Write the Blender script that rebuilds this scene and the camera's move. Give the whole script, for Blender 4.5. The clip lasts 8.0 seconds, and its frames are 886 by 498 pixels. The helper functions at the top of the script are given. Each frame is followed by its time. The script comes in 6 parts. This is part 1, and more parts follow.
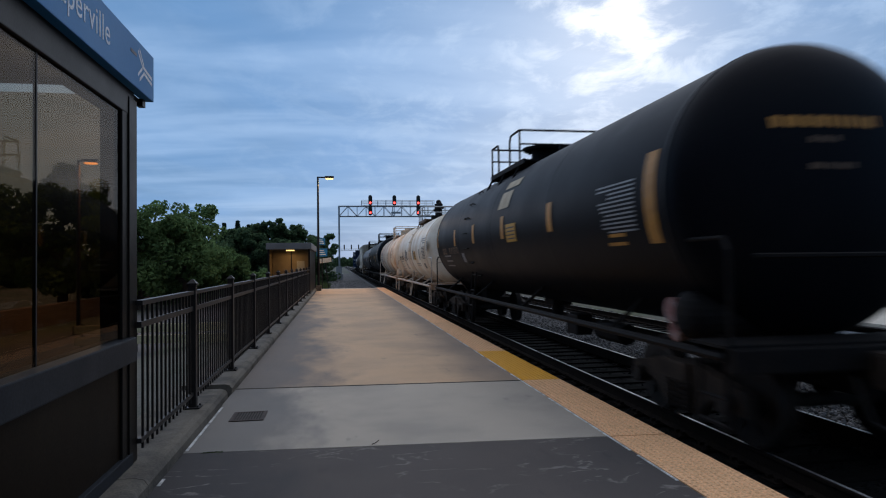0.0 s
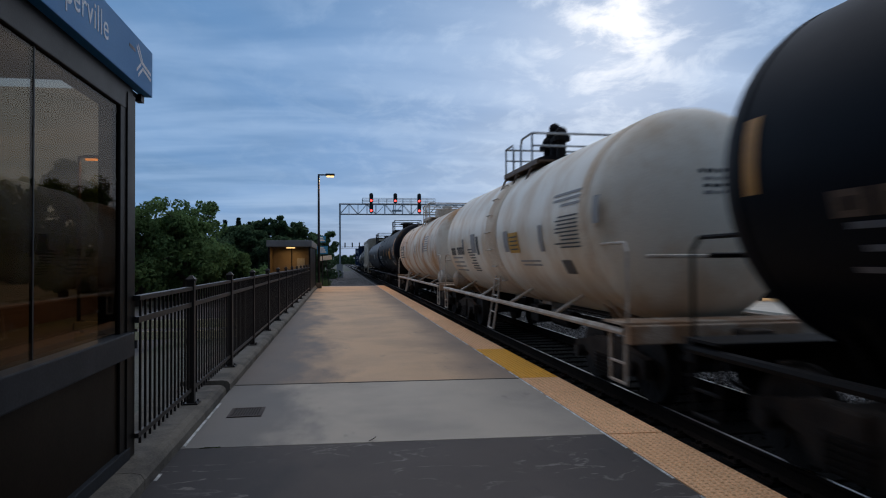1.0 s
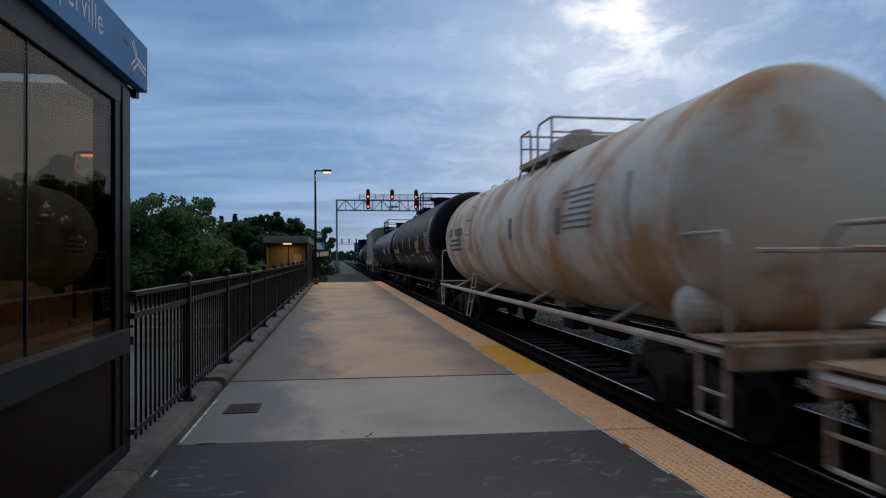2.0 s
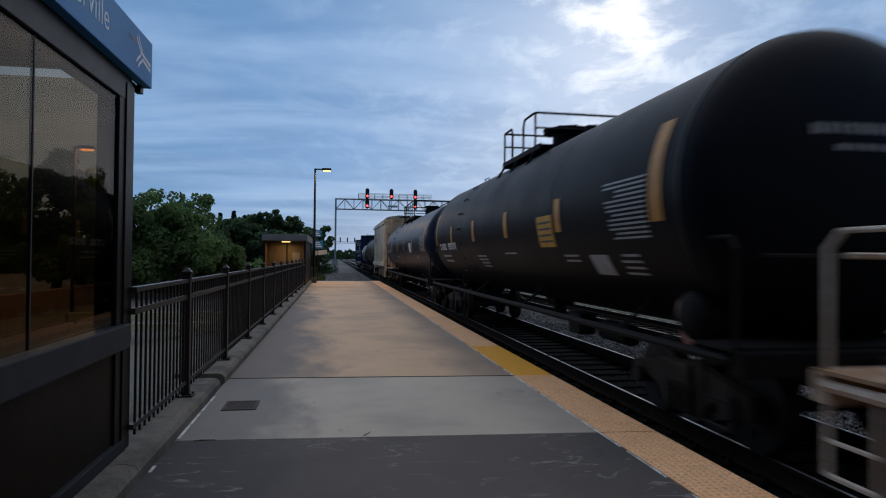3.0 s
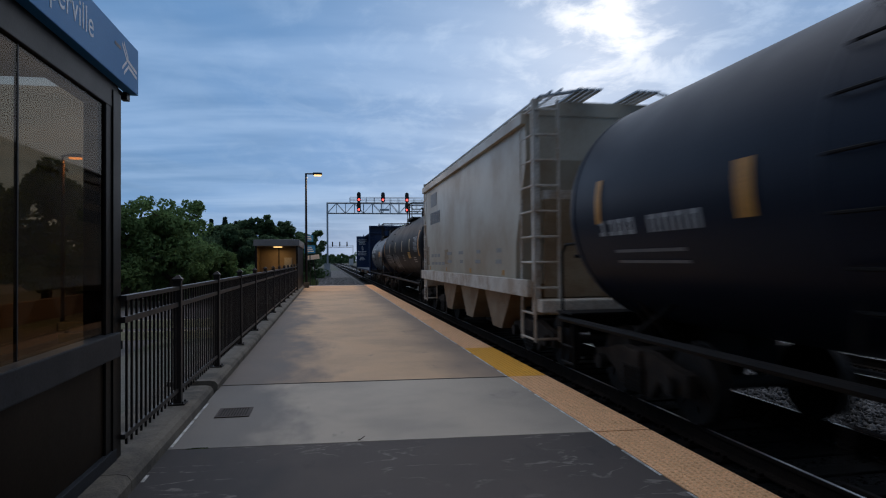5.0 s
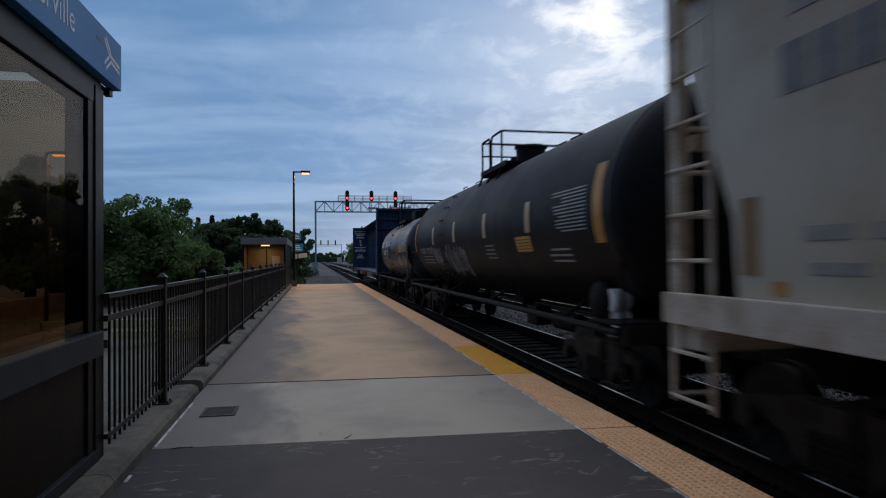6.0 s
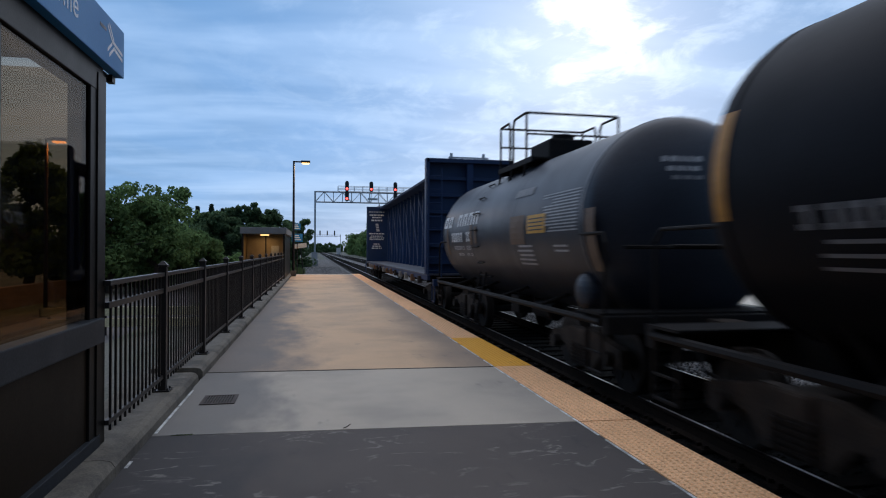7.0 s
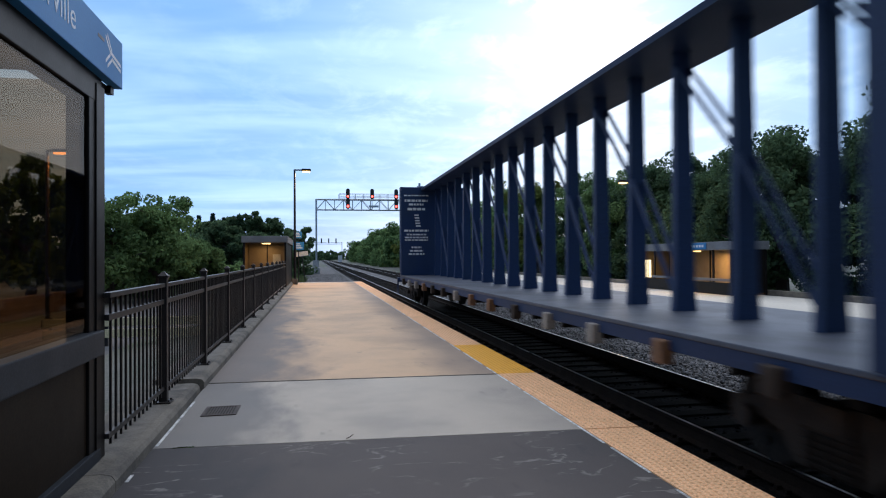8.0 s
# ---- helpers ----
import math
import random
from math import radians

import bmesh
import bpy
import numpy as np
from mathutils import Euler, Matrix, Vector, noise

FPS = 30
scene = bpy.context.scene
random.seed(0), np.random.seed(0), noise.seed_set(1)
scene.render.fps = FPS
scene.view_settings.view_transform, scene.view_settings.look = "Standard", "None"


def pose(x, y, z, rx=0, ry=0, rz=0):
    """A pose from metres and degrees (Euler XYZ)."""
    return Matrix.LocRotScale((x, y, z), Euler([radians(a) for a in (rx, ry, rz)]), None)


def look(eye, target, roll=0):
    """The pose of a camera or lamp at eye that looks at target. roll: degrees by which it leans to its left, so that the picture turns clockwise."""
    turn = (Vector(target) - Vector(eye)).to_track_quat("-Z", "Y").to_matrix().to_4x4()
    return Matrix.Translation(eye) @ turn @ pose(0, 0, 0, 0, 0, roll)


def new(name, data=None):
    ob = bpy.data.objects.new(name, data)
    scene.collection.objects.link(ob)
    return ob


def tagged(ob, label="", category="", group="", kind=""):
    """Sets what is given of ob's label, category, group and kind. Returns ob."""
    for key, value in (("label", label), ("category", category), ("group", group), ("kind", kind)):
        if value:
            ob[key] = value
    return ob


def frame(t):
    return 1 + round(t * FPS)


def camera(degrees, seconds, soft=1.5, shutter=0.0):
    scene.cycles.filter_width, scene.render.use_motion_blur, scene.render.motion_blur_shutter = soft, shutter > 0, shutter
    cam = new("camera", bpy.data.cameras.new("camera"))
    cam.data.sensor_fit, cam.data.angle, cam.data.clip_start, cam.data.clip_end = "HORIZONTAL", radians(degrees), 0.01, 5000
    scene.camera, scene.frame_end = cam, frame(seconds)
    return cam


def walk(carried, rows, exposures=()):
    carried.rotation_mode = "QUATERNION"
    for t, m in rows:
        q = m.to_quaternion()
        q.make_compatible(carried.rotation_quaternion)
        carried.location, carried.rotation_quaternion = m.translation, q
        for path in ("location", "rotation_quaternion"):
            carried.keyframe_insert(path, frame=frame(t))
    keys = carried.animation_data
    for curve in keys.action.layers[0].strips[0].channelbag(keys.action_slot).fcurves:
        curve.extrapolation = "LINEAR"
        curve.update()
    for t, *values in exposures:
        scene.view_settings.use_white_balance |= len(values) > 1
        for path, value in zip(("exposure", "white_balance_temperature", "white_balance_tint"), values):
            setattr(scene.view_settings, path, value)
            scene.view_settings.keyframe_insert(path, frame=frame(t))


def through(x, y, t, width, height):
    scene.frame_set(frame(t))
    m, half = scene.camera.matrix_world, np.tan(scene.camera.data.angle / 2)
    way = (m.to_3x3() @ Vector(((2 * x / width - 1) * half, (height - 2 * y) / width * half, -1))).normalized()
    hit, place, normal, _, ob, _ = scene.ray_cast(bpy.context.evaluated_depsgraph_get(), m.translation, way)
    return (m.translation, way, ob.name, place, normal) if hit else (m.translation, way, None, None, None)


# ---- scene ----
# ---------------------------------------------------------------- camera
# seconds, x, y, z, yaw to the right, pitch up, lean to the right
cam = camera(70.4, 8.0, soft=1.1, shutter=0.3)
PATH = [
    (0.0, -0.005, -0.000, 1.670, 9.40, 1.26, 0.68),
    (0.5, 0.007, -0.008, 1.662, 9.29, 1.27, 0.67),
    (1.0, 0.020, -0.007, 1.658, 9.33, 1.11, 0.37),
    (1.5, 0.034, 0.004, 1.657, 9.48, 0.81, 0.65),
    (3.0, -0.002, -0.011, 1.657, 9.78, 0.80, -0.57),
    (3.5, 0.020, 0.014, 1.659, 9.09, 1.04, -0.18),
    (4.0, 0.011, -0.007, 1.661, 9.71, 1.05, -0.26),
    (4.5, 0.005, -0.013, 1.661, 9.90, 1.05, 0.24),
    (6.0, 0.030, 0.002, 1.649, 11.47, 0.88, 0.50),
    (6.5, 0.011, -0.015, 1.649, 11.55, 0.56, 0.40),
    (7.0, 0.011, -0.006, 1.647, 11.56, 0.14, -0.25),
    (7.5, 0.009, 0.008, 1.651, 11.43, 0.12, -0.76),
    (8.0, 0.018, 0.032, 1.659, 11.42, 0.72, 0.41),
]
EXPOSURES = [(0.0, 0.0), (1.0, -0.2), (1.5, -0.3), (2.8, -0.12), (4.5, -0.1), (6.0, -0.26), (6.5, -0.04), (7.0, 0.26), (7.5, 0.54), (8.0, 0.78)]
walk(cam, [(t, pose(x, y, z, 90 + pitch, lean, -yaw)) for t, x, y, z, yaw, pitch, lean in PATH], EXPOSURES)

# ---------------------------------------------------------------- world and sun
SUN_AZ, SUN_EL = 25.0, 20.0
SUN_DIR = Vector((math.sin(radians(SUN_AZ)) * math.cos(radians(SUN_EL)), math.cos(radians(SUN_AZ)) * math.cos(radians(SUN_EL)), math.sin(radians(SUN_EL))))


def build_world():
    world = bpy.data.worlds.new("dusk_sky")
    scene.world = world
    world.use_nodes = True
    nt = world.node_tree
    nd, ln = nt.nodes, nt.links
    nd.clear()

    def math_node(op, a, b=None, clamp=False):
        n = nd.new("ShaderNodeMath")
        n.operation, n.use_clamp = op, clamp
        for i, v in enumerate((a, b)):
            if v is None:
                continue
            if isinstance(v, (int, float)):
                n.inputs[i].default_value = v
            else:
                ln.new(v, n.inputs[i])
        return n.outputs[0]

    def mix_node(f, a, b, blend="MIX"):
        n = nd.new("ShaderNodeMix")
        n.data_type, n.blend_type = "RGBA", blend
        for sock, v in ((n.inputs[0], f), (n.inputs[6], a), (n.inputs[7], b)):
            if isinstance(v, (int, float)):
                sock.default_value = v
            elif isinstance(v, tuple):
                sock.default_value = (*v, 1)
            else:
                ln.new(v, sock)
        return n.outputs[2]

    sky = nd.new("ShaderNodeTexSky")
    sky.sky_type, sky.sun_disc = "NISHITA", False
    sky.sun_elevation, sky.sun_rotation = radians(SUN_EL), radians(SUN_AZ)
    coord = nd.new("ShaderNodeTexCoord").outputs["Generated"]
    sep = nd.new("ShaderNodeSeparateXYZ")
    ln.new(coord, sep.inputs[0])
    # a flat layer of cloud overhead: the direction is carried up to it
    up = math_node("ADD", math_node("MAXIMUM", sep.outputs[2], 0.0), 0.16)
    comb = nd.new("ShaderNodeCombineXYZ")
    ln.new(math_node("DIVIDE", sep.outputs[0], up), comb.inputs[0])
    ln.new(math_node("DIVIDE", sep.outputs[1], up), comb.inputs[1])

    def cloud(scale, detail, rough, shift, sx, sy, turn):
        m = nd.new("ShaderNodeMapping")
        m.inputs["Location"].default_value = shift
        m.inputs["Rotation"].default_value = (0, 0, radians(turn))
        m.inputs["Scale"].default_value = (sx, sy, 1)
        ln.new(comb.outputs[0], m.inputs[0])
        n = nd.new("ShaderNodeTexNoise")
        n.inputs["Scale"].default_value, n.inputs["Detail"].default_value, n.inputs["Roughness"].default_value = scale, detail, rough
        n.inputs["Distortion"].default_value = 0.35
        ln.new(m.outputs[0], n.inputs["Vector"])
        return n.outputs[0]

    def ramp(v, lo, hi):
        n = nd.new("ShaderNodeMapRange")
        n.interpolation_type = "SMOOTHSTEP"
        n.inputs["From Min"].default_value, n.inputs["From Max"].default_value = lo, hi
        ln.new(v, n.inputs["Value"])
        return n.outputs[0]

    broad = ramp(cloud(0.75, 5, 0.55, (1.3, 0.4, 0), 1.0, 0.8, 20), 0.36, 0.66)
    bands = ramp(cloud(1.3, 4, 0.5, (4.1, 2.0, 0), 0.55, 2.0, 25), 0.38, 0.70)
    puffs = ramp(cloud(4.2, 6, 0.62, (0.2, 7.0, 0), 1.0, 0.8, 10), 0.44, 0.66)
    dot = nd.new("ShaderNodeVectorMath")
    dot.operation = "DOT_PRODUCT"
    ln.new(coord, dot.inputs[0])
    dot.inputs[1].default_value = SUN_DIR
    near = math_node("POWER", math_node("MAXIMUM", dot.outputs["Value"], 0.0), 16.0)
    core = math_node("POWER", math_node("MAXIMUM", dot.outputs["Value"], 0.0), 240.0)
    blue = mix_node(ramp(sep.outputs[2], 0.0, 0.55), SKY_LOW, SKY_HIGH)
    blue = mix_node(ramp(sep.outputs[2], 0.42, 0.85), blue, ZENITH)
    c = mix_node(math_node("MULTIPLY", broad, 0.75), blue, CLOUD_GREY)
    c = mix_node(ramp(sep.outputs[2], 0.42, 0.85), c, blue)
    c = mix_node(math_node("MULTIPLY", bands, 0.7), c, CLOUD_PALE)
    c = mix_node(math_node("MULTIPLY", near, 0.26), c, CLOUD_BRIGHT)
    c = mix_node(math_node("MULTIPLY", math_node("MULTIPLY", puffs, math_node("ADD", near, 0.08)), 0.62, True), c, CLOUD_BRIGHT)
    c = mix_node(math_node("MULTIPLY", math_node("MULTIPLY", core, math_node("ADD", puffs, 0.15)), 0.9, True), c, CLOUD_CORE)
    # the evening light lies ahead: the sky fades evenly towards the other side
    ahead = nd.new("ShaderNodeMapRange")
    ahead.interpolation_type = "SMOOTHSTEP"
    ahead.inputs["From Min"].default_value, ahead.inputs["From Max"].default_value = -0.7, 0.75
    ahead.inputs["To Min"].default_value, ahead.inputs["To Max"].default_value = BACK_SKY, 1.0
    ln.new(sep.outputs[1], ahead.inputs["Value"])
    fade = nd.new("ShaderNodeVectorMath")
    fade.operation = "SCALE"
    ln.new(c, fade.inputs[0])
    ln.new(ahead.outputs[0], fade.inputs["Scale"])
    c = fade.outputs[0]
    both = nd.new("ShaderNodeMix")
    both.data_type, both.blend_type = "RGBA", "ADD"
    both.inputs[0].default_value = 1.0
    dim = mix_node(1.0, sky.outputs[0], (SKY_TEX, SKY_TEX, SKY_TEX), "MULTIPLY")
    ln.new(c, both.inputs[6])
    ln.new(dim, both.inputs[7])
    bg = nd.new("ShaderNodeBackground")
    ln.new(both.outputs[2], bg.inputs[0])
    bg.inputs[1].default_value = SKY_STRENGTH
    out = nd.new("ShaderNodeOutputWorld")
    ln.new(bg.outputs[0], out.inputs[0])


SKY_LOW, SKY_HIGH = (0.138, 0.308, 0.61), (0.095, 0.243, 0.495)
CLOUD_GREY, CLOUD_PALE = (0.110, 0.234, 0.44), (0.305, 0.475, 0.75)
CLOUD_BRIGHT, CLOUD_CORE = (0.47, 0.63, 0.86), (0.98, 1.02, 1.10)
ZENITH = (0.94, 0.97, 1.10)
SKY_TEX, SKY_STRENGTH, BACK_SKY = 0.01, 1.04, 0.5
build_world()
sun = new("sun", bpy.data.lights.new("sun", "SUN"))
sun.data.energy, sun.data.angle, sun.data.color = 0.5, radians(100), (1.0, 0.93, 0.84)
sun.matrix_world = look(SUN_DIR * 50, (0, 0, 0))

LAMP_WARM = (1.0, 0.64, 0.30)


def lamp_light(name, x, y, z, watts, size=0.3):
    lamp = new(name, bpy.data.lights.new(name, "AREA"))
    lamp.data.energy, lamp.data.size, lamp.data.color = watts, size, LAMP_WARM
    lamp.location = (x, y, z)
    return lamp


# ---------------------------------------------------------------- materials
def mat(name, c, c2=None, rough=0.7, metal=0.0, s1=2.0, s2=40.0, amount=0.6, grain=0.25, bump=0.25, depth=0.004, stretch=(1, 1, 1), rand=0.0, island=0.0, emit=0.0, spec=0.5, lo=0.38, hi=0.65):
    """Two scales of variation: broad patches of c2 over c, and a fine grain that also gives relief."""
    m = bpy.data.materials.new(name)
    m.use_nodes = True
    nd, ln = m.node_tree.nodes, m.node_tree.links
    bsdf = nd["Principled BSDF"]
    bsdf.inputs["Roughness"].default_value, bsdf.inputs["Metallic"].default_value = rough, metal
    coord = nd.new("ShaderNodeTexCoord").outputs["Object"]
    mp = nd.new("ShaderNodeMapping")
    mp.inputs["Scale"].default_value = stretch
    ln.new(coord, mp.inputs[0])
    big, fine = nd.new("ShaderNodeTexNoise"), nd.new("ShaderNodeTexNoise")
    big.inputs["Scale"].default_value, big.inputs["Detail"].default_value, big.inputs["Roughness"].default_value = s1, 6, 0.62
    fine.inputs["Scale"].default_value, fine.inputs["Detail"].default_value = s2, 3
    ln.new(mp.outputs[0], big.inputs["Vector"])
    ln.new(coord, fine.inputs["Vector"])
    mr = nd.new("ShaderNodeMapRange")
    mr.interpolation_type = "SMOOTHSTEP"
    mr.inputs["From Min"].default_value, mr.inputs["From Max"].default_value, mr.inputs["To Max"].default_value = lo, hi, amount
    ln.new(big.outputs[0], mr.inputs["Value"])
    mix = nd.new("ShaderNodeMix")
    mix.data_type = "RGBA"
    mix.inputs[6].default_value = (*c, 1)
    mix.inputs[7].default_value = (*(c2 or tuple(v * 0.7 for v in c)), 1)
    ln.new(mr.outputs[0], mix.inputs[0])
    gr = nd.new("ShaderNodeMapRange")
    gr.inputs["From Min"].default_value, gr.inputs["From Max"].default_value = 0.3, 0.7
    gr.inputs["To Min"].default_value, gr.inputs["To Max"].default_value = 1 - grain, 1 + grain
    ln.new(fine.outputs[0], gr.inputs["Value"])
    value = gr.outputs[0]
    for amount_, src, sock in ((rand, "ShaderNodeObjectInfo", "Random"), (island, "ShaderNodeNewGeometry", "Random Per Island")):
        if amount_:
            r = nd.new("ShaderNodeMapRange")
            r.inputs["To Min"].default_value, r.inputs["To Max"].default_value = 1 - amount_, 1 + amount_
            ln.new(nd.new(src).outputs[sock], r.inputs["Value"])
            mu = nd.new("ShaderNodeMath")
            mu.operation = "MULTIPLY"
            ln.new(value, mu.inputs[0])
            ln.new(r.outputs[0], mu.inputs[1])
            value = mu.outputs[0]
    sc = nd.new("ShaderNodeVectorMath")
    sc.operation = "SCALE"
    ln.new(mix.outputs[2], sc.inputs[0])
    ln.new(value, sc.inputs["Scale"])
    ln.new(sc.outputs[0], bsdf.inputs["Base Color"])
    if bump:
        b = nd.new("ShaderNodeBump")
        b.inputs["Strength"].default_value, b.inputs["Distance"].default_value = bump, depth
        ln.new(fine.outputs[0], b.inputs["Height"])
        ln.new(b.outputs[0], bsdf.inputs["Normal"])
        rr = nd.new("ShaderNodeMapRange")
        rr.inputs["To Min"].default_value, rr.inputs["To Max"].default_value = max(0.03, rough - 0.12), min(1, rough + 0.12)
        ln.new(big.outputs[0], rr.inputs["Value"])
        ln.new(rr.outputs[0], bsdf.inputs["Roughness"])
    bsdf.inputs["Specular IOR Level"].default_value = spec
    if emit:
        bsdf.inputs["Emission Color"].default_value, bsdf.inputs["Emission Strength"].default_value = (*c, 1), emit
    return m


M = {}
M["kerb"] = mat("kerb_concrete", (0.17, 0.15, 0.12), (0.075, 0.068, 0.06), 0.85, s1=2.5, s2=60, amount=0.8, grain=0.2, bump=0.5, depth=0.005, spec=0.3)
M["white_line"] = mat("chipped_white_paint", (0.72, 0.72, 0.7), (0.3, 0.29, 0.27), 0.7, s1=7, s2=60, amount=0.9)
M["tactile_old"] = mat("faded_tactile_tile", (0.86, 0.49, 0.25), (0.74, 0.42, 0.21), 0.75, s1=3, s2=60, amount=0.6, rand=0.08)
M["tactile_new"] = mat("yellow_tactile_tile", (0.86, 0.41, 0.02), (0.74, 0.35, 0.03), 0.65, s1=3, s2=60, amount=0.6)
# one near-black tone for the platform's side
M["riser"] = mat("near_black_concrete", (0.018, 0.017, 0.016), (0.024, 0.022, 0.02), 0.9, s1=2, s2=50, spec=0.15)
# bed coloured darker than its loose stones, so gaps between them look shaded
M["ballast"] = mat("grey_ballast", (0.12, 0.115, 0.11), (0.065, 0.062, 0.06), 0.9, s1=1.1, s2=30, amount=0.7, grain=0.6, bump=1.0, depth=0.03)
M["stone"] = mat("ballast_stone", (0.155, 0.15, 0.148), (0.075, 0.072, 0.07), 0.9, s1=0.8, s2=50, amount=0.8, island=0.5)
# near-black tones: oil and creosote, with the train's under-shade put into the colour
M["stone_dark"] = mat("oily_shaded_ballast_stone", (0.013, 0.0125, 0.012), (0.008, 0.008, 0.0075), 0.9, s1=0.8, s2=50, amount=0.8, island=0.5, spec=0.06)
M["bed_dark"] = mat("oily_shaded_track_bed", (0.011, 0.0105, 0.010), (0.007, 0.007, 0.007), 0.9, s1=1.5, s2=30, amount=0.8, grain=0.5, bump=1.0, depth=0.02, spec=0.1)
M["tie"] = mat("creosoted_shaded_tie", (0.009, 0.008, 0.007), (0.006, 0.006, 0.006), 0.9, s1=3, s2=30, stretch=(1, 8, 8), rand=0.25, spec=0.06)
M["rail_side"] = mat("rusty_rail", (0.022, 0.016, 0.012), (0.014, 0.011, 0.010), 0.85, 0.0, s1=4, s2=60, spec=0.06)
M["rail_top"] = mat("polished_rail_head", (0.72, 0.72, 0.73), (0.62, 0.61, 0.6), 0.3, 0.85, s1=2, s2=80, bump=0.05)
M["fence"] = mat("black_fence_paint", (0.021, 0.0185, 0.018), (0.030, 0.025, 0.023), 0.42, 0.0, s1=3, s2=90, bump=0.1, spec=0.26)
M["bronze"] = mat("dark_bronze_frame", (0.010, 0.008, 0.007), (0.007, 0.006, 0.005), 0.45, 0.0, s1=2, s2=60, bump=0.08, spec=0.15)
M["grey_frame"] = mat("grey_aluminium_sill", (0.024, 0.028, 0.034), (0.016, 0.019, 0.023), 0.5, 0.0, s1=2, s2=60, bump=0.08, spec=0.18)
M["roof_grey"] = mat("grey_roof_fascia", (0.17, 0.175, 0.18), (0.12, 0.12, 0.125), 0.6, 0.2, s1=1.5, s2=50)
M["shelter_in"] = mat("brown_shelter_panel", (0.21, 0.145, 0.07), (0.15, 0.105, 0.052), 0.6, s1=2, s2=60)
M["panel_dark"] = mat("smoky_brown_panel", (0.020, 0.013, 0.008), (0.014, 0.0095, 0.006), 0.45, s1=1.2, s2=60, bump=0.05, spec=0.06)
M["sign_blue"] = mat("blue_sign_face", (0.018, 0.19, 0.43), (0.015, 0.16, 0.38), 0.6, s1=1, s2=70, amount=0.5, grain=0.06, bump=0.05)
M["sign_white"] = mat("white_sign_vinyl", (0.66, 0.68, 0.7), (0.58, 0.6, 0.62), 0.5, s1=3, s2=60, bump=0.05)
M["grate"] = mat("rusty_cast_iron", (0.07, 0.05, 0.04), (0.04, 0.033, 0.03), 0.7, 0.4, s1=8, s2=90)
M["dark_hole"] = mat("dark_drain", (0.012, 0.011, 0.01), None, 0.95)
M["galv"] = mat("galvanised_steel", (0.42, 0.44, 0.46), (0.33, 0.35, 0.37), 0.45, 0.7, s1=1.5, s2=40, bump=0.1)
M["signal_black"] = mat("matt_black_signal", (0.012, 0.012, 0.013), None, 0.6)
M["red_lens"] = mat("lit_red_lens", (1.0, 0.06, 0.05), (1.0, 0.06, 0.05), 0.3, emit=4.5, bump=0, grain=0)
M["lamp_glow"] = mat("lit_sodium_lens", (1.0, 0.60, 0.20), (1.0, 0.60, 0.20), 0.3, emit=2.8, bump=0, grain=0)
M["shelter_glow"] = mat("lit_shelter_tube", (1.0, 0.62, 0.22), (1.0, 0.62, 0.22), 0.3, emit=1.6, bump=0, grain=0)
M["poster_glow"] = mat("lit_map_case", (0.9, 0.72, 0.42), (0.75, 0.58, 0.32), 0.5, emit=1.0, bump=0, s1=6)
M["tank_black"] = mat("black_tank_paint", (0.005, 0.0065, 0.010), (0.0085, 0.0095, 0.013), 0.48, s1=0.9, s2=60, amount=0.7, bump=0.08, depth=0.002, spec=0.07)
M["tank_navy"] = mat("blue_black_tank_paint", (0.008, 0.013, 0.027), (0.011, 0.016, 0.030), 0.42, s1=0.9, s2=60, amount=0.7, bump=0.08, depth=0.002, spec=0.13)
M["tank_brown"] = mat("faded_charcoal_tank_paint", (0.011, 0.011, 0.014), (0.007, 0.0075, 0.010), 0.52, s1=0.8, s2=60, amount=0.7, bump=0.08, depth=0.002, spec=0.09)
M["tank_slate"] = mat("slate_tank_paint", (0.025, 0.031, 0.044), (0.017, 0.021, 0.030), 0.42, s1=0.8, s2=60, amount=0.7, bump=0.08, depth=0.002, spec=0.32)
M["tank_white"] = mat("dirty_white_tank_paint", (0.90, 0.82, 0.68), (0.66, 0.48, 0.30), 0.42, s1=0.7, s2=50, amount=0.8, grain=0.07, bump=0.08, depth=0.002, stretch=(0.7, 1.2, 0.7), lo=0.41, hi=0.64)
M["tank_rusty"] = mat("rust_streaked_white_tank", (0.74, 0.66, 0.54), (0.50, 0.24, 0.08), 0.55, s1=0.8, s2=50, amount=0.9, grain=0.1, bump=0.1, depth=0.003, stretch=(0.6, 1.0, 0.7), lo=0.44, hi=0.62)
M["rust_band"] = mat("rust_stain", (0.60, 0.43, 0.28), (0.76, 0.64, 0.48), 0.7, s1=1.6, s2=50, amount=0.9)
M["black_part"] = mat("black_running_gear", (0.011, 0.0105, 0.011), (0.022, 0.018, 0.015), 0.7, 0.1, s1=3, s2=40, spec=0.12)
M["truck"] = mat("dusty_truck_casting", (0.055, 0.040, 0.030), (0.022, 0.018, 0.015), 0.8, 0.2, s1=4, s2=40, spec=0.25)
M["wheel"] = mat("brown_steel_wheel", (0.038, 0.030, 0.025), (0.02, 0.018, 0.016), 0.7, 0.4, s1=4, s2=40, spec=0.3)
M["white_part"] = mat("dirty_white_steel", (0.62, 0.56, 0.48), (0.36, 0.25, 0.16), 0.6, s1=2.2, s2=50, amount=0.8)
M["reflect_yellow"] = mat("yellow_reflective_strip", (0.56, 0.25, 0.03), (0.38, 0.17, 0.03), 0.5, s1=4, s2=60)
M["reflect_pale"] = mat("pale_tan_reflective_strip", (0.46, 0.34, 0.17), (0.32, 0.22, 0.11), 0.5, s1=4, s2=60)
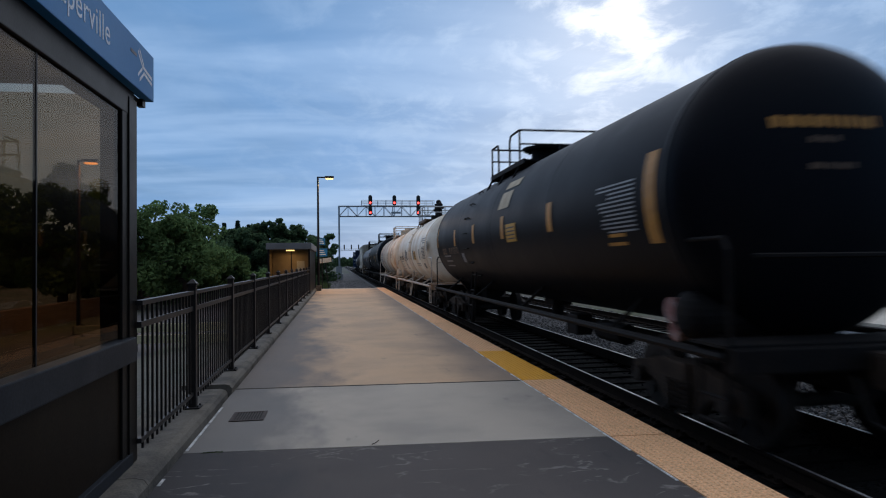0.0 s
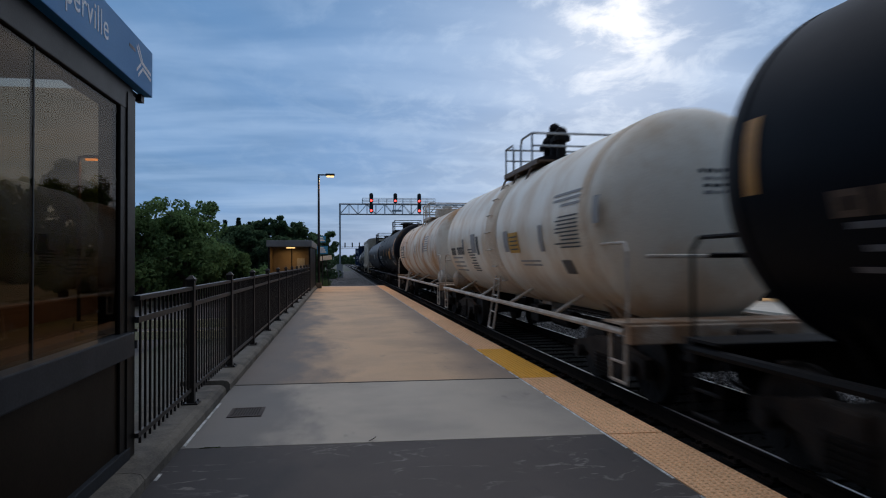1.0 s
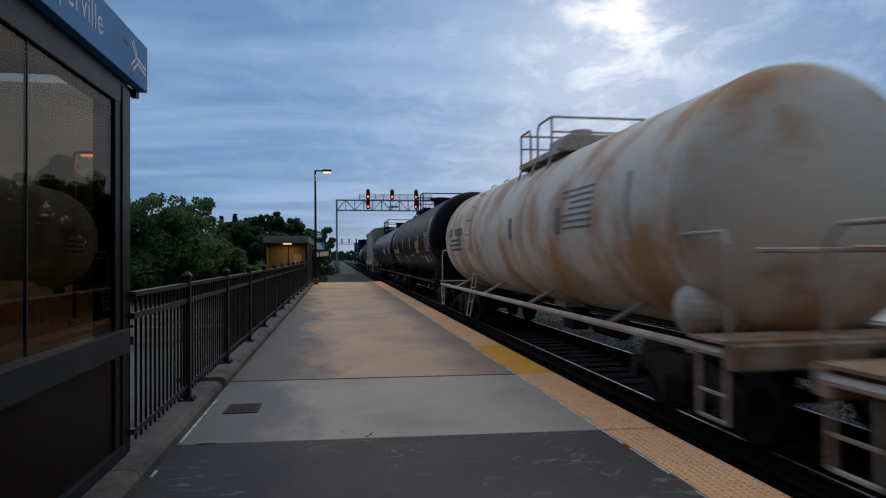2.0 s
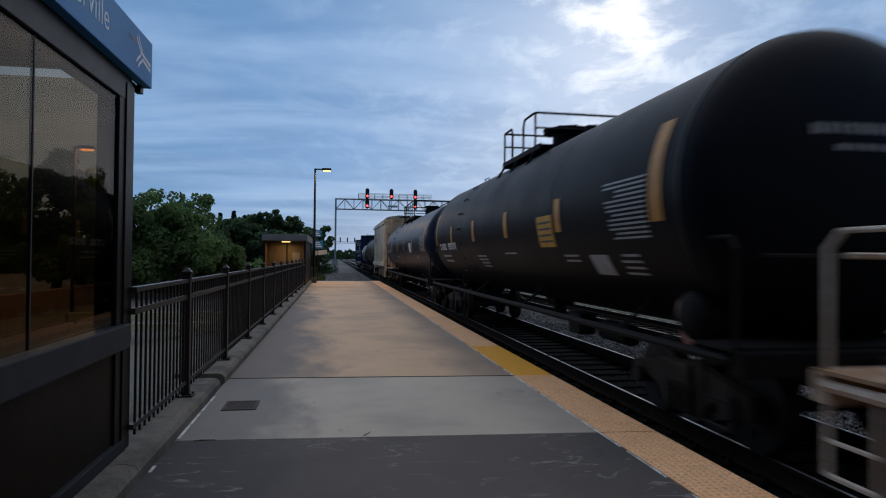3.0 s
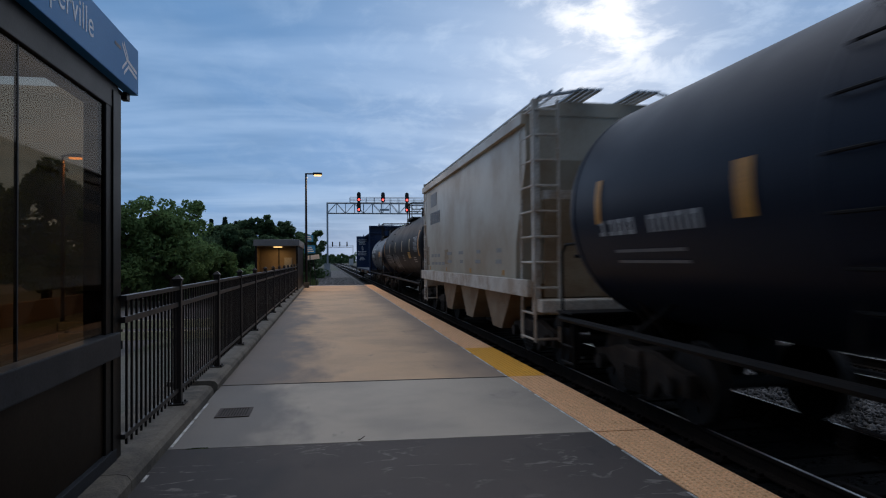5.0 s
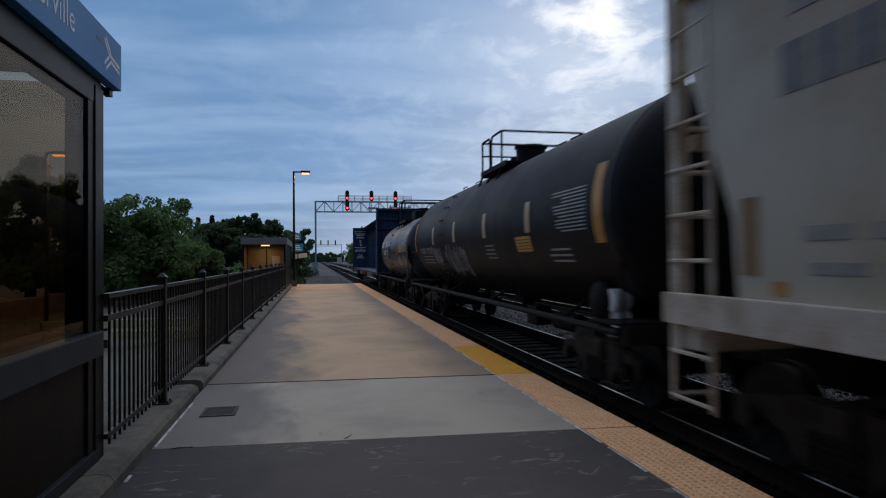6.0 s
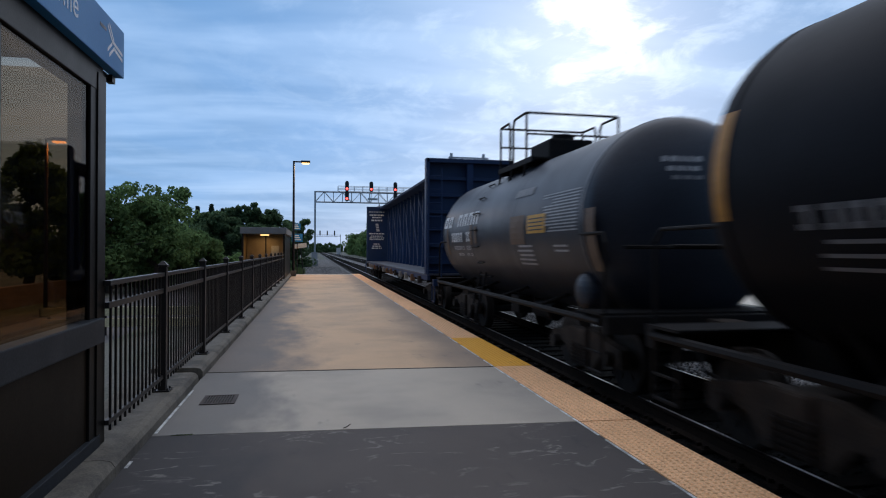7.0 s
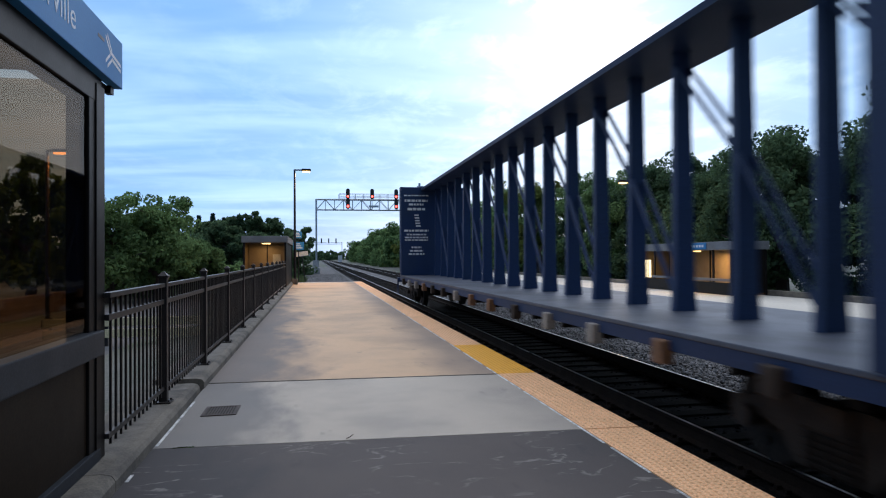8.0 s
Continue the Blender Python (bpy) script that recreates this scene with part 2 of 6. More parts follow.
M["stencil_grey"] = mat("faded_grey_paint_patch", (0.27, 0.26, 0.25), (0.36, 0.33, 0.29), 0.6, s1=5, s2=60)
M["placard"] = mat("yellow_placard", (0.62, 0.32, 0.03), (0.48, 0.25, 0.04), 0.55, s1=4, s2=60)
M["stencil"] = mat("white_stencil_paint", (0.72, 0.72, 0.70), (0.5, 0.5, 0.5), 0.6, s1=8, s2=60)
M["stencil_dim"] = mat("worn_grey_stencil", (0.20, 0.20, 0.205), (0.12, 0.12, 0.125), 0.6, s1=8, s2=60)
M["stencil_mid"] = mat("grey_white_stencil", (0.38, 0.385, 0.39), (0.26, 0.26, 0.265), 0.6, s1=8, s2=60)
M["stencil_black"] = mat("black_stencil_paint", (0.05, 0.048, 0.046), (0.12, 0.115, 0.11), 0.6, s1=8, s2=60)
M["spray_paint"] = mat("silver_spray_paint", (0.17, 0.175, 0.185), (0.06, 0.062, 0.068), 0.6, s1=2.5, s2=40, amount=0.9)
M["rusty_part"] = mat("rust_stained_white_steel", (0.33, 0.19, 0.10), (0.50, 0.42, 0.33), 0.65, s1=2.0, s2=50, amount=0.9)
M["patch_brown"] = mat("brown_paint_patch", (0.13, 0.075, 0.04), (0.09, 0.055, 0.035), 0.6, s1=4, s2=60)
M["hopper"] = mat("dusty_cream_hopper_paint", (0.50, 0.44, 0.34), (0.35, 0.24, 0.14), 0.40, s1=0.5, s2=50, amount=0.8, grain=0.06, bump=0.1, depth=0.002)
M["hopper_rust"] = mat("rusty_hopper_slope", (0.25, 0.15, 0.075), (0.36, 0.27, 0.17), 0.75, s1=1.2, s2=50, amount=0.8)
M["beam_blue"] = mat("dark_blue_car_paint", (0.015, 0.034, 0.092), (0.018, 0.036, 0.080), 0.5, s1=0.9, s2=60, amount=0.8, bump=0.1, spec=0.22)
M["deck"] = mat("worn_steel_deck", (0.08, 0.092, 0.12), (0.05, 0.055, 0.068), 0.5, 0.3, s1=1.5, s2=50, amount=0.8)
M["winch_pale"] = mat("pale_worn_winch", (0.30, 0.27, 0.23), (0.16, 0.13, 0.10), 0.6, s1=6, s2=50)
M["winch_rust"] = mat("rusty_winch", (0.22, 0.10, 0.04), (0.10, 0.06, 0.035), 0.7, s1=6, s2=50)
M["brake_disc"] = mat("red_and_white_end_cap", (0.26, 0.10, 0.09), (0.42, 0.36, 0.34), 0.5, s1=7)
def leaf_mat(name, c, c2, through=0.5):
    """Leaves: matt, lit through from behind, each blade of its own shade, with broad patches of another green."""
    m = bpy.data.materials.new(name)
    m.use_nodes = True
    nd, ln = m.node_tree.nodes, m.node_tree.links
    nd.remove(nd["Principled BSDF"])
    nz = nd.new("ShaderNodeTexNoise")
    nz.inputs["Scale"].default_value, nz.inputs["Detail"].default_value = 0.35, 4
    ln.new(nd.new("ShaderNodeTexCoord").outputs["Object"], nz.inputs["Vector"])
    mix = nd.new("ShaderNodeMix")
    mix.data_type = "RGBA"
    mix.inputs[6].default_value, mix.inputs[7].default_value = (*c, 1), (*c2, 1)
    mr = nd.new("ShaderNodeMapRange")
    mr.inputs["From Min"].default_value, mr.inputs["From Max"].default_value = 0.35, 0.65
    ln.new(nz.outputs[0], mr.inputs["Value"])
    ln.new(mr.outputs[0], mix.inputs[0])
    rv = nd.new("ShaderNodeMapRange")
    rv.inputs["To Min"].default_value, rv.inputs["To Max"].default_value = 0.6, 1.4
    ln.new(nd.new("ShaderNodeNewGeometry").outputs["Random Per Island"], rv.inputs["Value"])
    sc = nd.new("ShaderNodeVectorMath")
    sc.operation = "SCALE"
    ln.new(mix.outputs[2], sc.inputs[0])
    ln.new(rv.outputs[0], sc.inputs["Scale"])
    df, tr, gl = nd.new("ShaderNodeBsdfDiffuse"), nd.new("ShaderNodeBsdfTranslucent"), nd.new("ShaderNodeMixShader")
    ln.new(sc.outputs[0], df.inputs[0])
    ln.new(sc.outputs[0], tr.inputs[0])
    gl.inputs[0].default_value = through
    ln.new(df.outputs[0], gl.inputs[1])
    ln.new(tr.outputs[0], gl.inputs[2])
    ln.new(gl.outputs[0], nd["Material Output"].inputs[0])
    return m


M["leaf"] = leaf_mat("green_leaf", (0.125, 0.205, 0.085), (0.165, 0.245, 0.095))
M["leaf_dark"] = leaf_mat("dark_green_leaf", (0.088, 0.140, 0.076), (0.115, 0.172, 0.082))
M["leaf_yellow"] = leaf_mat("yellowish_leaf", (0.11, 0.15, 0.04), (0.13, 0.15, 0.045))
M["needle"] = leaf_mat("conifer_needles", (0.034, 0.060, 0.042), (0.046, 0.076, 0.050), 0.2)
M["bark"] = mat("grey_brown_bark", (0.085, 0.066, 0.05), (0.05, 0.04, 0.032), 0.9, s1=4, s2=30, stretch=(2, 2, 0.4), bump=0.8, depth=0.02)
M["grass"] = mat("rough_grass", (0.060, 0.105, 0.026), (0.10, 0.115, 0.04), 0.85, s1=1.0, s2=20, amount=0.8, bump=0.3, island=0.4)
M["ground"] = mat("gravel_and_weeds", (0.105, 0.10, 0.085), (0.05, 0.07, 0.03), 0.95, s1=0.12, s2=14, amount=0.9, grain=0.35, bump=0.7, depth=0.03)
M["far_concrete"] = mat("pale_far_platform", (0.70, 0.64, 0.54), (0.58, 0.53, 0.44), 0.8, s1=0.4, s2=50)
M["far_riser"] = mat("whitewashed_riser", (0.66, 0.67, 0.69), (0.52, 0.53, 0.55), 0.8, s1=0.6, s2=50)
M["stone_wall"] = mat("pale_block_wall", (0.36, 0.33, 0.27), (0.27, 0.25, 0.21), 0.85, s1=1, s2=40)
M["barrier"] = mat("pale_yellow_barrier_paint", (0.62, 0.52, 0.30), (0.45, 0.38, 0.24), 0.6, s1=2, s2=50)
M["brown_wall"] = mat("brown_block_wall", (0.17, 0.12, 0.085), (0.12, 0.085, 0.06), 0.85, s1=1, s2=40)
M["road"] = mat("street_asphalt", (0.07, 0.07, 0.072), (0.05, 0.05, 0.052), 0.85, s1=0.6, s2=60)
M["cabinet"] = mat("silver_equipment_case", (0.4, 0.41, 0.42), (0.33, 0.34, 0.35), 0.5, 0.4, s1=2)


def platform_mat(name, c, stain, pale, kerb_at, kerb_soft, kerb_amount, blotch, right_amount, scratch, s2, rough=0.8):
    """Walked concrete or asphalt: grime that creeps out from the kerb, blotches, worn pale scratches and a fine grain."""
    m = bpy.data.materials.new(name)
    m.use_nodes = True
    nd, ln = m.node_tree.nodes, m.node_tree.links
    bsdf = nd["Principled BSDF"]
    bsdf.inputs["Specular IOR Level"].default_value = 0.3
    coord = nd.new("ShaderNodeTexCoord").outputs["Object"]
    sep = nd.new("ShaderNodeSeparateXYZ")
    ln.new(coord, sep.inputs[0])

    def noise_node(scale, detail=5, rough_=0.6, stretch=(1, 1, 1), dist=0.0):
        mp = nd.new("ShaderNodeMapping")
        mp.inputs["Scale"].default_value = stretch
        ln.new(coord, mp.inputs[0])
        n = nd.new("ShaderNodeTexNoise")
        n.inputs["Scale"].default_value, n.inputs["Detail"].default_value, n.inputs["Roughness"].default_value, n.inputs["Distortion"].default_value = scale, detail, rough_, dist
        ln.new(mp.outputs[0], n.inputs["Vector"])
        return n.outputs[0]

    def op(kind, a, b_):
        n = nd.new("ShaderNodeMath")
        n.operation = kind
        for i, v in enumerate((a, b_)):
            if isinstance(v, (int, float)):
                n.inputs[i].default_value = v
            else:
                ln.new(v, n.inputs[i])
        return n.outputs[0]

    def step(v, lo, hi, top):
        n = nd.new("ShaderNodeMapRange")
        n.interpolation_type = "SMOOTHSTEP"
        n.inputs["From Min"].default_value, n.inputs["From Max"].default_value, n.inputs["To Max"].default_value = lo, hi, top
        ln.new(v, n.inputs["Value"])
        return n.outputs[0]

    def mix(f, a, b_):
        n = nd.new("ShaderNodeMix")
        n.data_type = "RGBA"
        ln.new(f, n.inputs[0])
        for sock, v in ((n.inputs[6], a), (n.inputs[7], b_)):
            if isinstance(v, tuple):
                sock.default_value = (*v, 1)
            else:
                ln.new(v, sock)
        return n.outputs[2]

    n1, n2, fine = noise_node(0.9, 5, 0.6, (1, 0.5, 1)), noise_node(3.2, 5, 0.6, (1, 0.4, 1)), noise_node(s2, 3)
    wob = op("ADD", op("MULTIPLY", op("SUBTRACT", n1, 0.5), 2.4), op("MULTIPLY", op("SUBTRACT", n2, 0.5), 0.45))
    edge = op("ADD", op("ADD", sep.outputs[0], wob), op("MULTIPLY", op("SUBTRACT", sep.outputs[1], 9.0), 0.045))
    col = mix(step(noise_node(0.45, 4), 0.40, 0.68, blotch), c, tuple(0.5 * (u + v) for u, v in zip(c, stain)))
    col = mix(step(edge, kerb_at + kerb_soft, kerb_at - kerb_soft, kerb_amount), col, stain)
    col = mix(step(op("ADD", sep.outputs[0], op("MULTIPLY", wob, 0.5)), 1.3, 2.5, right_amount), col, stain)
    col = mix(step(n2, 0.62, 0.72, 0.35), col, stain)
    line = op("ABSOLUTE", op("SUBTRACT", noise_node(1.7, 4, 0.55, (0.6, 1.4, 1), 0.4), 0.5), 0.0)
    col = mix(op("MULTIPLY", step(line, 0.022, 0.004, scratch), op("MULTIPLY", step(noise_node(1.1, 2), 0.46, 0.58, 1.0), step(noise_node(7.0, 3), 0.42, 0.56, 1.0))), col, pale)
    gr = nd.new("ShaderNodeMapRange")
    gr.inputs["From Min"].default_value, gr.inputs["From Max"].default_value, gr.inputs["To Min"].default_value, gr.inputs["To Max"].default_value = 0.3, 0.7, 0.82, 1.18
    ln.new(fine, gr.inputs["Value"])
    sc = nd.new("ShaderNodeVectorMath")
    sc.operation = "SCALE"
    ln.new(col, sc.inputs[0])
    ln.new(gr.outputs[0], sc.inputs["Scale"])
    ln.new(sc.outputs[0], bsdf.inputs["Base Color"])
    ln.new(step(n1, 0.3, 0.7, 1.0), bsdf.inputs["Roughness"])
    rr = nd.new("ShaderNodeMapRange")
    rr.inputs["To Min"].default_value, rr.inputs["To Max"].default_value = rough - 0.15, min(1.0, rough + 0.1)
    ln.new(n1, rr.inputs["Value"])
    ln.new(rr.outputs[0], bsdf.inputs["Roughness"])
    bp = nd.new("ShaderNodeBump")
    bp.inputs["Strength"].default_value, bp.inputs["Distance"].default_value = 0.35, 0.003
    ln.new(fine, bp.inputs["Height"])
    ln.new(bp.outputs[0], bsdf.inputs["Normal"])
    return m


M["concrete"] = platform_mat("grey_platform_concrete", (0.50, 0.43, 0.345), (0.15, 0.145, 0.14), (0.45, 0.43, 0.4), -0.55, 0.4, 0.8, 0.75, 0.25, 0.0, 120)
M["concrete_warm"] = platform_mat("buff_platform_concrete", (0.63, 0.42, 0.255), (0.125, 0.125, 0.125), (0.45, 0.42, 0.38), -0.20, 0.55, 0.85, 0.55, 0.6, 0.0, 110)
M["asphalt"] = platform_mat("worn_platform_asphalt", (0.108, 0.090, 0.080), (0.043, 0.043, 0.046), (0.27, 0.245, 0.22), -0.7, 0.5, 0.7, 0.8, 0.3, 0.6, 170, 0.85)


def glass_mat(name, tint, sheen):
    """Thin tinted sheet glass: a clear, coloured pass with a mirror sheen that grows towards grazing angles."""
    m = bpy.data.materials.new(name)
    m.use_nodes = True
    nd, ln = m.node_tree.nodes, m.node_tree.links
    nd.remove(nd["Principled BSDF"])
    clear, gloss, mix, lw = nd.new("ShaderNodeBsdfTransparent"), nd.new("ShaderNodeBsdfGlossy"), nd.new("ShaderNodeMixShader"), nd.new("ShaderNodeLayerWeight")
    clear.inputs[0].default_value = (*tint, 1)
    gloss.inputs["Color"].default_value, gloss.inputs["Roughness"].default_value = (0.9, 0.88, 0.85, 1), 0.0
    lw.inputs["Blend"].default_value = 0.5
    steep, amount = nd.new("ShaderNodeMath"), nd.new("ShaderNodeMath")
    steep.operation, amount.operation = "POWER", "MULTIPLY_ADD"
    steep.inputs[1].default_value = 5.0
    amount.inputs[1].default_value, amount.inputs[2].default_value = sheen, 0.02
    ln.new(lw.outputs["Facing"], steep.inputs[0])
    ln.new(steep.outputs[0], amount.inputs[0])
    ln.new(amount.outputs[0], mix.inputs[0])
    ln.new(clear.outputs[0], mix.inputs[1])
    ln.new(gloss.outputs[0], mix.inputs[2])
    ln.new(mix.outputs[0], nd["Material Output"].inputs[0])
    return m


M["glass"] = glass_mat("smoked_shelter_glass", (0.70, 0.595, 0.49), 0.22)


# ---------------------------------------------------------------- mesh helpers
def box(bm, x0, x1, y0, y1, z0, z1, bevel=0.0):
    r = bmesh.ops.create_cube(bm, size=1.0)["verts"]
    for v in r:
        v.co = Vector(((x0 + x1) / 2 + v.co.x * (x1 - x0), (y0 + y1) / 2 + v.co.y * (y1 - y0), (z0 + z1) / 2 + v.co.z * (z1 - z0)))
    if bevel:
        es = list({e for v in r for e in v.link_edges})
        bmesh.ops.bevel(bm, geom=es, offset=bevel, segments=2, profile=0.6, affect="EDGES")


def rod(bm, a, b, r, n=8, r2=None):
    a, b = Vector(a), Vector(b)
    d = b - a
    m = Matrix.Translation((a + b) / 2) @ d.to_track_quat("Z", "Y").to_matrix().to_4x4()
    bmesh.ops.create_cone(bm, cap_ends=True, segments=n, radius1=r, radius2=r if r2 is None else r2, depth=d.length, matrix=m)


def pipe(bm, pts, r, n=8):
    for a, b in zip(pts, pts[1:]):
        rod(bm, a, b, r, n)
    for p in pts[1:-1]:
        bmesh.ops.create_icosphere(bm, subdivisions=1, radius=r * 1.02, matrix=Matrix.Translation(p))


def prism(bm, outline, axis, a, b):
    """An outline in the plane across an axis ('x' or 'y'), extruded from a to b."""
    def at(p, s):
        return (s, p[0], p[1]) if axis == "x" else (p[0], s, p[1])
    va = [bm.verts.new(at(p, a)) for p in outline]
    vb = [bm.verts.new(at(p, b)) for p in outline]
    n = len(outline)
    bm.faces.new(va)
    bm.faces.new(vb[::-1])
    for i in range(n):
        bm.faces.new((va[i], vb[i], vb[(i + 1) % n], va[(i + 1) % n]))


def lathe_y(bm, profile, cx, cz, n=48):
    """A body turned about a lengthwise axis: profile of (y, radius)."""
    rings = []
    for y, r in profile:
        if r < 1e-4:
            rings.append([bm.verts.new((cx, y, cz))])
        else:
            rings.append([bm.verts.new((cx + r * math.cos(2 * math.pi * i / n), y, cz + r * math.sin(2 * math.pi * i / n))) for i in range(n)])
    for a, b in zip(rings, rings[1:]):
        for i in range(n):
            j = (i + 1) % n
            if len(a) == 1:
                bm.faces.new((a[0], b[i], b[j]))
            elif len(b) == 1:
                bm.faces.new((a[i], b[0], a[j]))
            else:
                bm.faces.new((a[i], b[i], b[j], a[j]))


def finish(name, bm, material, smooth=False):
    bmesh.ops.recalc_face_normals(bm, faces=bm.faces)
    me = bpy.data.meshes.new(name)
    bm.to_mesh(me)
    bm.free()
    if smooth:
        for p in me.polygons:
            p.use_smooth = True
    me.materials.append(material)
    return me


def part(name, bm, material, parent=None, label="", smooth=False):
    ob = new(name, finish(name, bm, material, smooth))
    ob.parent = parent
    return tagged(ob, label) if label else ob


def piece(name, me, parent, x=0, y=0, z=0, rz=0):
    ob = new(name, me)
    ob.parent = parent
    ob.matrix_basis = pose(x, y, z, 0, 0, rz)
    return ob


def thing(name, label, category, x=0, y=0, z=0, rz=0, group="", kind=""):
    ob = new(name)
    ob.empty_display_size = 0.2
    ob.matrix_basis = pose(x, y, z, 0, 0, rz)
    return tagged(ob, label, category, group, kind)


def B():
    return bmesh.new()


def raw_mesh(name, verts, faces, material):
    """A mesh from arrays: verts (n, 3), faces (m, k) of equal size."""
    me = bpy.data.meshes.new(name)
    verts, faces = np.asarray(verts, np.float32), np.asarray(faces, np.int32)
    me.vertices.add(len(verts))
    me.vertices.foreach_set("co", verts.ravel())
    me.loops.add(faces.size)
    me.loops.foreach_set("vertex_index", faces.ravel())
    me.polygons.add(len(faces))
    me.polygons.foreach_set("loop_start", np.arange(0, faces.size, faces.shape[1], dtype=np.int32))
    me.polygons.foreach_set("loop_total", np.full(len(faces), faces.shape[1], np.int32))
    me.update(calc_edges=True)
    me.materials.append(material)
    return me


RNG = np.random.default_rng(7)
# ---------------------------------------------------------------- ground, tracks and platforms
RAIL_Z, TRACK_1, TRACK_2 = -0.2, 4.82, 9.03
EDGE, KERB, END_Y = 3.08, -1.39, 43.0
FAR_EDGE, FAR_BACK = 13.4, 18.0


def skew(x):
    """How far the paving joints lag behind square, towards the kerb."""
    return 0.063 * (EDGE - x)


def build_ground():
    bm = B()
    xs = [-1500, -300, -80, -30, -12, -6, -2.0, 3.0, 12, 18, 30, 80, 300, 1500]
    ys = [-300, -60, -20, 0, 20, 45, 80, 150, 300, 700, 2000]
    grid = []
    for y in ys:
        row = []
        for x in xs:
            z = -0.62 if x > -3 else -1.1
            row.append(bm.verts.new((x, y, z)))
        grid.append(row)
    for a, b in zip(grid, grid[1:]):
        for i in range(len(xs) - 1):
            bm.faces.new((a[i], a[i + 1], b[i + 1], b[i]))
    tagged(part("ground", bm, M["ground"]), "dark gravelly ground with weeds beside the railway", "ground", kind="structure")
    # ballast bed under both tracks
    bm = B()
    prism(bm, [(2.9, -0.62), (3.1, -0.44), (6.3, -0.44), (6.9, -0.40), (7.3, -0.42), (7.7, -0.44), (10.6, -0.44), (11.6, -0.62)], "y", -60, 900)
    tagged(part("ballast_bed", bm, M["ballast"]), "grey crushed stone bed under the two tracks", "ballast", kind="structure")
    # dark strip along each track: oil, plus shade held in its tone
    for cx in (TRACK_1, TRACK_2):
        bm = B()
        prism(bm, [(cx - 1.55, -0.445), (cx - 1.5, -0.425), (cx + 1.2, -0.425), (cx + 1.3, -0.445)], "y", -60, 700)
        tagged(part("track_bed", bm, M["bed_dark"]), "oily stone between the rails, shade under the train put into its near-black colour", "ballast", kind="structure")
    # gravel walkway beyond the platform's end
    bm = B()
    prism(bm, [(-1.4, -0.6), (-1.2, -0.3), (2.6, -0.3), (3.0, -0.6)], "y", END_Y, 130)
    tagged(part("gravel_path", bm, M["ballast"]), "pale gravel beyond the end of the platform", "gravel", kind="structure")
    # lower street behind the fence
    bm = B()
    box(bm, -11.5, -5.0, -20, 60, -1.2, -1.09)
    tagged(part("road", bm, M["road"]), "dark asphalt street below the fence", "road", kind="structure")


def build_track(cx, y0, y1):
    track = thing("track", "polished steel rails on dark creosoted wooden ties", "railway track", cx, 0, 0, kind="structure")
    outline = [(-0.075, 0), (0.075, 0), (0.075, 0.012), (0.012, 0.035), (0.010, 0.135), (0.036, 0.150), (0.036, 0.178), (-0.036, 0.178), (-0.036, 0.150), (-0.010, 0.135), (-0.012, 0.035), (-0.075, 0.012)]
    for sx in (-0.7525, 0.7525):
        bm = B()
        prism(bm, [(sx + a, RAIL_Z - 0.182 + b) for a, b in outline], "y", y0, y1)
        rail = part("rail", bm, M["rail_side"], track)
        bm = B()
        box(bm, sx - 0.014, sx + 0.014, y0, y1, RAIL_Z - 0.004, RAIL_Z)
        part("running_surface", bm, M["rail_top"], rail, "shiny worn rail head")
    bm = B()
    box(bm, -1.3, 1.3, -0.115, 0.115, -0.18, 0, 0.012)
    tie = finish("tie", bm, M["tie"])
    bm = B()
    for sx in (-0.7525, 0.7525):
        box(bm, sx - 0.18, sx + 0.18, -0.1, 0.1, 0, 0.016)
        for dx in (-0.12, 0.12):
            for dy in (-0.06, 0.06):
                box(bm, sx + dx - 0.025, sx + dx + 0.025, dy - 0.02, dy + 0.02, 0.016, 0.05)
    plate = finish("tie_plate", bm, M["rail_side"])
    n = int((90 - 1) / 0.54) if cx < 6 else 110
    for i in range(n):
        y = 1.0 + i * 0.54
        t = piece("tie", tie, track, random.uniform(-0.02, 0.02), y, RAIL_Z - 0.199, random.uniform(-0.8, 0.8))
        if y < 45:
            piece("tie_plate", plate, t)
    bm = B()
    for k in range(250):
        y = 1.0 + (n + k) * 0.54
        box(bm, -1.3, 1.3, y - 0.115, y + 0.115, RAIL_Z - 0.38, RAIL_Z - 0.199)
    tagged(part("far_ties", bm, M["tie"], track), "distant dark wooden ties", kind="stuff")


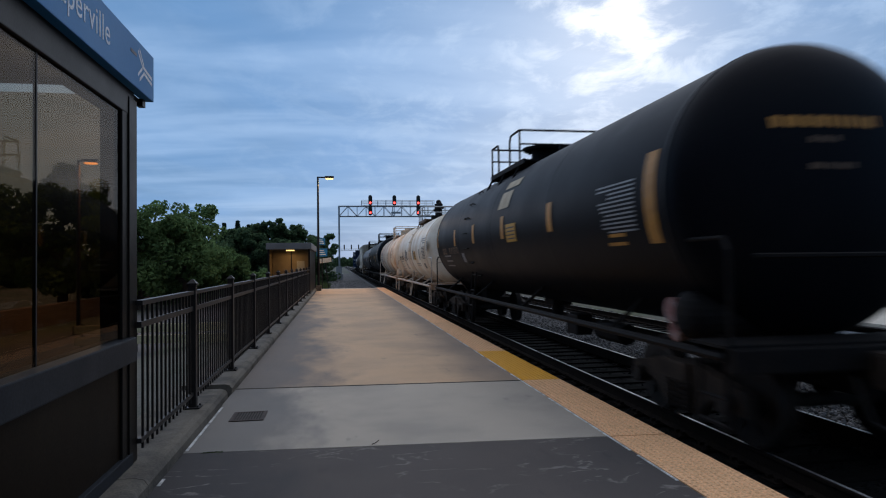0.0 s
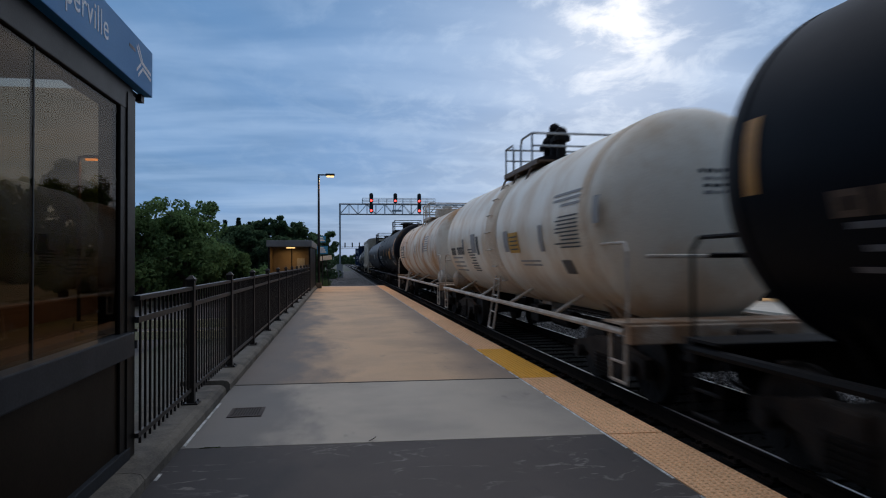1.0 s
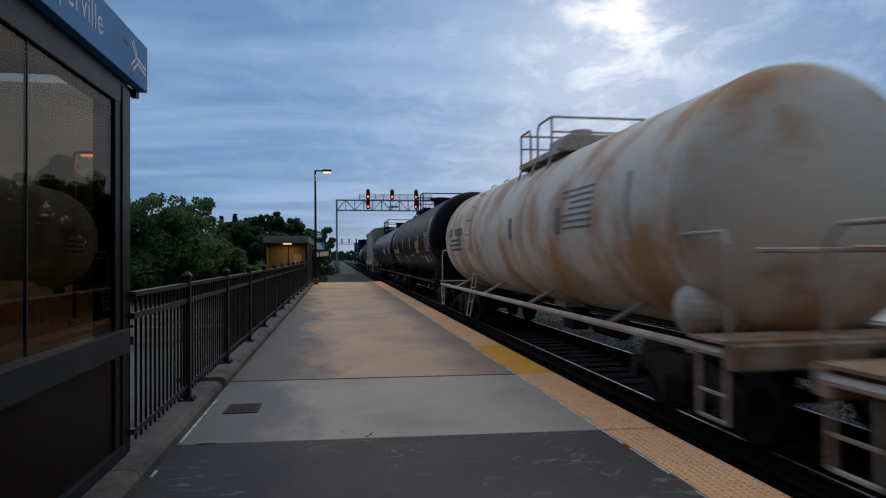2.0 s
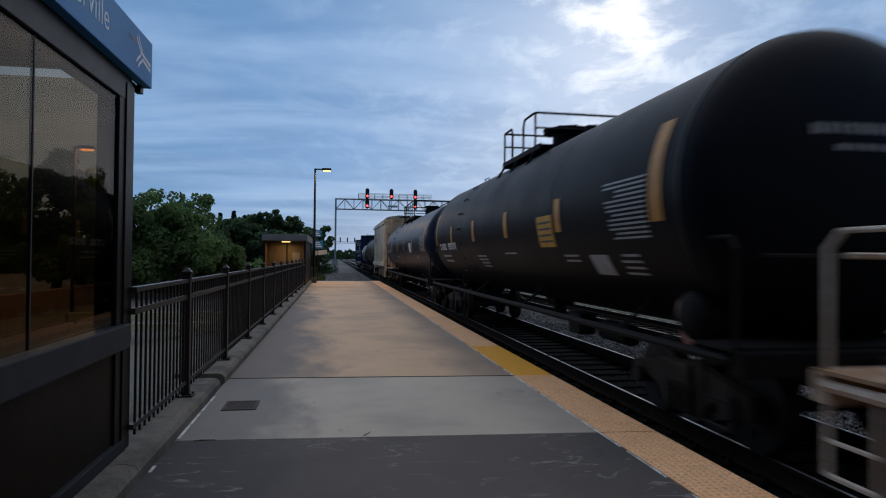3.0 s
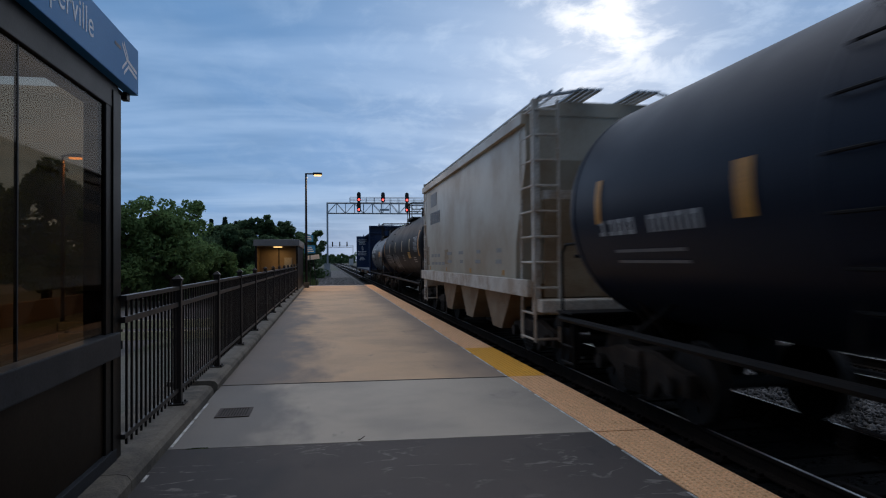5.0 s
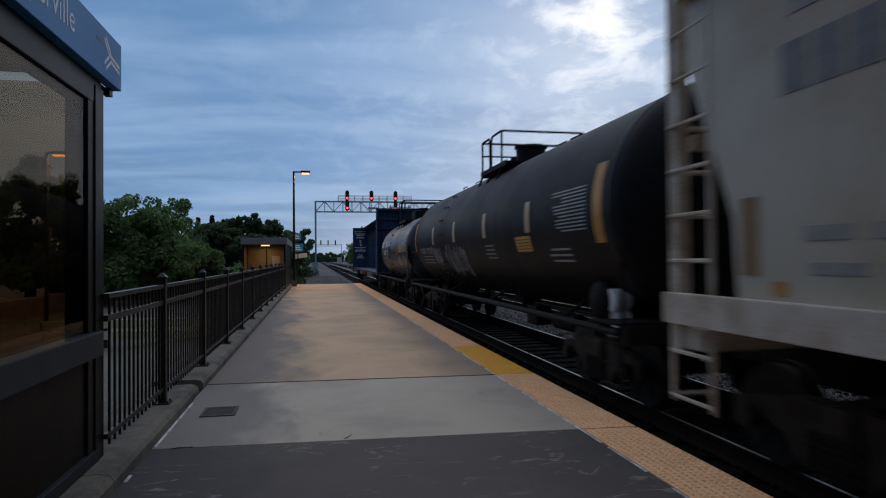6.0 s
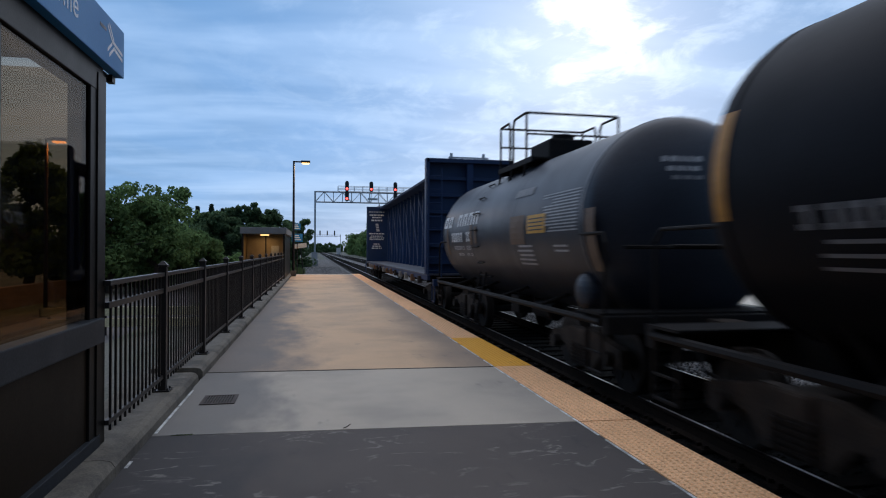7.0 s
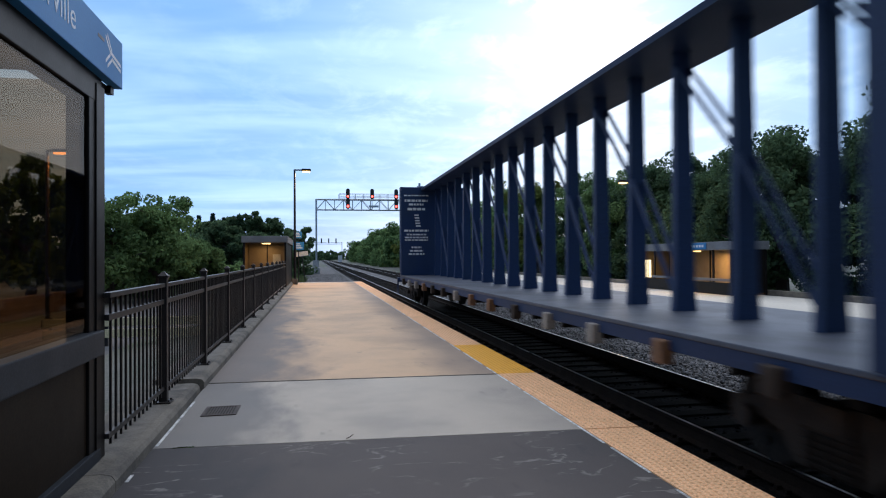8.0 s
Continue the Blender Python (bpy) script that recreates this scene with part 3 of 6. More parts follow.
def stones(name, label, material, n, x0, x1, y0, y1, z, s0, s1, power=1.6, profile=None):
    """Loose stones, joined: rough six-cornered lumps."""
    base = np.array([(1, 0, 0), (-1, 0, 0), (0, 1, 0), (0, -1, 0), (0, 0, 1), (0, 0, -1)], float)
    tri = np.array([(0, 2, 4), (2, 1, 4), (1, 3, 4), (3, 0, 4), (2, 0, 5), (1, 2, 5), (3, 1, 5), (0, 3, 5)])
    u = RNG.random(n) ** power
    cx, cy = RNG.uniform(x0, x1, n), y0 + (y1 - y0) * u
    size = RNG.uniform(s0, s1, n)
    v = base[None] * RNG.uniform(0.55, 1.0, (n, 6, 1)) + RNG.uniform(-0.28, 0.28, (n, 6, 3))
    a, b = RNG.uniform(0, 6.28, n), RNG.uniform(-0.8, 0.8, n)
    ca, sa, cb, sb = np.cos(a), np.sin(a), np.cos(b), np.sin(b)
    x, y, zz = v[..., 0], v[..., 1], v[..., 2]
    x, y = x * ca[:, None] - y * sa[:, None], x * sa[:, None] + y * ca[:, None]
    y, zz = y * cb[:, None] - zz * sb[:, None], y * sb[:, None] + zz * cb[:, None]
    zc = z + size * 0.25 + (profile(cx) if profile else 0)
    verts = np.stack([x, y, zz * 0.8], -1) * size[:, None, None] + np.stack([cx, cy, zc], -1)[:, None]
    faces = (tri[None] + 6 * np.arange(n)[:, None, None]).reshape(-1, 3)
    return tagged(new(name, raw_mesh(name, verts.reshape(-1, 3), faces, material)), label, "ballast", kind="stuff")


def build_platform():
    plat = thing("platform", "long low concrete station platform beside the near track", "platform", kind="structure")
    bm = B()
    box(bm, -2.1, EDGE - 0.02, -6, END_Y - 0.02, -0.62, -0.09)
    part("base", bm, M["riser"], plat, "near-black concrete platform side")
    # the slabs, butted with open joints
    rows = [(-6.0, 2.4, "asphalt"), (2.415, 5.645, "asphalt"), (5.657, 8.545, "concrete")]
    y = 8.60
    while y < END_Y - 1:
        rows.append((y, min(y + 6.1, END_Y - 0.3) - 0.007, "concrete_warm"))
        y += 6.1
    inner = EDGE - 0.545

    def strip(name, x0, x1, a, b, z0, z1, key, label=""):
        """A flat length of paving whose ends run a little askew, as its joints do."""
        bm = B()
        quad = [(x0, a + skew(x0)), (x1, a + skew(x1)), (x1, b + skew(x1)), (x0, b + skew(x0))]
        lo, hi = [bm.verts.new((*p, z0)) for p in quad], [bm.verts.new((*p, z1)) for p in quad]
        bm.faces.new(lo[::-1])
        top = bm.faces.new(hi)
        for k in range(4):
            bm.faces.new((lo[k], lo[(k + 1) % 4], hi[(k + 1) % 4], hi[k]))
        bmesh.ops.bevel(bm, geom=list(top.edges), offset=0.006, segments=2, profile=0.6, affect="EDGES")
        return part(name, bm, M[key], plat, label)

    for a, b, key in rows:
        strip("asphalt_panel" if key == "asphalt" else "slab", -1.40, inner - 0.01, a, b, -0.09, 0.0, key)
    for a, b in ((5.646, 5.656), (8.546, 8.599)):
        strip("joint_filler", -1.38, inner - 0.012, a, b, -0.089, -0.005, "dark_hole", "dark joint filler")
    strip("joint_sealant", -1.38, inner - 0.012, 8.562, 8.580, -0.004, 0.006, "kerb", "pale strip in the wide joint")
    # tactile edge: domed tiles
    wide, pitch = 0.545, 2.94
    bm = B()
    box(bm, 0, wide, 0, pitch - 0.03, -0.09, 0.003, 0.004)
    for i in range(9):
        for j in range(48):
            m = Matrix.Translation((0.032 + 0.0602 * i, 0.045 + 0.0602 * j, 0.0065))
            bmesh.ops.create_cone(bm, cap_ends=True, segments=6, radius1=0.019, radius2=0.010, depth=0.008, matrix=m)
    for v in bm.verts:
        v.co.y += 0.063 * (wide - v.co.x)
    domed = [finish("tactile_tile", bm.copy() if k == 0 else bm, M[key]) for k, key in enumerate(("tactile_old", "tactile_new"))]
    y = 8.595 - pitch * 5
    while y < END_Y - 1.0:
        piece("tactile_tile", domed[1 if 8.5 < y < 11.0 else 0], plat, inner, y + 0.002, 0.0)
        y += pitch
    # white chipped line on the inner side of the tiles
    y = 2.0
    rr = random.Random(8)
    while y < END_Y - 1:
        ln = rr.uniform(0.5, 2.2)
        bm = B()
        box(bm, inner - 0.035, inner - 0.012, y, y + ln, 0.0, 0.003)
        part("edge_sealant", bm, M["white_line"], plat, "chipped white joint line")
        y += ln + rr.uniform(0.02, 0.5)
    bm = B()
    box(bm, KERB + 0.02, EDGE, END_Y - 0.02, END_Y + 0.28, -0.6, 0.008, 0.01)
    part("end_kerb", bm, M["white_line"], plat, "pale painted platform end")
    bm = B()
    for a, b in ((6.0, 6.95), (7.0, 7.75), (5.1, 5.25)):
        box(bm, KERB + 0.005, KERB + 0.03, a, b, 0.0, 0.004)
    part("edge_sealant", bm, M["white_line"], plat, "chipped white joint line")

    # kerb, in cast lengths
    kerb = thing("kerb", "worn concrete kerb under the fence, chipped at one joint", "kerb", kind="structure")
    lengths = [(-6, 2.0), (2.01, 4.9), (4.91, 7.86), (7.92, 8.5), (8.53, 14.6)] + [(14.62 + 6.1 * i, 20.70 + 6.1 * i) for i in range(5)]
    for a, b in lengths:
        b = min(b, END_Y)
        bm = B()
        prism(bm, [(KERB, -0.3), (KERB, 0.075), (KERB - 0.03, 0.115), (KERB - 0.09, 0.13), (KERB - 0.62, 0.13), (KERB - 0.62, -0.9)], "y", a, b)
        if abs(a - 7.92) < 0.01:
            for v in bm.verts:
                v.co.x -= 0.05 if v.co.z > 0.07 else 0
                v.co.z -= 0.05 if v.co.z > 0.05 else 0
        part("kerb_length", bm, M["kerb"], kerb)
    # retaining wall below the kerb
    bm = B()
    box(bm, -2.13, -2.02, -6, END_Y, -1.15, 0.06)
    tagged(part("retaining_wall", bm, M["kerb"]), "concrete retaining wall under the kerb", "wall", kind="structure")

    # drain grate
    drain = thing("drain_grate", "rusty slotted cast-iron drain grate set in the concrete", "drain", -1.0, 7.22, 0.0)
    # thin dark sheet on the slab paints the shade down the drain
    bm = B()
    box(bm, -0.17, 0.17, -0.2, 0.2, 0.001, 0.003)
    part("pit_shade", bm, M["dark_hole"], drain, "flat dark sheet for the shade in the drain hole")
    bm = B()
    for a, b, c, d in ((-0.18, 0.18, -0.21, -0.18), (-0.18, 0.18, 0.18, 0.21), (-0.18, -0.155, -0.18, 0.18), (0.155, 0.18, -0.18, 0.18)):
        box(bm, a, b, c, d, 0.003, 0.011)
    part("frame", bm, M["grate"], drain)
    for i in range(11):
        bm = B()
        x = -0.145 + 0.029 * i
        box(bm, x - 0.007, x + 0.007, -0.18, 0.18, 0.003, 0.010)
        part("bar", bm, M["grate"], drain)


def build_fence():
    fence = thing("fence", "black steel picket fence with capped square posts on the kerb", "fence", -1.58, 0, 0.13)
    gap, first, count = 2.44, 7.20, 12
    bm = B()
    box(bm, -0.04, 0.04, -0.04, 0.04, 0, 1.33, 0.004)
    post = finish("post", bm, M["fence"])
    bm = B()
    box(bm, -0.052, 0.052, -0.052, 0.052, 1.33, 1.352, 0.004)
    bmesh.ops.create_cone(bm, cap_ends=True, segments=4, radius1=0.066, radius2=0.015, depth=0.04, matrix=Matrix.Translation((0, 0, 1.372)) @ Matrix.Rotation(radians(45), 4, "Z"))
    cap = finish("cap", bm, M["fence"])
    bm = B()
    box(bm, -0.085, 0.085, -0.085, 0.085, 0, 0.016, 0.003)
    for dx in (-0.06, 0.06):
        for dy in (-0.06, 0.06):
            rod(bm, (dx, dy, 0.016), (dx, dy, 0.035), 0.011, 6)
    foot = finish("base_plate", bm, M["fence"])
    bm = B()
    box(bm, -0.009, 0.009, -0.009, 0.009, 0.075, 1.05)
    picket = finish("picket", bm, M["fence"])
    bm = B()
    box(bm, -0.009, 0.009, -0.009, 0.009, 1.10, 1.23)
    stub = finish("short_picket", bm, M["fence"])
    for k in range(-1, count):
        y = first + gap * k
        if k >= 0:
            p = piece("post", post, fence, 0, y)
            piece("cap", cap, p)
            piece("base_plate", foot, p)
        if k == count - 1:
            break
        for name, z0, z1, w in (("top_rail", 1.23, 1.27, 0.028), ("middle_rail", 1.05, 1.10, 0.018), ("bottom_rail", 0.135, 0.175, 0.018)):
            bm = B()
            box(bm, -w, w, max(y + 0.04, 5.34), y + gap - 0.04, z0, z1, 0.004)
            part(name, bm, M["fence"], fence)
        bm_s = B()
        for i in range(17):
            yy = y + 0.13 + i * (gap - 0.26) / 16
            if yy < 5.37:
                continue
            if k <= 9:
                piece("short_picket", stub, fence, 0, yy)
            if k <= 9:
                piece("picket", picket, fence, 0, yy)
            else:
                box(bm_s, -0.011, 0.011, yy - 0.011, yy + 0.011, 0.075, 1.05)
        if k > 9:
            tagged(part("far_pickets", bm_s, M["fence"], fence), kind="stuff")
        else:
            bm_s.free()


def text_mesh(name, body, size, material, parent, m, label="", squeeze=1.0):
    cu = bpy.data.curves.new(name, "FONT")
    cu.body, cu.size, cu.extrude, cu.align_x = body, size, 0.002, "RIGHT"
    cu.space_character = 1.05
    tmp = bpy.data.objects.new(name, cu)
    scene.collection.objects.link(tmp)
    me = bpy.data.meshes.new_from_object(tmp.evaluated_get(bpy.context.evaluated_depsgraph_get()))
    bpy.data.objects.remove(tmp)
    me.materials.clear()
    me.materials.append(material)
    ob = new(name, me)
    ob.parent = parent
    ob.matrix_basis = m @ Matrix.Diagonal((squeeze, 1, 1, 1))
    return tagged(ob, label) if label else ob


def build_near_shelter():
    s = thing("platform_shelter", "dark bronze waiting shelter with smoked glass and a blue sign band", "shelter", 0, 0, 0)
    X, Y1, Y0 = -1.62, 5.25, -3.2
    for y in (Y1 - 0.17, 1.9, -0.6, Y0):
        bm = B()
        box(bm, X - 0.16, X, y, y + (0.17 if y > 4 else 0.2), 0.02, 3.02, 0.008)
        part("post", bm, M["bronze"], s)
    bm = B()
    box(bm, X - 0.14, X + 0.012, Y1 - 0.045, Y1 + 0.14, 0.03, 3.0, 0.004)
    part("corner_trim", bm, M["bronze"], s, "dark bronze corner trim")
    bm = B()
    box(bm, X - 0.16, X + 0.004, Y0, Y1 + 0.1, 2.86, 3.12, 0.006)
    part("header", bm, M["bronze"], s)
    bm = B()
    box(bm, X - 0.14, X + 0.05, Y0, Y1 + 0.012, 0.93, 1.12, 0.012)
    part("sill", bm, M["grey_frame"], s, "wide grey metal sill rail")
    bm = B()
    box(bm, X - 0.14, X + 0.02, Y0, Y1 + 0.02, 0.02, 0.22, 0.008)
    part("bottom_rail", bm, M["grey_frame"], s, "grey metal bottom rail")
    bm = B()
    box(bm, X - 0.05, X - 0.02, Y0, Y1 - 0.17, 0.22, 0.93)
    part("lower_panel", bm, M["panel_dark"], s, "smoky brown lower panel")
    for a, b in ((2.1, 3.74), (3.755, Y1 - 0.17), (-0.4, 1.9), (Y0 + 0.2, -0.6)):
        bm = B()
        box(bm, X - 0.03, X - 0.018, a, b, 1.13, 2.86)
        pane = part("pane", bm, M["glass"], s, "smoked glass pane")
        pane.visible_shadow = False
    bm = B()
    box(bm, X - 0.033, X - 0.015, 3.741, 3.754, 1.13, 2.86)
    part("pane_joint", bm, M["signal_black"], s)
    bm = B()
    box(bm, -4.0, X - 0.02, Y0 - 0.1, Y1 + 0.15, 3.12, 3.42, 0.01)
    part("roof", bm, M["bronze"], s)
    bm = B()
    box(bm, -3.95, -3.85, Y0, Y1, 0.0, 3.12)
    part("back_wall", bm, M["shelter_in"], s, "brown panelled back wall")
    bm = B()
    box(bm, -3.85, X - 0.16, Y0 - 0.08, Y0, 0.0, 3.12)
    box(bm, -3.85, -3.3, Y1 - 0.1, Y1, 0.0, 3.12)
    part("end_wall", bm, M["shelter_in"], s)
    bm = B()
    box(bm, -3.85, -1.9, Y0, Y1, -0.05, 0.02)
    part("floor_slab", bm, M["kerb"], s)
    bm = B()
    box(bm, -3.29, X - 0.165, Y1 - 0.07, Y1 - 0.058, 0.17, 3.0)
    end_pane = part("end_pane", bm, M["glass"], s, "smoked glass end pane")
    end_pane.visible_shadow = False
    # the sign band
    bm = B()
    box(bm, X - 0.01, X + 0.075, Y0 - 0.1, Y1 + 0.38, 3.06, 3.44, 0.006)
    sign = part("sign_band", bm, M["sign_blue"], s, "blue station name band")
    bm = B()
    box(bm, X - 0.09, X - 0.012, Y1 + 0.15, Y1 + 0.37, 3.03, 3.06)
    box(bm, X - 0.03, X + 0.02, Y1 + 0.26, Y1 + 0.34, 3.0, 3.06)
    part("bracket", bm, M["bronze"], s)
    turn = Matrix.Translation((X + 0.0755, 4.60, 3.185)) @ Matrix(((0, 0, 1, 0), (1, 0, 0, 0), (0, 1, 0, 0), (0, 0, 0, 1)))
    text_mesh("station_name", "Naperville", 0.25, M["sign_white"], sign, turn, "white lettering", 0.9)
    # plain three-bar mark
    bm = B()
    x = X + 0.0775
    for k, (ya, za, yb, zb) in enumerate(((5.20, 3.36, 5.31, 3.27), (5.24, 3.38, 5.35, 3.28), (5.31, 3.27, 5.57, 3.235), (5.35, 3.225, 5.57, 3.19), (5.20, 3.17, 5.31, 3.25), (5.24, 3.14, 5.35, 3.22))):
        va = [bm.verts.new((x, ya, za - 0.014)), bm.verts.new((x, yb, zb - 0.014)), bm.verts.new((x, yb, zb + 0.014)), bm.verts.new((x, ya, za + 0.014))]
        bm.faces.new(va)
    part("mark", bm, M["sign_white"], sign, "white striped mark")
    bm = B()
    box(bm, x - 0.003, x, 5.03, 5.17, 3.30, 3.325)
    part("small_lettering_bar", bm, M["stencil_dim"], sign)


def small_shelter(name, label, x, y, rz, w, d, h, facing_light):
    """A roofed shelter, open or glazed to the front (its -y side), lit inside."""
    s = thing(name, label, "shelter", x, y, 0.02, rz)
    bm = B()
    box(bm, -w / 2 - 0.12, w / 2 + 0.12, -d / 2 - 0.12, d / 2 + 0.12, h, h + 0.34, 0.015)
    part("roof", bm, M["roof_grey"], s)
    for sx in (-1, 1):
        for sy in (-1, 1):
            bm = B()
            box(bm, sx * w / 2 - 0.05, sx * w / 2 + 0.05, sy * d / 2 - 0.05, sy * d / 2 + 0.05, 0, h, 0.006)
            part("post", bm, M["bronze"], s)
    bm = B()
    box(bm, -w / 2, w / 2, d / 2 - 0.04, d / 2 + 0.02, 0.1, h)
    part("back_wall", bm, M["shelter_in"], s, "warm-lit brown back wall")
    for sx in (-1, 1):
        bm = B()
        box(bm, sx * w / 2 - 0.02, sx * w / 2 + 0.02, -d / 2 + 0.05, d / 2 - 0.05, 0.1, h)
        part("side_panel", bm, M["shelter_in"] if sx < 0 else M["bronze"], s)
    bm = B()
    box(bm, -0.03, 0.03, d / 2 - 0.1, d / 2 - 0.05, 0.1, h)
    part("mullion", bm, M["bronze"], s)
    bm = B()
    box(bm, -w / 2 + 0.05, w / 2 - 0.05, -d / 2, -d / 2 + 0.05, 0.0, 0.5 if facing_light else 0.85)
    part("front_panel", bm, M["bronze"], s)
    if facing_light:
        for x in (-2.4, -0.2, 2.25):
            bm = B()
            box(bm, x - 0.05, x + 0.05, -d / 2, -d / 2 + 0.05, 0.5, h, 0.004)
            part("front_post", bm, M["bronze"], s)
        bm = B()
        box(bm, -w / 2 + 0.05, w / 2 - 0.05, -d / 2 - 0.01, -d / 2 + 0.06, 0.55, 0.66, 0.01)
        part("front_rail", bm, M["roof_grey"], s)
        bm = B()
        box(bm, 0.8, 2.0, -d / 2 - 0.16, -d / 2 - 0.122, h + 0.03, h + 0.31, 0.005)
        sign = part("sign_panel", bm, M["sign_blue"], s, "small blue sign on the fascia")
        bm = B()
        for k in range(5):
            box(bm, 0.92 + 0.2 * k, 1.05 + 0.2 * k, -d / 2 - 0.166, -d / 2 - 0.161, h + 0.12, h + 0.22)
        part("lettering_bar", bm, M["sign_white"], sign)
        for x0, x1 in ((-3.42, -2.95), (-2.85, -2.68)):
            bm = B()
            box(bm, x0, x1, -d / 2 - 0.06, -d / 2 - 0.01, 0.55, 1.42, 0.01)
            part("map_case", bm, M["poster_glow"], s, "lit pale map case")
    if not facing_light:
        bm = B()
        box(bm, -w / 2 + 0.05, w / 2 - 0.05, -d / 2 + 1.7, -d / 2 + 1.75, 0.1, h)
        part("partition", bm, M["shelter_in"], s, "warm-lit brown partition")
        bm = B()
        box(bm, -0.03, 0.03, -d / 2 + 1.64, -d / 2 + 1.698, 0.1, h)
        part("mullion", bm, M["bronze"], s)
        bm = B()
        box(bm, w * 0.14, w * 0.34, -d / 2 + 1.66, -d / 2 + 1.698, 1.15, 1.85)
        part("map_case", bm, M["stone_wall"], s, "pale framed notice")
    bm = B()
    ty = 0.0 if facing_light else -d / 2 + 0.9
    box(bm, -0.22, 0.22, ty - 0.06, ty + 0.06, h - 0.07, h - 0.01)
    part("light_tube", bm, M["shelter_glow"], s, "lit warm ceiling tube")
    return s


def street_lamp(name, label, x, y, z, h, arm, light):
    s = thing(name, label, "lamp post", x, y, z)
    bm = B()
    rod(bm, (0, 0, 0), (0, 0, h), 0.085, 12, 0.06)
    part("pole", bm, M["fence"], s)
    bm = B()
    box(bm, -0.17, 0.17, -0.17, 0.17, 0, 0.35, 0.02)
    part("base", bm, M["kerb"], s, "concrete lamp base")
    bm = B()
    box(bm, 0, arm, -0.05, 0.05, h - 0.08, h, 0.01)
    box(bm, arm - 0.42, arm + 0.15, -0.15, 0.15, h - 0.1, h + 0.04, 0.03)
    part("head", bm, M["fence"], s)
    bm = B()
    box(bm, arm - 0.36, arm + 0.1, -0.12, 0.12, h - 0.17, h - 0.1, 0.03)
    part("lens", bm, M["lamp_glow"], s, "glowing amber lens")
    lamp_light("lamp_light", x + arm - 0.12, y, z + h - 0.2, light, 0.35)
    return s


def sign_post(name, label, x, y, z, panels, h):
    s = thing(name, label, "sign", x, y, z)
    bm = B()
    rod(bm, (0, 0, 0), (0, 0, h), 0.03, 8)
    part("post", bm, M["fence"], s)
    for x0, x1, z0, z1, key in panels:
        bm = B()
        box(bm, x0, x1, -0.05, -0.032, z0, z1, 0.005)
        p = part("panel", bm, M[key], s)
        if key == "sign_blue":
            bm = B()
            w = x1 - x0
            for k in range(3):
                box(bm, x0 + 0.15 * w, x1 - (0.15 + 0.1 * k) * w, -0.056, -0.051, z0 + (z1 - z0) * (0.2 + 0.25 * k), z0 + (z1 - z0) * (0.32 + 0.25 * k))
            part("lettering_bar", bm, M["sign_white"], p)
    return s


def lattice(bm, x0, x1, y0, y1, z0, z1, step, r):
    """An open truss between two corners, with chords, posts and diagonals."""
    for y in (y0, y1):
        for z in (z0, z1):
            rod(bm, (x0, y, z), (x1, y, z), r, 6)
        n = max(2, round((x1 - x0) / step))
        for i in range(n + 1):
            x = x0 + (x1 - x0) * i / n
            rod(bm, (x, y, z0), (x, y, z1), r * 0.6, 5)
            if i < n:
                xb = x0 + (x1 - x0) * (i + 1) / n
                a, b = (z1, z0) if i % 2 else (z0, z1)
                rod(bm, (x, y, a), (xb, y, b), r * 0.6, 5)
    n = max(2, round((x1 - x0) / (step * 2)))
    for i in range(n + 1):
        x = x0 + (x1 - x0) * i / n
        for z in (z0, z1):
            rod(bm, (x, y0, z), (x, y1, z), r * 0.5, 5)


def signal_head(x, y, z, n_parent):
    bm = B()
    prism(bm, [(-0.34 * math.cos(a), 0.66 + 0.34 * math.sin(a)) if 0 <= a <= math.pi else (0, 0) for a in [math.pi * i / 10 for i in range(11)]] + [(0.34, -0.5 + 0.0)] + [(0.34 * math.cos(a), -0.5 - 0.34 * math.sin(a)) for a in [math.pi * i / 10 for i in range(1, 10)]] + [(-0.34, -0.5)], "y", -0.03, 0.03)
    bmesh.ops.translate(bm, verts=bm.verts, vec=(x, y, z))
    head = part("signal_head", bm, M["signal_black"], n_parent, "black signal backboard")
    bm = B()
    rod(bm, (x, y - 0.05, z - 0.35), (x, y - 0.031, z - 0.35), 0.19, 14)
    part("lens", bm, M["red_lens"], head, "lit red signal lens")
    bm = B()
    for i in range(8):
        a0, a1 = math.pi * i / 8, math.pi * (i + 1) / 8
        vs = [bm.verts.new((x + 0.25 * math.cos(a), y + d, z - 0.35 + 0.25 * math.sin(a))) for a in (a0, a1) for d in (-0.03, -0.3)]
        bm.faces.new((vs[0], vs[1], vs[3], vs[2]))
    for zz in (0.15, 0.6):
        rod(bm, (x, y - 0.05, z + zz), (x, y - 0.031, z + zz), 0.13, 12)
    part("hood", bm, M["signal_black"], head)


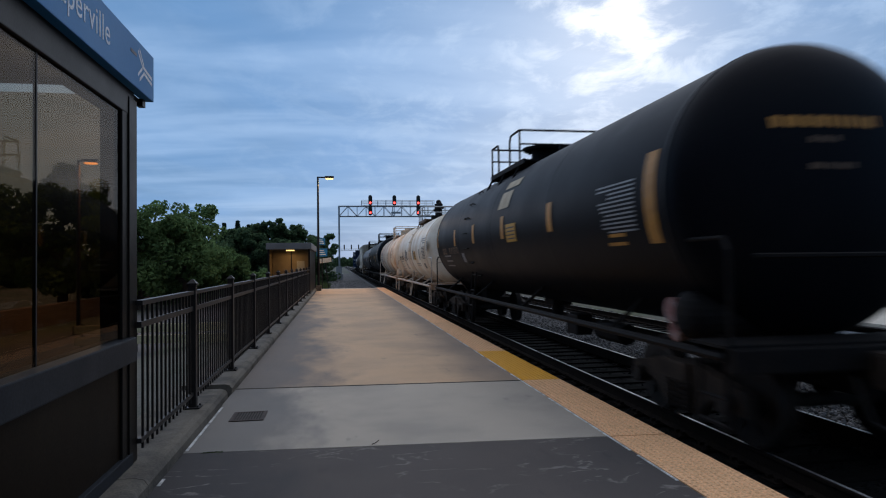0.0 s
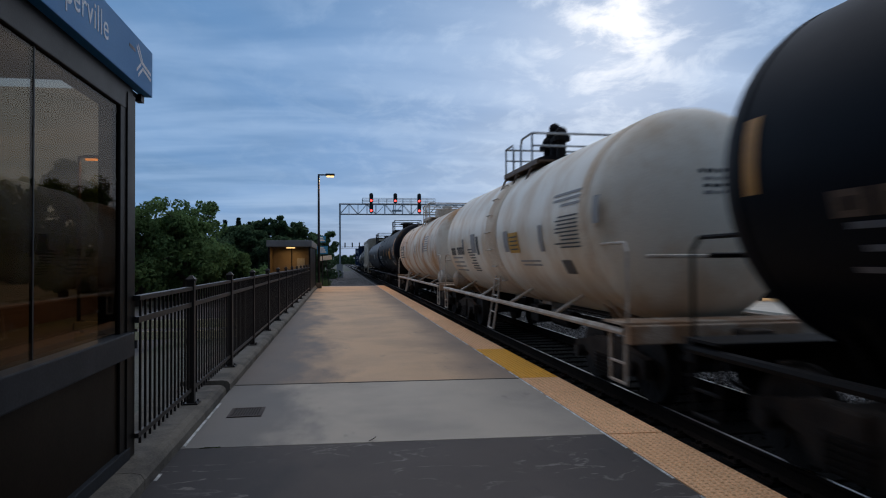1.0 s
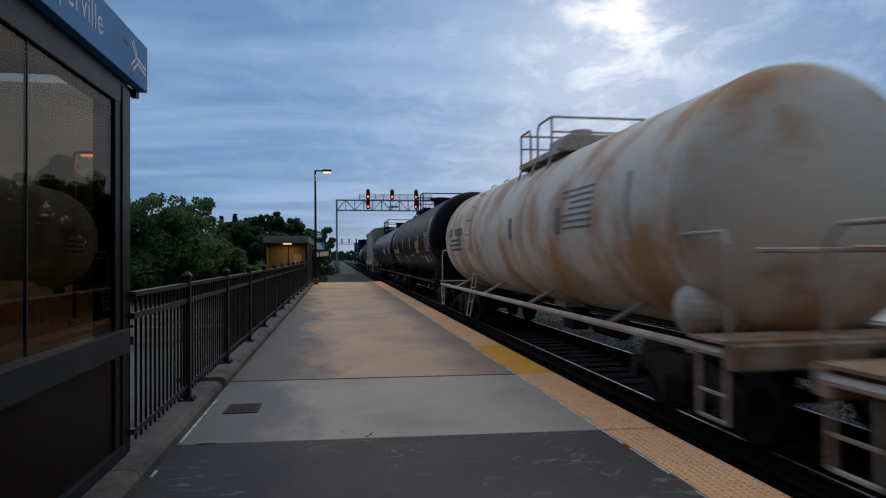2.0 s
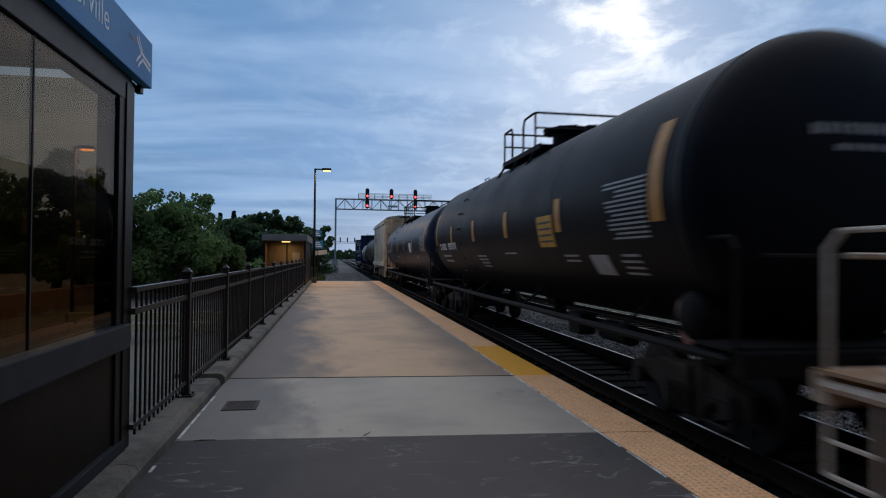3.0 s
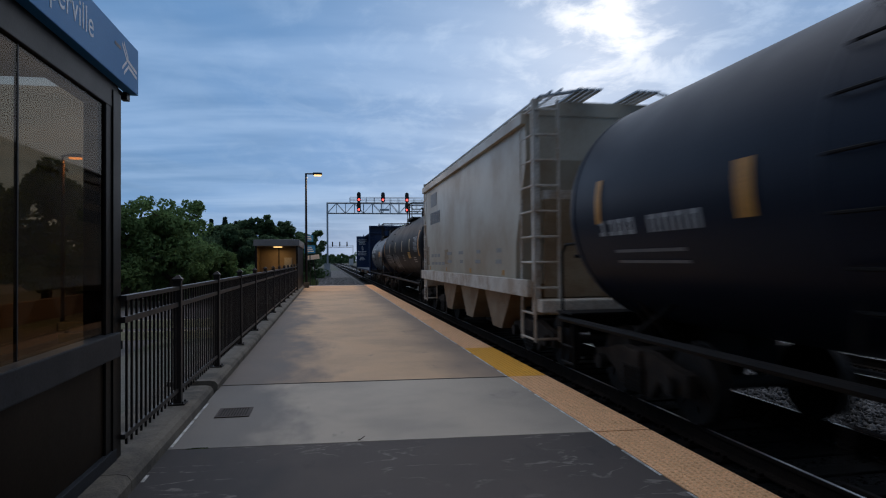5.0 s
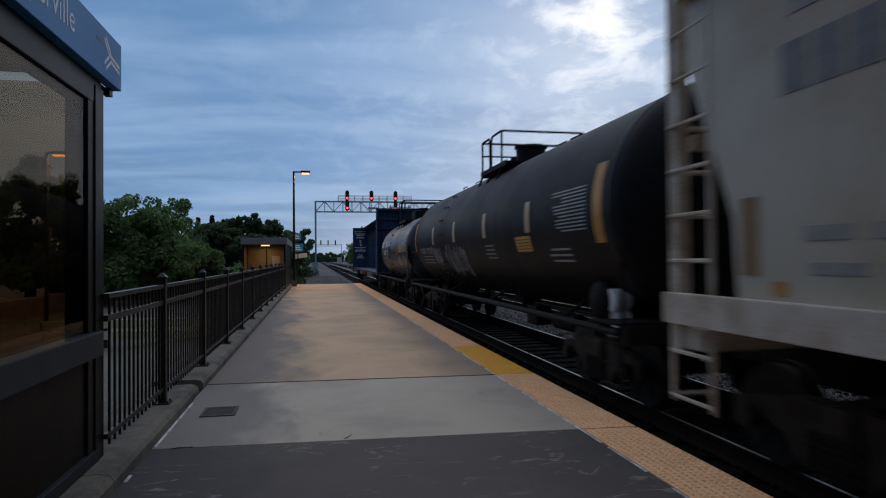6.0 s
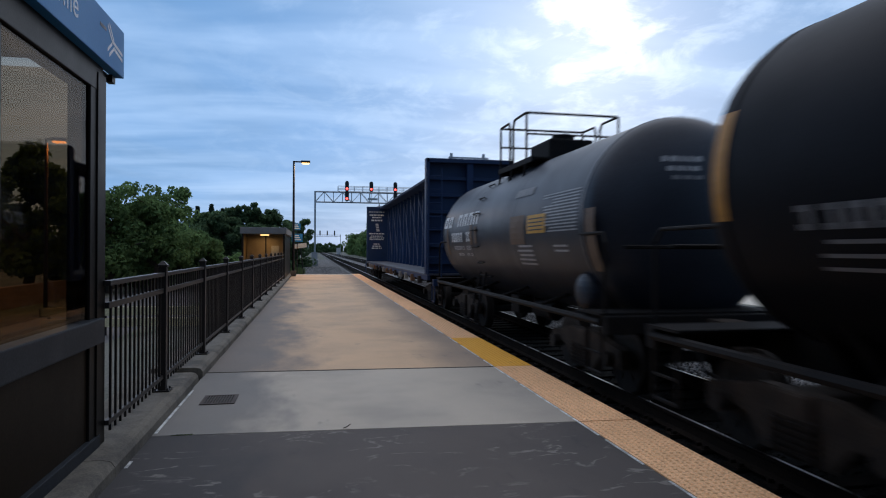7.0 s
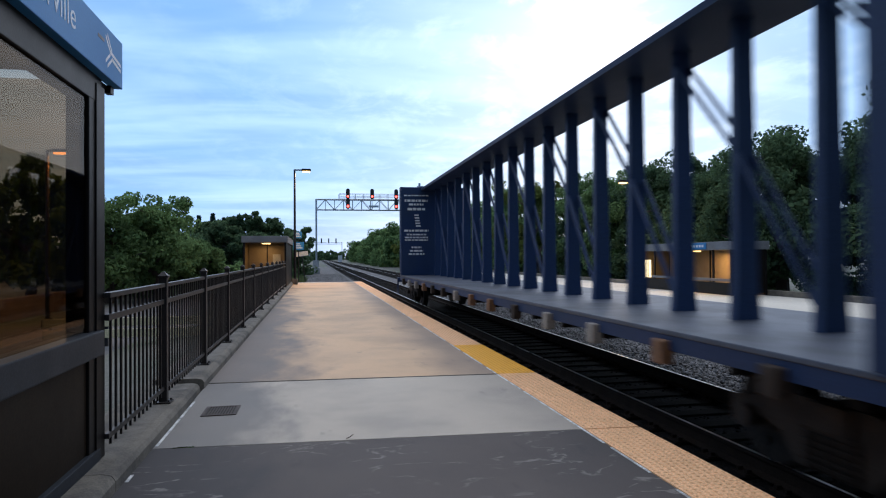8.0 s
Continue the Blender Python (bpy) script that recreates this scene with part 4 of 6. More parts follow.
def build_gantry():
    Y = 112.0
    g = thing("signal_gantry", "galvanised lattice signal bridge with lit red signals over the tracks", "signal gantry", 0, Y, 0)
    bm = B()
    lattice(bm, 0.07, 22.2, -0.6, 0.6, 10.05, 11.85, 1.6, 0.08)
    part("truss", bm, M["galv"], g)
    for x in (0.07, 22.2):
        bm = B()
        for dy in (-0.55, 0.55):
            rod(bm, (x, dy, -0.6), (x, dy, 11.9), 0.17, 10)
        for i in range(7):
            rod(bm, (x, -0.55, 1.2 + 1.3 * i), (x, 0.55, 2.4 + 1.3 * i), 0.05, 6)
        part("leg", bm, M["galv"], g)
    bm = B()
    for z in (11.95, 12.4, 12.85):
        for y in (-0.9, 0.9):
            rod(bm, (4.0, y, z), (16.9, y, z), 0.04, 5)
    for i in range(10):
        for y in (-0.9, 0.9):
            rod(bm, (4.0 + 12.9 * i / 9, y, 11.85), (4.0 + 12.9 * i / 9, y, 12.85), 0.04, 5)
    part("walkway_railing", bm, M["galv"], g)
    for x in (5.52, 9.76, 14.02):
        bm = B()
        rod(bm, (x, -0.95, 9.9), (x, -0.95, 13.3), 0.05, 8)
        part("mast", bm, M["galv"], g)
        signal_head(x, -1.05, 12.75, g)
        if x != 9.76:
            signal_head(x, -1.05, 11.0, g)
    bm = B()
    box(bm, 9.2, 10.9, -0.75, -0.6, 10.5, 10.85)
    part("plate", bm, M["galv"], g)

    Y = 375.0
    g = thing("far_signal_gantry", "distant thin signal bridge over the tracks", "signal gantry", 0, Y, 0)
    bm = B()
    lattice(bm, -3.6, 15.0, -0.5, 0.5, 9.6, 10.6, 2.5, 0.08)
    part("truss", bm, M["galv"], g)
    for x in (-3.6, 15.0):
        bm = B()
        rod(bm, (x, 0, -0.6), (x, 0, 10.8), 0.17, 8)
        part("leg", bm, M["galv"], g)
    for x in (3.1, 7.3, 11.5):
        bm = B()
        box(bm, x - 0.35, x + 0.35, -0.7, -0.6, 10.2, 13.0, 0.05)
        part("signal_head", bm, M["signal_black"], g)


def build_far_platform():
    p = thing("far_platform", "pale concrete platform with a whitewashed edge across the tracks", "platform", kind="structure")
    for i in range(9):
        bm = B()
        box(bm, FAR_EDGE - 0.05, FAR_BACK, 4 + 8.0 * i, 11.97 + 8.0 * i, -0.1, 0.0, 0.008)
        part("slab", bm, M["far_concrete"], p)
    bm = B()
    box(bm, FAR_EDGE, FAR_EDGE + 0.3, 4, 76, -0.62, -0.1)
    part("riser", bm, M["far_riser"], p, "whitewashed platform side")
    bm = B()
    box(bm, FAR_BACK + 0.002, FAR_BACK + 0.25, 4, 76, -0.62, 0.22, 0.02)
    part("back_kerb", bm, M["kerb"], p, "dark kerb along the back")


def box_cabinet(name, label, x, y, z, w, d, h, key):
    s = thing(name, label, "equipment cabinet", x, y, z)
    bm = B()
    box(bm, -w / 2, w / 2, -d / 2, d / 2, 0.08, h, 0.02)
    part("body", bm, M[key], s)
    bm = B()
    box(bm, -w / 2 - 0.04, w / 2 + 0.04, -d / 2 - 0.04, d / 2 + 0.04, h, h + 0.06, 0.015)
    part("lid", bm, M[key], s)
    bm = B()
    box(bm, -w / 2 + 0.05, w / 2 - 0.05, -d / 2 - 0.02, -d / 2 - 0.002, 0.15, h - 0.07, 0.005)
    part("door", bm, M[key], s)
    bm = B()
    box(bm, -w / 2 - 0.05, w / 2 + 0.05, -d / 2 - 0.05, d / 2 + 0.05, 0, 0.08)
    part("plinth", bm, M["kerb"], s)


build_ground()
build_platform()
build_fence()
twig = thing("fallen_twig", "small dry twig lying on the concrete near a joint", "twig", 0.31, 5.86, 0.0)
bm = B()
pipe(bm, [(-0.03, 0.0, 0.006), (0.0, 0.01, 0.012), (0.035, 0.03, 0.03)], 0.004, 5)
rod(bm, (0.0, 0.01, 0.012), (0.02, -0.02, 0.035), 0.003, 5)
part("stem", bm, M["bark"], twig)
build_near_shelter()
small_shelter("platform_shelter", "small grey-roofed shelter lit warm inside at the platform's end", -2.62, 38.0, 0, 2.1, 7.6, 2.46, 0)
lamp_light("shelter_light", -2.62, 35.1, 2.36, 10, 0.45)
street_lamp("street_lamp", "black lamp post with a glowing amber head", -1.28, 40.3, 0.0, 7.2, 0.85, 150)
build_gantry()
build_far_platform()
small_shelter("far_shelter", "grey-roofed shelter lit warm inside on the far platform", 17.1, 25.9, -90, 7.0, 1.5, 1.85, 1)
lamp_light("shelter_light", 17.0, 24.6, 1.75, 38, 0.8)
street_lamp("far_street_lamp", "lamp post with a glowing amber head on the far platform", 17.6, 32.4, 0.0, 5.85, -0.6, 60)
street_lamp("street_lamp", "black lamp post with a glowing amber head on the street below", -10.6, 28.0, -1.1, 7.2, 0.6, 140)
sign_post("platform_sign", "blue signs on a thin post beyond the shelter", -1.15, 44.0, -0.3, [(-0.30, 0.22, 3.3, 3.75, "sign_blue"), (-0.36, 0.36, 2.5, 3.05, "sign_blue")], 3.8)
sign_post("notice_board", "pale tilted notice board on a thin post", -0.72, 46.0, -0.3, [(-0.45, 0.45, 2.1, 2.42, "far_concrete")], 2.2).rotation_euler = (0, radians(-7), 0)
box_cabinet("signal_cabinet", "silver signal cabinet at the foot of the gantry", 0.0, 108.0, -0.5, 1.0, 0.9, 1.7, "cabinet")
box_cabinet("signal_cabinet", "low silver signal box on gravel beyond the platform", -0.3, 78.0, -0.4, 1.5, 1.2, 0.8, "cabinet")
box_cabinet("white_cabinet", "white equipment hut far along the tracks", 11.6, 315.0, -0.6, 1.9, 1.9, 3.3, "far_riser")
bm = B()
box(bm, -14.0, -13.6, -10, 50, -1.2, -0.1, 0.02)
tagged(part("street_wall", bm, M["brown_wall"]), "dark brown low wall along the street below", "wall", kind="structure")
bm = B()
box(bm, -4.2, -4.0, -20, 44, -1.2, -0.96, 0.015)
tagged(part("street_kerb", bm, M["far_riser"]), "pale kerb along the street below the fence", "kerb", kind="structure")
barrier = thing("street_barrier", "pale yellow two-rail barrier on posts across the street below", "barrier", -5.7, 21.6, -1.1)
for z in (0.28, 0.64):
    bm = B()
    box(bm, -2.6, 2.4, -0.03, 0.03, z, z + 0.27, 0.01)
    part("rail", bm, M["barrier"], barrier)
for x in (-2.4, -0.8, 0.8, 2.2):
    bm = B()
    box(bm, x - 0.05, x + 0.05, 0.032, 0.13, 0.0, 0.95, 0.008)
    part("post", bm, M["fence"], barrier)
# unseen walls added behind and left of the camera to dim the near train
for name, x0, x1, y0, y1 in (("sky_block_west", -7.4, -7.1, -30, 10.0), ("sky_block_south", -7.1, 2.9, -14.3, -14.0)):
    bm = B()
    box(bm, x0, x1, y0, y1, -1.2, 9.0)
    tagged(part(name, bm, M["brown_wall"]), "unseen plain brown wall added to block sky light", "wall", kind="structure")
# ---------------------------------------------------------------- the train
SPEED = 16.2
CARS, WHEELSETS = [], []


def new_car(name, label, category, y_near, y_far):
    """A car whose ends stand at y_near and y_far when the clip starts; its own space starts at the near end, on the rail."""
    ob = thing(name, label, category, TRACK_1, y_near, RAIL_Z, group="cars of the freight train")
    CARS.append((ob, y_near))
    return ob


def shell_patch(bm, cz, R, y0, y1, a0, a1, n=6):
    """A plate bent to the tank's platform side between two angles above the horizontal (degrees)."""
    R += 0.006
    rows = []
    for i in range(n + 1):
        a = radians(a0 + (a1 - a0) * i / n)
        rows.append([bm.verts.new((-R * math.cos(a), y, cz + R * math.sin(a))) for y in (y0, y1)])
    for p, q in zip(rows, rows[1:]):
        bm.faces.new((p[0], p[1], q[1], q[0]))


def shell_ribbon(bm, cz, R, pts, w):
    """A brush stroke on the tank's platform side along points of (y, angle above the horizontal)."""
    R += 0.006
    prev = None
    for k, (y, a) in enumerate(pts):
        ya, aa = pts[max(0, k - 1)]
        yb, ab = pts[min(len(pts) - 1, k + 1)]
        dy, dz = yb - ya, radians(ab - aa) * R
        n = math.hypot(dy, dz) or 1.0
        row = []
        for s in (-w / 2, w / 2):
            ang = radians(a) + s * dy / n / R
            row.append(bm.verts.new((-R * math.cos(ang), y - s * dz / n, cz + R * math.sin(ang))))
        if prev:
            bm.faces.new((prev[0], row[0], row[1], prev[1]))
        prev = row


TRUCK_MESH = {}


def truck_meshes():
    if TRUCK_MESH:
        return TRUCK_MESH
    side = [(-1.15, 0.36), (-1.15, 0.60), (-0.72, 0.66), (-0.38, 0.74), (0.38, 0.74), (0.72, 0.66), (1.15, 0.60), (1.15, 0.36), (0.98, 0.36), (0.86, 0.50), (0.55, 0.42), (0.36, 0.20), (-0.36, 0.20), (-0.55, 0.42), (-0.86, 0.50), (-0.98, 0.36)]
    for key, x in (("near", -1.05), ("far", 0.93)):
        bm = B()
        prism(bm, side, "x", x, x + 0.12)
        TRUCK_MESH["side_" + key] = finish("side_frame", bm, M["truck"])
        bm = B()
        for k in range(5):
            rod(bm, (x + 0.06 + (-0.08 if x < 0 else 0.08), 0, 0.25 + 0.055 * k), (x + 0.06 + (-0.08 if x < 0 else 0.08), 0, 0.285 + 0.055 * k), 0.07, 8)
        rod(bm, (x + 0.06 + (-0.08 if x < 0 else 0.08), 0, 0.22), (x + 0.06 + (-0.08 if x < 0 else 0.08), 0, 0.54), 0.05, 8)
        TRUCK_MESH["spring_" + key] = finish("spring", bm, M["wheel"])
        bm = B()
        rod(bm, (x - 0.1 if x < 0 else x + 0.22, 0, 0.457), (x + 0.06, 0, 0.457), 0.1, 12)
        TRUCK_MESH["cap_" + key] = finish("bearing_cap", bm, M["wheel"])
    bm = B()
    box(bm, -1.1, 1.1, -0.2, 0.2, 0.5, 0.74, 0.03)
    TRUCK_MESH["bolster"] = finish("bolster", bm, M["truck"])
    bm = B()
    rod(bm, (-0.95, 0, 0), (0.95, 0, 0), 0.08, 12)
    for s in (-1, 1):
        rod(bm, (s * 0.70, 0, 0), (s * 0.83, 0, 0), 0.440, 24)
        rod(bm, (s * 0.665, 0, 0), (s * 0.70, 0, 0), 0.475, 24)
        rod(bm, (s * 0.83, 0, 0), (s * 0.86, 0, 0), 0.15, 12)
        for k in range(6):
            a = math.pi * k / 3
            rod(bm, (s * 0.832, 0.27 * math.cos(a), 0.27 * math.sin(a)), (s * 0.845, 0.27 * math.cos(a), 0.27 * math.sin(a)), 0.05, 6)
    TRUCK_MESH["wheelset"] = finish("wheelset", bm, M["wheel"])
    return TRUCK_MESH


def add_truck(car, y):
    t = truck_meshes()
    truck = piece("bolster", t["bolster"], car, 0, y)
    for key in ("near", "far"):
        piece("side_frame", t["side_" + key], truck)
        for dy in (-0.18, 0.0, 0.18):
            piece("spring", t["spring_" + key], truck, 0, dy)
        for dy in (-0.89, 0.89):
            piece("bearing_cap", t["cap_" + key], truck, 0, dy)
    for dy in (-0.89, 0.89):
        w = piece("wheelset", t["wheelset"], truck, 0, dy, 0.457)
        WHEELSETS.append((w, dy))


def add_couplers(car, L):
    for y0, y1 in ((-0.0, 0.75), (L - 0.75, L)):
        bm = B()
        box(bm, -0.11, 0.11, y0, y1, 0.76, 0.98, 0.02)
        yk = 0.0 if y0 < 1 else L
        box(bm, -0.17, 0.17, yk - 0.16 + (0.16 if y0 < 1 else -0.16), yk + 0.16 + (0.16 if y0 < 1 else -0.16), 0.70, 1.04, 0.04)
        part("coupler", bm, M["truck"], car)
        bm = B()
        pipe(bm, [(-0.3, yk + (0.35 if y0 < 1 else -0.35), 0.8), (-0.33, yk + (0.12 if y0 < 1 else -0.12), 0.45), (-0.2, yk, 0.36)], 0.025, 6)
        part("brake_hose", bm, M["black_part"], car)


def lettering(car, cz, R, material, y, a, w, rows, size=4.0, gap=6.5, label="worn lettering as plain bars", seed=1):
    """Lines of unreadable writing on the shell, as bars."""
    rr = random.Random(seed)
    bm = B()
    for k in range(rows):
        wid = w * rr.uniform(0.65, 1.0)
        shell_patch(bm, cz, R, y, y + wid, a - k * gap, a - k * gap + size, 2)
    tagged(part("lettering", bm, material, car), label, kind="stuff")


def big_letters(car, cz, R, material, y0, y1, a0, a1, n, label, seed=1):
    """A row of separate blocks the size of stencilled characters."""
    rr = random.Random(seed)
    step = (y1 - y0) / n
    for i in range(n):
        if rr.random() < 0.1:
            continue
        bm = B()
        ya = y0 + i * step
        style = rr.randrange(3)
        shell_patch(bm, cz, R, ya, ya + step * 0.26, a0, a1, 3)
        if style != 1:
            shell_patch(bm, cz, R, ya + step * 0.5, ya + step * 0.76, a0, a1, 3)
        shell_patch(bm, cz, R, ya + step * 0.26, ya + step * 0.5, a1 - (a1 - a0) * 0.25, a1, 2)
        if style != 2:
            shell_patch(bm, cz, R, ya + step * 0.26, ya + step * 0.5, a0, a0 + (a1 - a0) * 0.25, 2)
        bmesh.ops.remove_doubles(bm, verts=bm.verts, dist=0.002)
        part("letter_block", bm, material, car, label)


def tank_car(label, y_near, y_far, seam_near, seam_far, R, cz, paint, steel, style):
    """A tank car. All lengths are distances along the train when the clip starts; cz is above the rail."""
    L = y_far - y_near
    car = new_car("tank_car", label, "tank car", y_near, y_far)
    s0, s1 = seam_near - y_near, seam_far - y_near
    bulge = 0.42 * R
    prof = []
    for i in range(11):
        a = math.pi / 2 * i / 10
        prof.append((s0 - bulge * math.cos(a), R * math.sin(a)))
    prof += [(s0 + 0.03, R), (s0 + 0.12, R)]
    nb = max(3, round((s1 - s0) / 4.2))
    for i in range(1, nb):
        y = s0 + (s1 - s0) * i / nb
        prof += [(y - 0.05, R), (y - 0.02, R), (y - 0.01, R + 0.003), (y + 0.01, R + 0.003), (y + 0.02, R), (y + 0.05, R)]
    prof += [(s1 - 0.12, R), (s1 - 0.03, R)]
    for i in range(11):
        a = math.pi / 2 * i / 10
        prof.append((s1 + bulge * math.sin(a), R * math.cos(a)))
    bm = B()
    lathe_y(bm, prof, 0, cz, 64)
    tank = part("tank", bm, M[paint], car, smooth=True)
    # stencils on the near head
    for z, x0, x1, h, key in style.get("head_text", ()):
        bm = B()
        rr = random.Random(int(z * 100))
        x = x0
        while x < x1 - 0.02:
            w = min(rr.uniform(0.05, 0.14), x1 - x)
            vs = []
            for px, pz in ((x, z), (x + w, z), (x + w, z + h), (x, z + h)):
                q = min(0.98, math.hypot(px, pz - cz) / R)
                vs.append(bm.verts.new((px, s0 - bulge * math.sqrt(1 - q * q) - 0.004, pz)))
            bm.faces.new(vs)
            x += w + 0.03
        tagged(part("lettering", bm, M[key], tank), "stencilled marks as plain bars", kind="stuff")
    # head-seam straps
    for y in (s0 + 0.05, s1 - 0.05):
        bm = B()
        lathe_y(bm, [(y - 0.05, R - 0.01), (y - 0.045, R + 0.006), (y + 0.045, R + 0.006), (y + 0.05, R - 0.01)], 0, cz, 64)
        part("head_seam", bm, M[paint], tank, smooth=True)
    # end platforms, draft sill, saddles
    steel_m = M[steel]
    sill_z = 0.86
    for a, b in ((0.45, 2.9), (L - 2.9, L - 0.45)):
        bm = B()
        box(bm, -0.22, 0.22, a, b, 0.62, 1.05, 0.02)
        part("stub_sill", bm, M["black_part"], car)
        bm = B()
        e = a if a < 1 else b
        box(bm, -1.45, 1.45, e - 0.09, e + 0.09, sill_z, sill_z + 0.22, 0.015)
        box(bm, -1.5, 1.5, (e - 0.0 if a < 1 else e - 0.55), (e + 0.55 if a < 1 else e), sill_z + 0.222, sill_z + 0.25)
        part("end_platform", bm, M[style.get("saddle", steel)], car)
    for y in (s0 + 0.75, s1 - 0.75):
        bm = B()
        top = cz - R * 0.74
        prism(bm, [(-R * 0.78, top + R * 0.14), (R * 0.78, top + R * 0.14), (R * 0.30, 0.72), (-R * 0.30, 0.72)], "y", y - 0.06, y + 0.06)
        prism(bm, [(-R * 0.62, top), (R * 0.62, top), (R * 0.30, 0.74), (-R * 0.30, 0.74)], "y", y + 0.34, y + 0.42)
        part("saddle", bm, M[style.get("saddle", steel)], car)
    # side sill rail along the car
    for sx in (-1, 1):
        bm = B()
        rod(bm, (sx * 1.46, 0.5, sill_z + 0.14), (sx * 1.46, L - 0.5, sill_z + 0.14), 0.045, 8)
        part("side_rail", bm, steel_m, car)
        n = 4
        for i in range(n):
            bm = B()
            y = s0 + 1.6 + (s1 - s0 - 3.2) * i / (n - 1)
            rod(bm, (sx * 1.46, y, sill_z + 0.14), (sx * R * 0.62, y, cz - R * 0.76), 0.03, 6)
            part("rail_bracket", bm, steel_m, car)
        # sill steps and corner handrails
        for y, d in ((0.5, 1), (L - 0.5, -1)):
            bm = B()
            pipe(bm, [(sx * 1.44, y, sill_z + 0.1), (sx * 1.44, y, 0.38), (sx * 1.44, y + 0.42 * d, 0.38), (sx * 1.44, y + 0.42 * d, sill_z + 0.1)], 0.022, 6)
            rod(bm, (sx * 1.44, y, 0.62), (sx * 1.44, y + 0.42 * d, 0.62), 0.018, 6)
            part("sill_step", bm, steel_m, car)
            bm = B()
            hz = 1.95 if style.get("rails", 1) else 1.6
            pipe(bm, [(sx * 1.42, y - 0.02 * d, sill_z + 0.2), (sx * 1.42, y - 0.02 * d, hz), (sx * 1.40, y + 0.08 * d, hz + 0.12), (sx * 1.40, y + 0.55 * d, hz + 0.12), (sx * min(1.38, R * 0.95), y + 1.1 * d, hz + 0.12)], 0.021, 8)
            part("end_handrail", bm, steel_m, car)
    for y in (0.42, L - 0.42):
        bm = B()
        rod(bm, (-1.2, y, 1.9), (1.2, y, 1.9), 0.025, 6)
        part("end_rail", bm, steel_m, car)
    # brake gear slung low
    bm = B()
    rod(bm, (-0.55, s0 + 3.0, 0.75), (-0.55, s0 + 3.9, 0.75), 0.16, 12)
    box(bm, -0.8, -0.5, s0 + 4.4, s0 + 4.9, 0.6, 0.95, 0.02)
    rod(bm, (-0.3, s0 + 1.0, 0.70), (-0.3, s1 - 1.0, 0.70), 0.03, 6)
    part("brake_gear", bm, M["black_part"], car)
    bm = B()
    box(bm, -0.22, 0.22, (s0 + s1) / 2 - 0.3, (s0 + s1) / 2 + 0.3, cz - R - 0.12, cz - R + 0.05, 0.02)
    rod(bm, (0, (s0 + s1) / 2, cz - R - 0.35), (0, (s0 + s1) / 2, cz - R), 0.14, 12)
    part("outlet_valve", bm, steel_m, car)
    yc = 1.45 if style.get("cyl_near", 1) else L - 1.45
    bm = B()
    rod(bm, (-1.22, yc, 1.30), (-0.40, yc, 1.30), 0.25, 20)
    for x in (-1.22, -0.40):
        bmesh.ops.create_uvsphere(bm, u_segments=20, v_segments=10, radius=0.25, matrix=Matrix.Translation((x, yc, 1.30)) @ Matrix.Diagonal((0.45, 1, 1, 1)))
    reservoir = part("air_reservoir", bm, M[style.get("cyl", "black_part")], car)
    for x in (-1.0, -0.6):
        bm = B()
        box(bm, x - 0.03, x + 0.03, yc - 0.2, yc + 0.2, 1.03, 1.10)
        part("bracket", bm, M["black_part"], reservoir)
    # top walkway with a guard rail at each end of it
    top = cz + R
    w0, w1 = style["walk"][0] - y_near, style["walk"][1] - y_near
    d0 = style["dome"] - y_near
    walk_w = 0.93
    pm = M[style.get("top", "black_part")]
    deck = top - 0.12
    for sx in (-1, 1):
        bm = B()
        for k in range(3):
            x = sx * (0.63 + 0.125 * k)
            box(bm, x - 0.06, x + 0.06, w0 - 0.35, w1 + 0.1, deck, deck + 0.035)
        box(bm, sx * walk_w - 0.02, sx * walk_w + 0.02, w0 - 0.35, w1 + 0.1, deck - 0.05, deck + 0.05)
        for y in (w0, (w0 + w1) / 2, w1 - 0.06):
            box(bm, min(sx * 0.3, sx * walk_w), max(sx * 0.3, sx * walk_w), y, y + 0.06, deck - 0.10, deck)
            rod(bm, (sx * walk_w, y + 0.03, deck - 0.04), (sx * 0.70 * R, y + 0.03, cz + R * 0.70), 0.025, 6)
        part("walkway", bm, pm, car, "grated top walkway")
    high = style["rail_z"]
    leg = style.get("leg", 0.8)
    for y, dy in ((w0, leg), (w1, -0.65)):
        bm = B()
        path = []
        for sx in (-1, 1):
            x = sx * walk_w
            side = [(x, y + dy, deck), (x, y + dy, high - 0.12), (x, y + dy * 0.88, high), (x, y + dy * 0.06, high), (x * 0.95, y, high)]
            path += side if sx < 0 else side[::-1]
            rod(bm, (x, y, deck), (x, y, high), 0.022, 6)
        pipe(bm, path, 0.024, 8)
        rod(bm, (-walk_w, y, (top + high) / 2), (walk_w, y, (top + high) / 2), 0.02, 6)
        if leg > 2 and dy > 0:
            for k in range(1, 4):
                for sx in (-1, 1):
                    rod(bm, (sx * walk_w, y + dy * k / 4, deck), (sx * walk_w, y + dy * k / 4, high), 0.024, 6)
        part("guard_rail", bm, M[style.get("railing", "black_part")], car, "tubular guard rail")
    bm = B()
    kind = style.get("dome_kind", "hatch")
    if kind == "hatch":
        rod(bm, (0, d0, top - 0.15), (0, d0, top + 0.34), 0.33, 24)
        rod(bm, (0, d0, top + 0.34), (0, d0, top + 0.40), 0.52, 24, 0.54)
        rod(bm, (0, d0, top + 0.40), (0, d0, top + 0.46), 0.5, 24, 0.3)
        for k in range(8):
            a = math.pi * k / 4
            rod(bm, (0.42 * math.cos(a), d0 + 0.42 * math.sin(a), top + 0.3), (0.42 * math.cos(a), d0 + 0.42 * math.sin(a), top + 0.44), 0.03, 6)
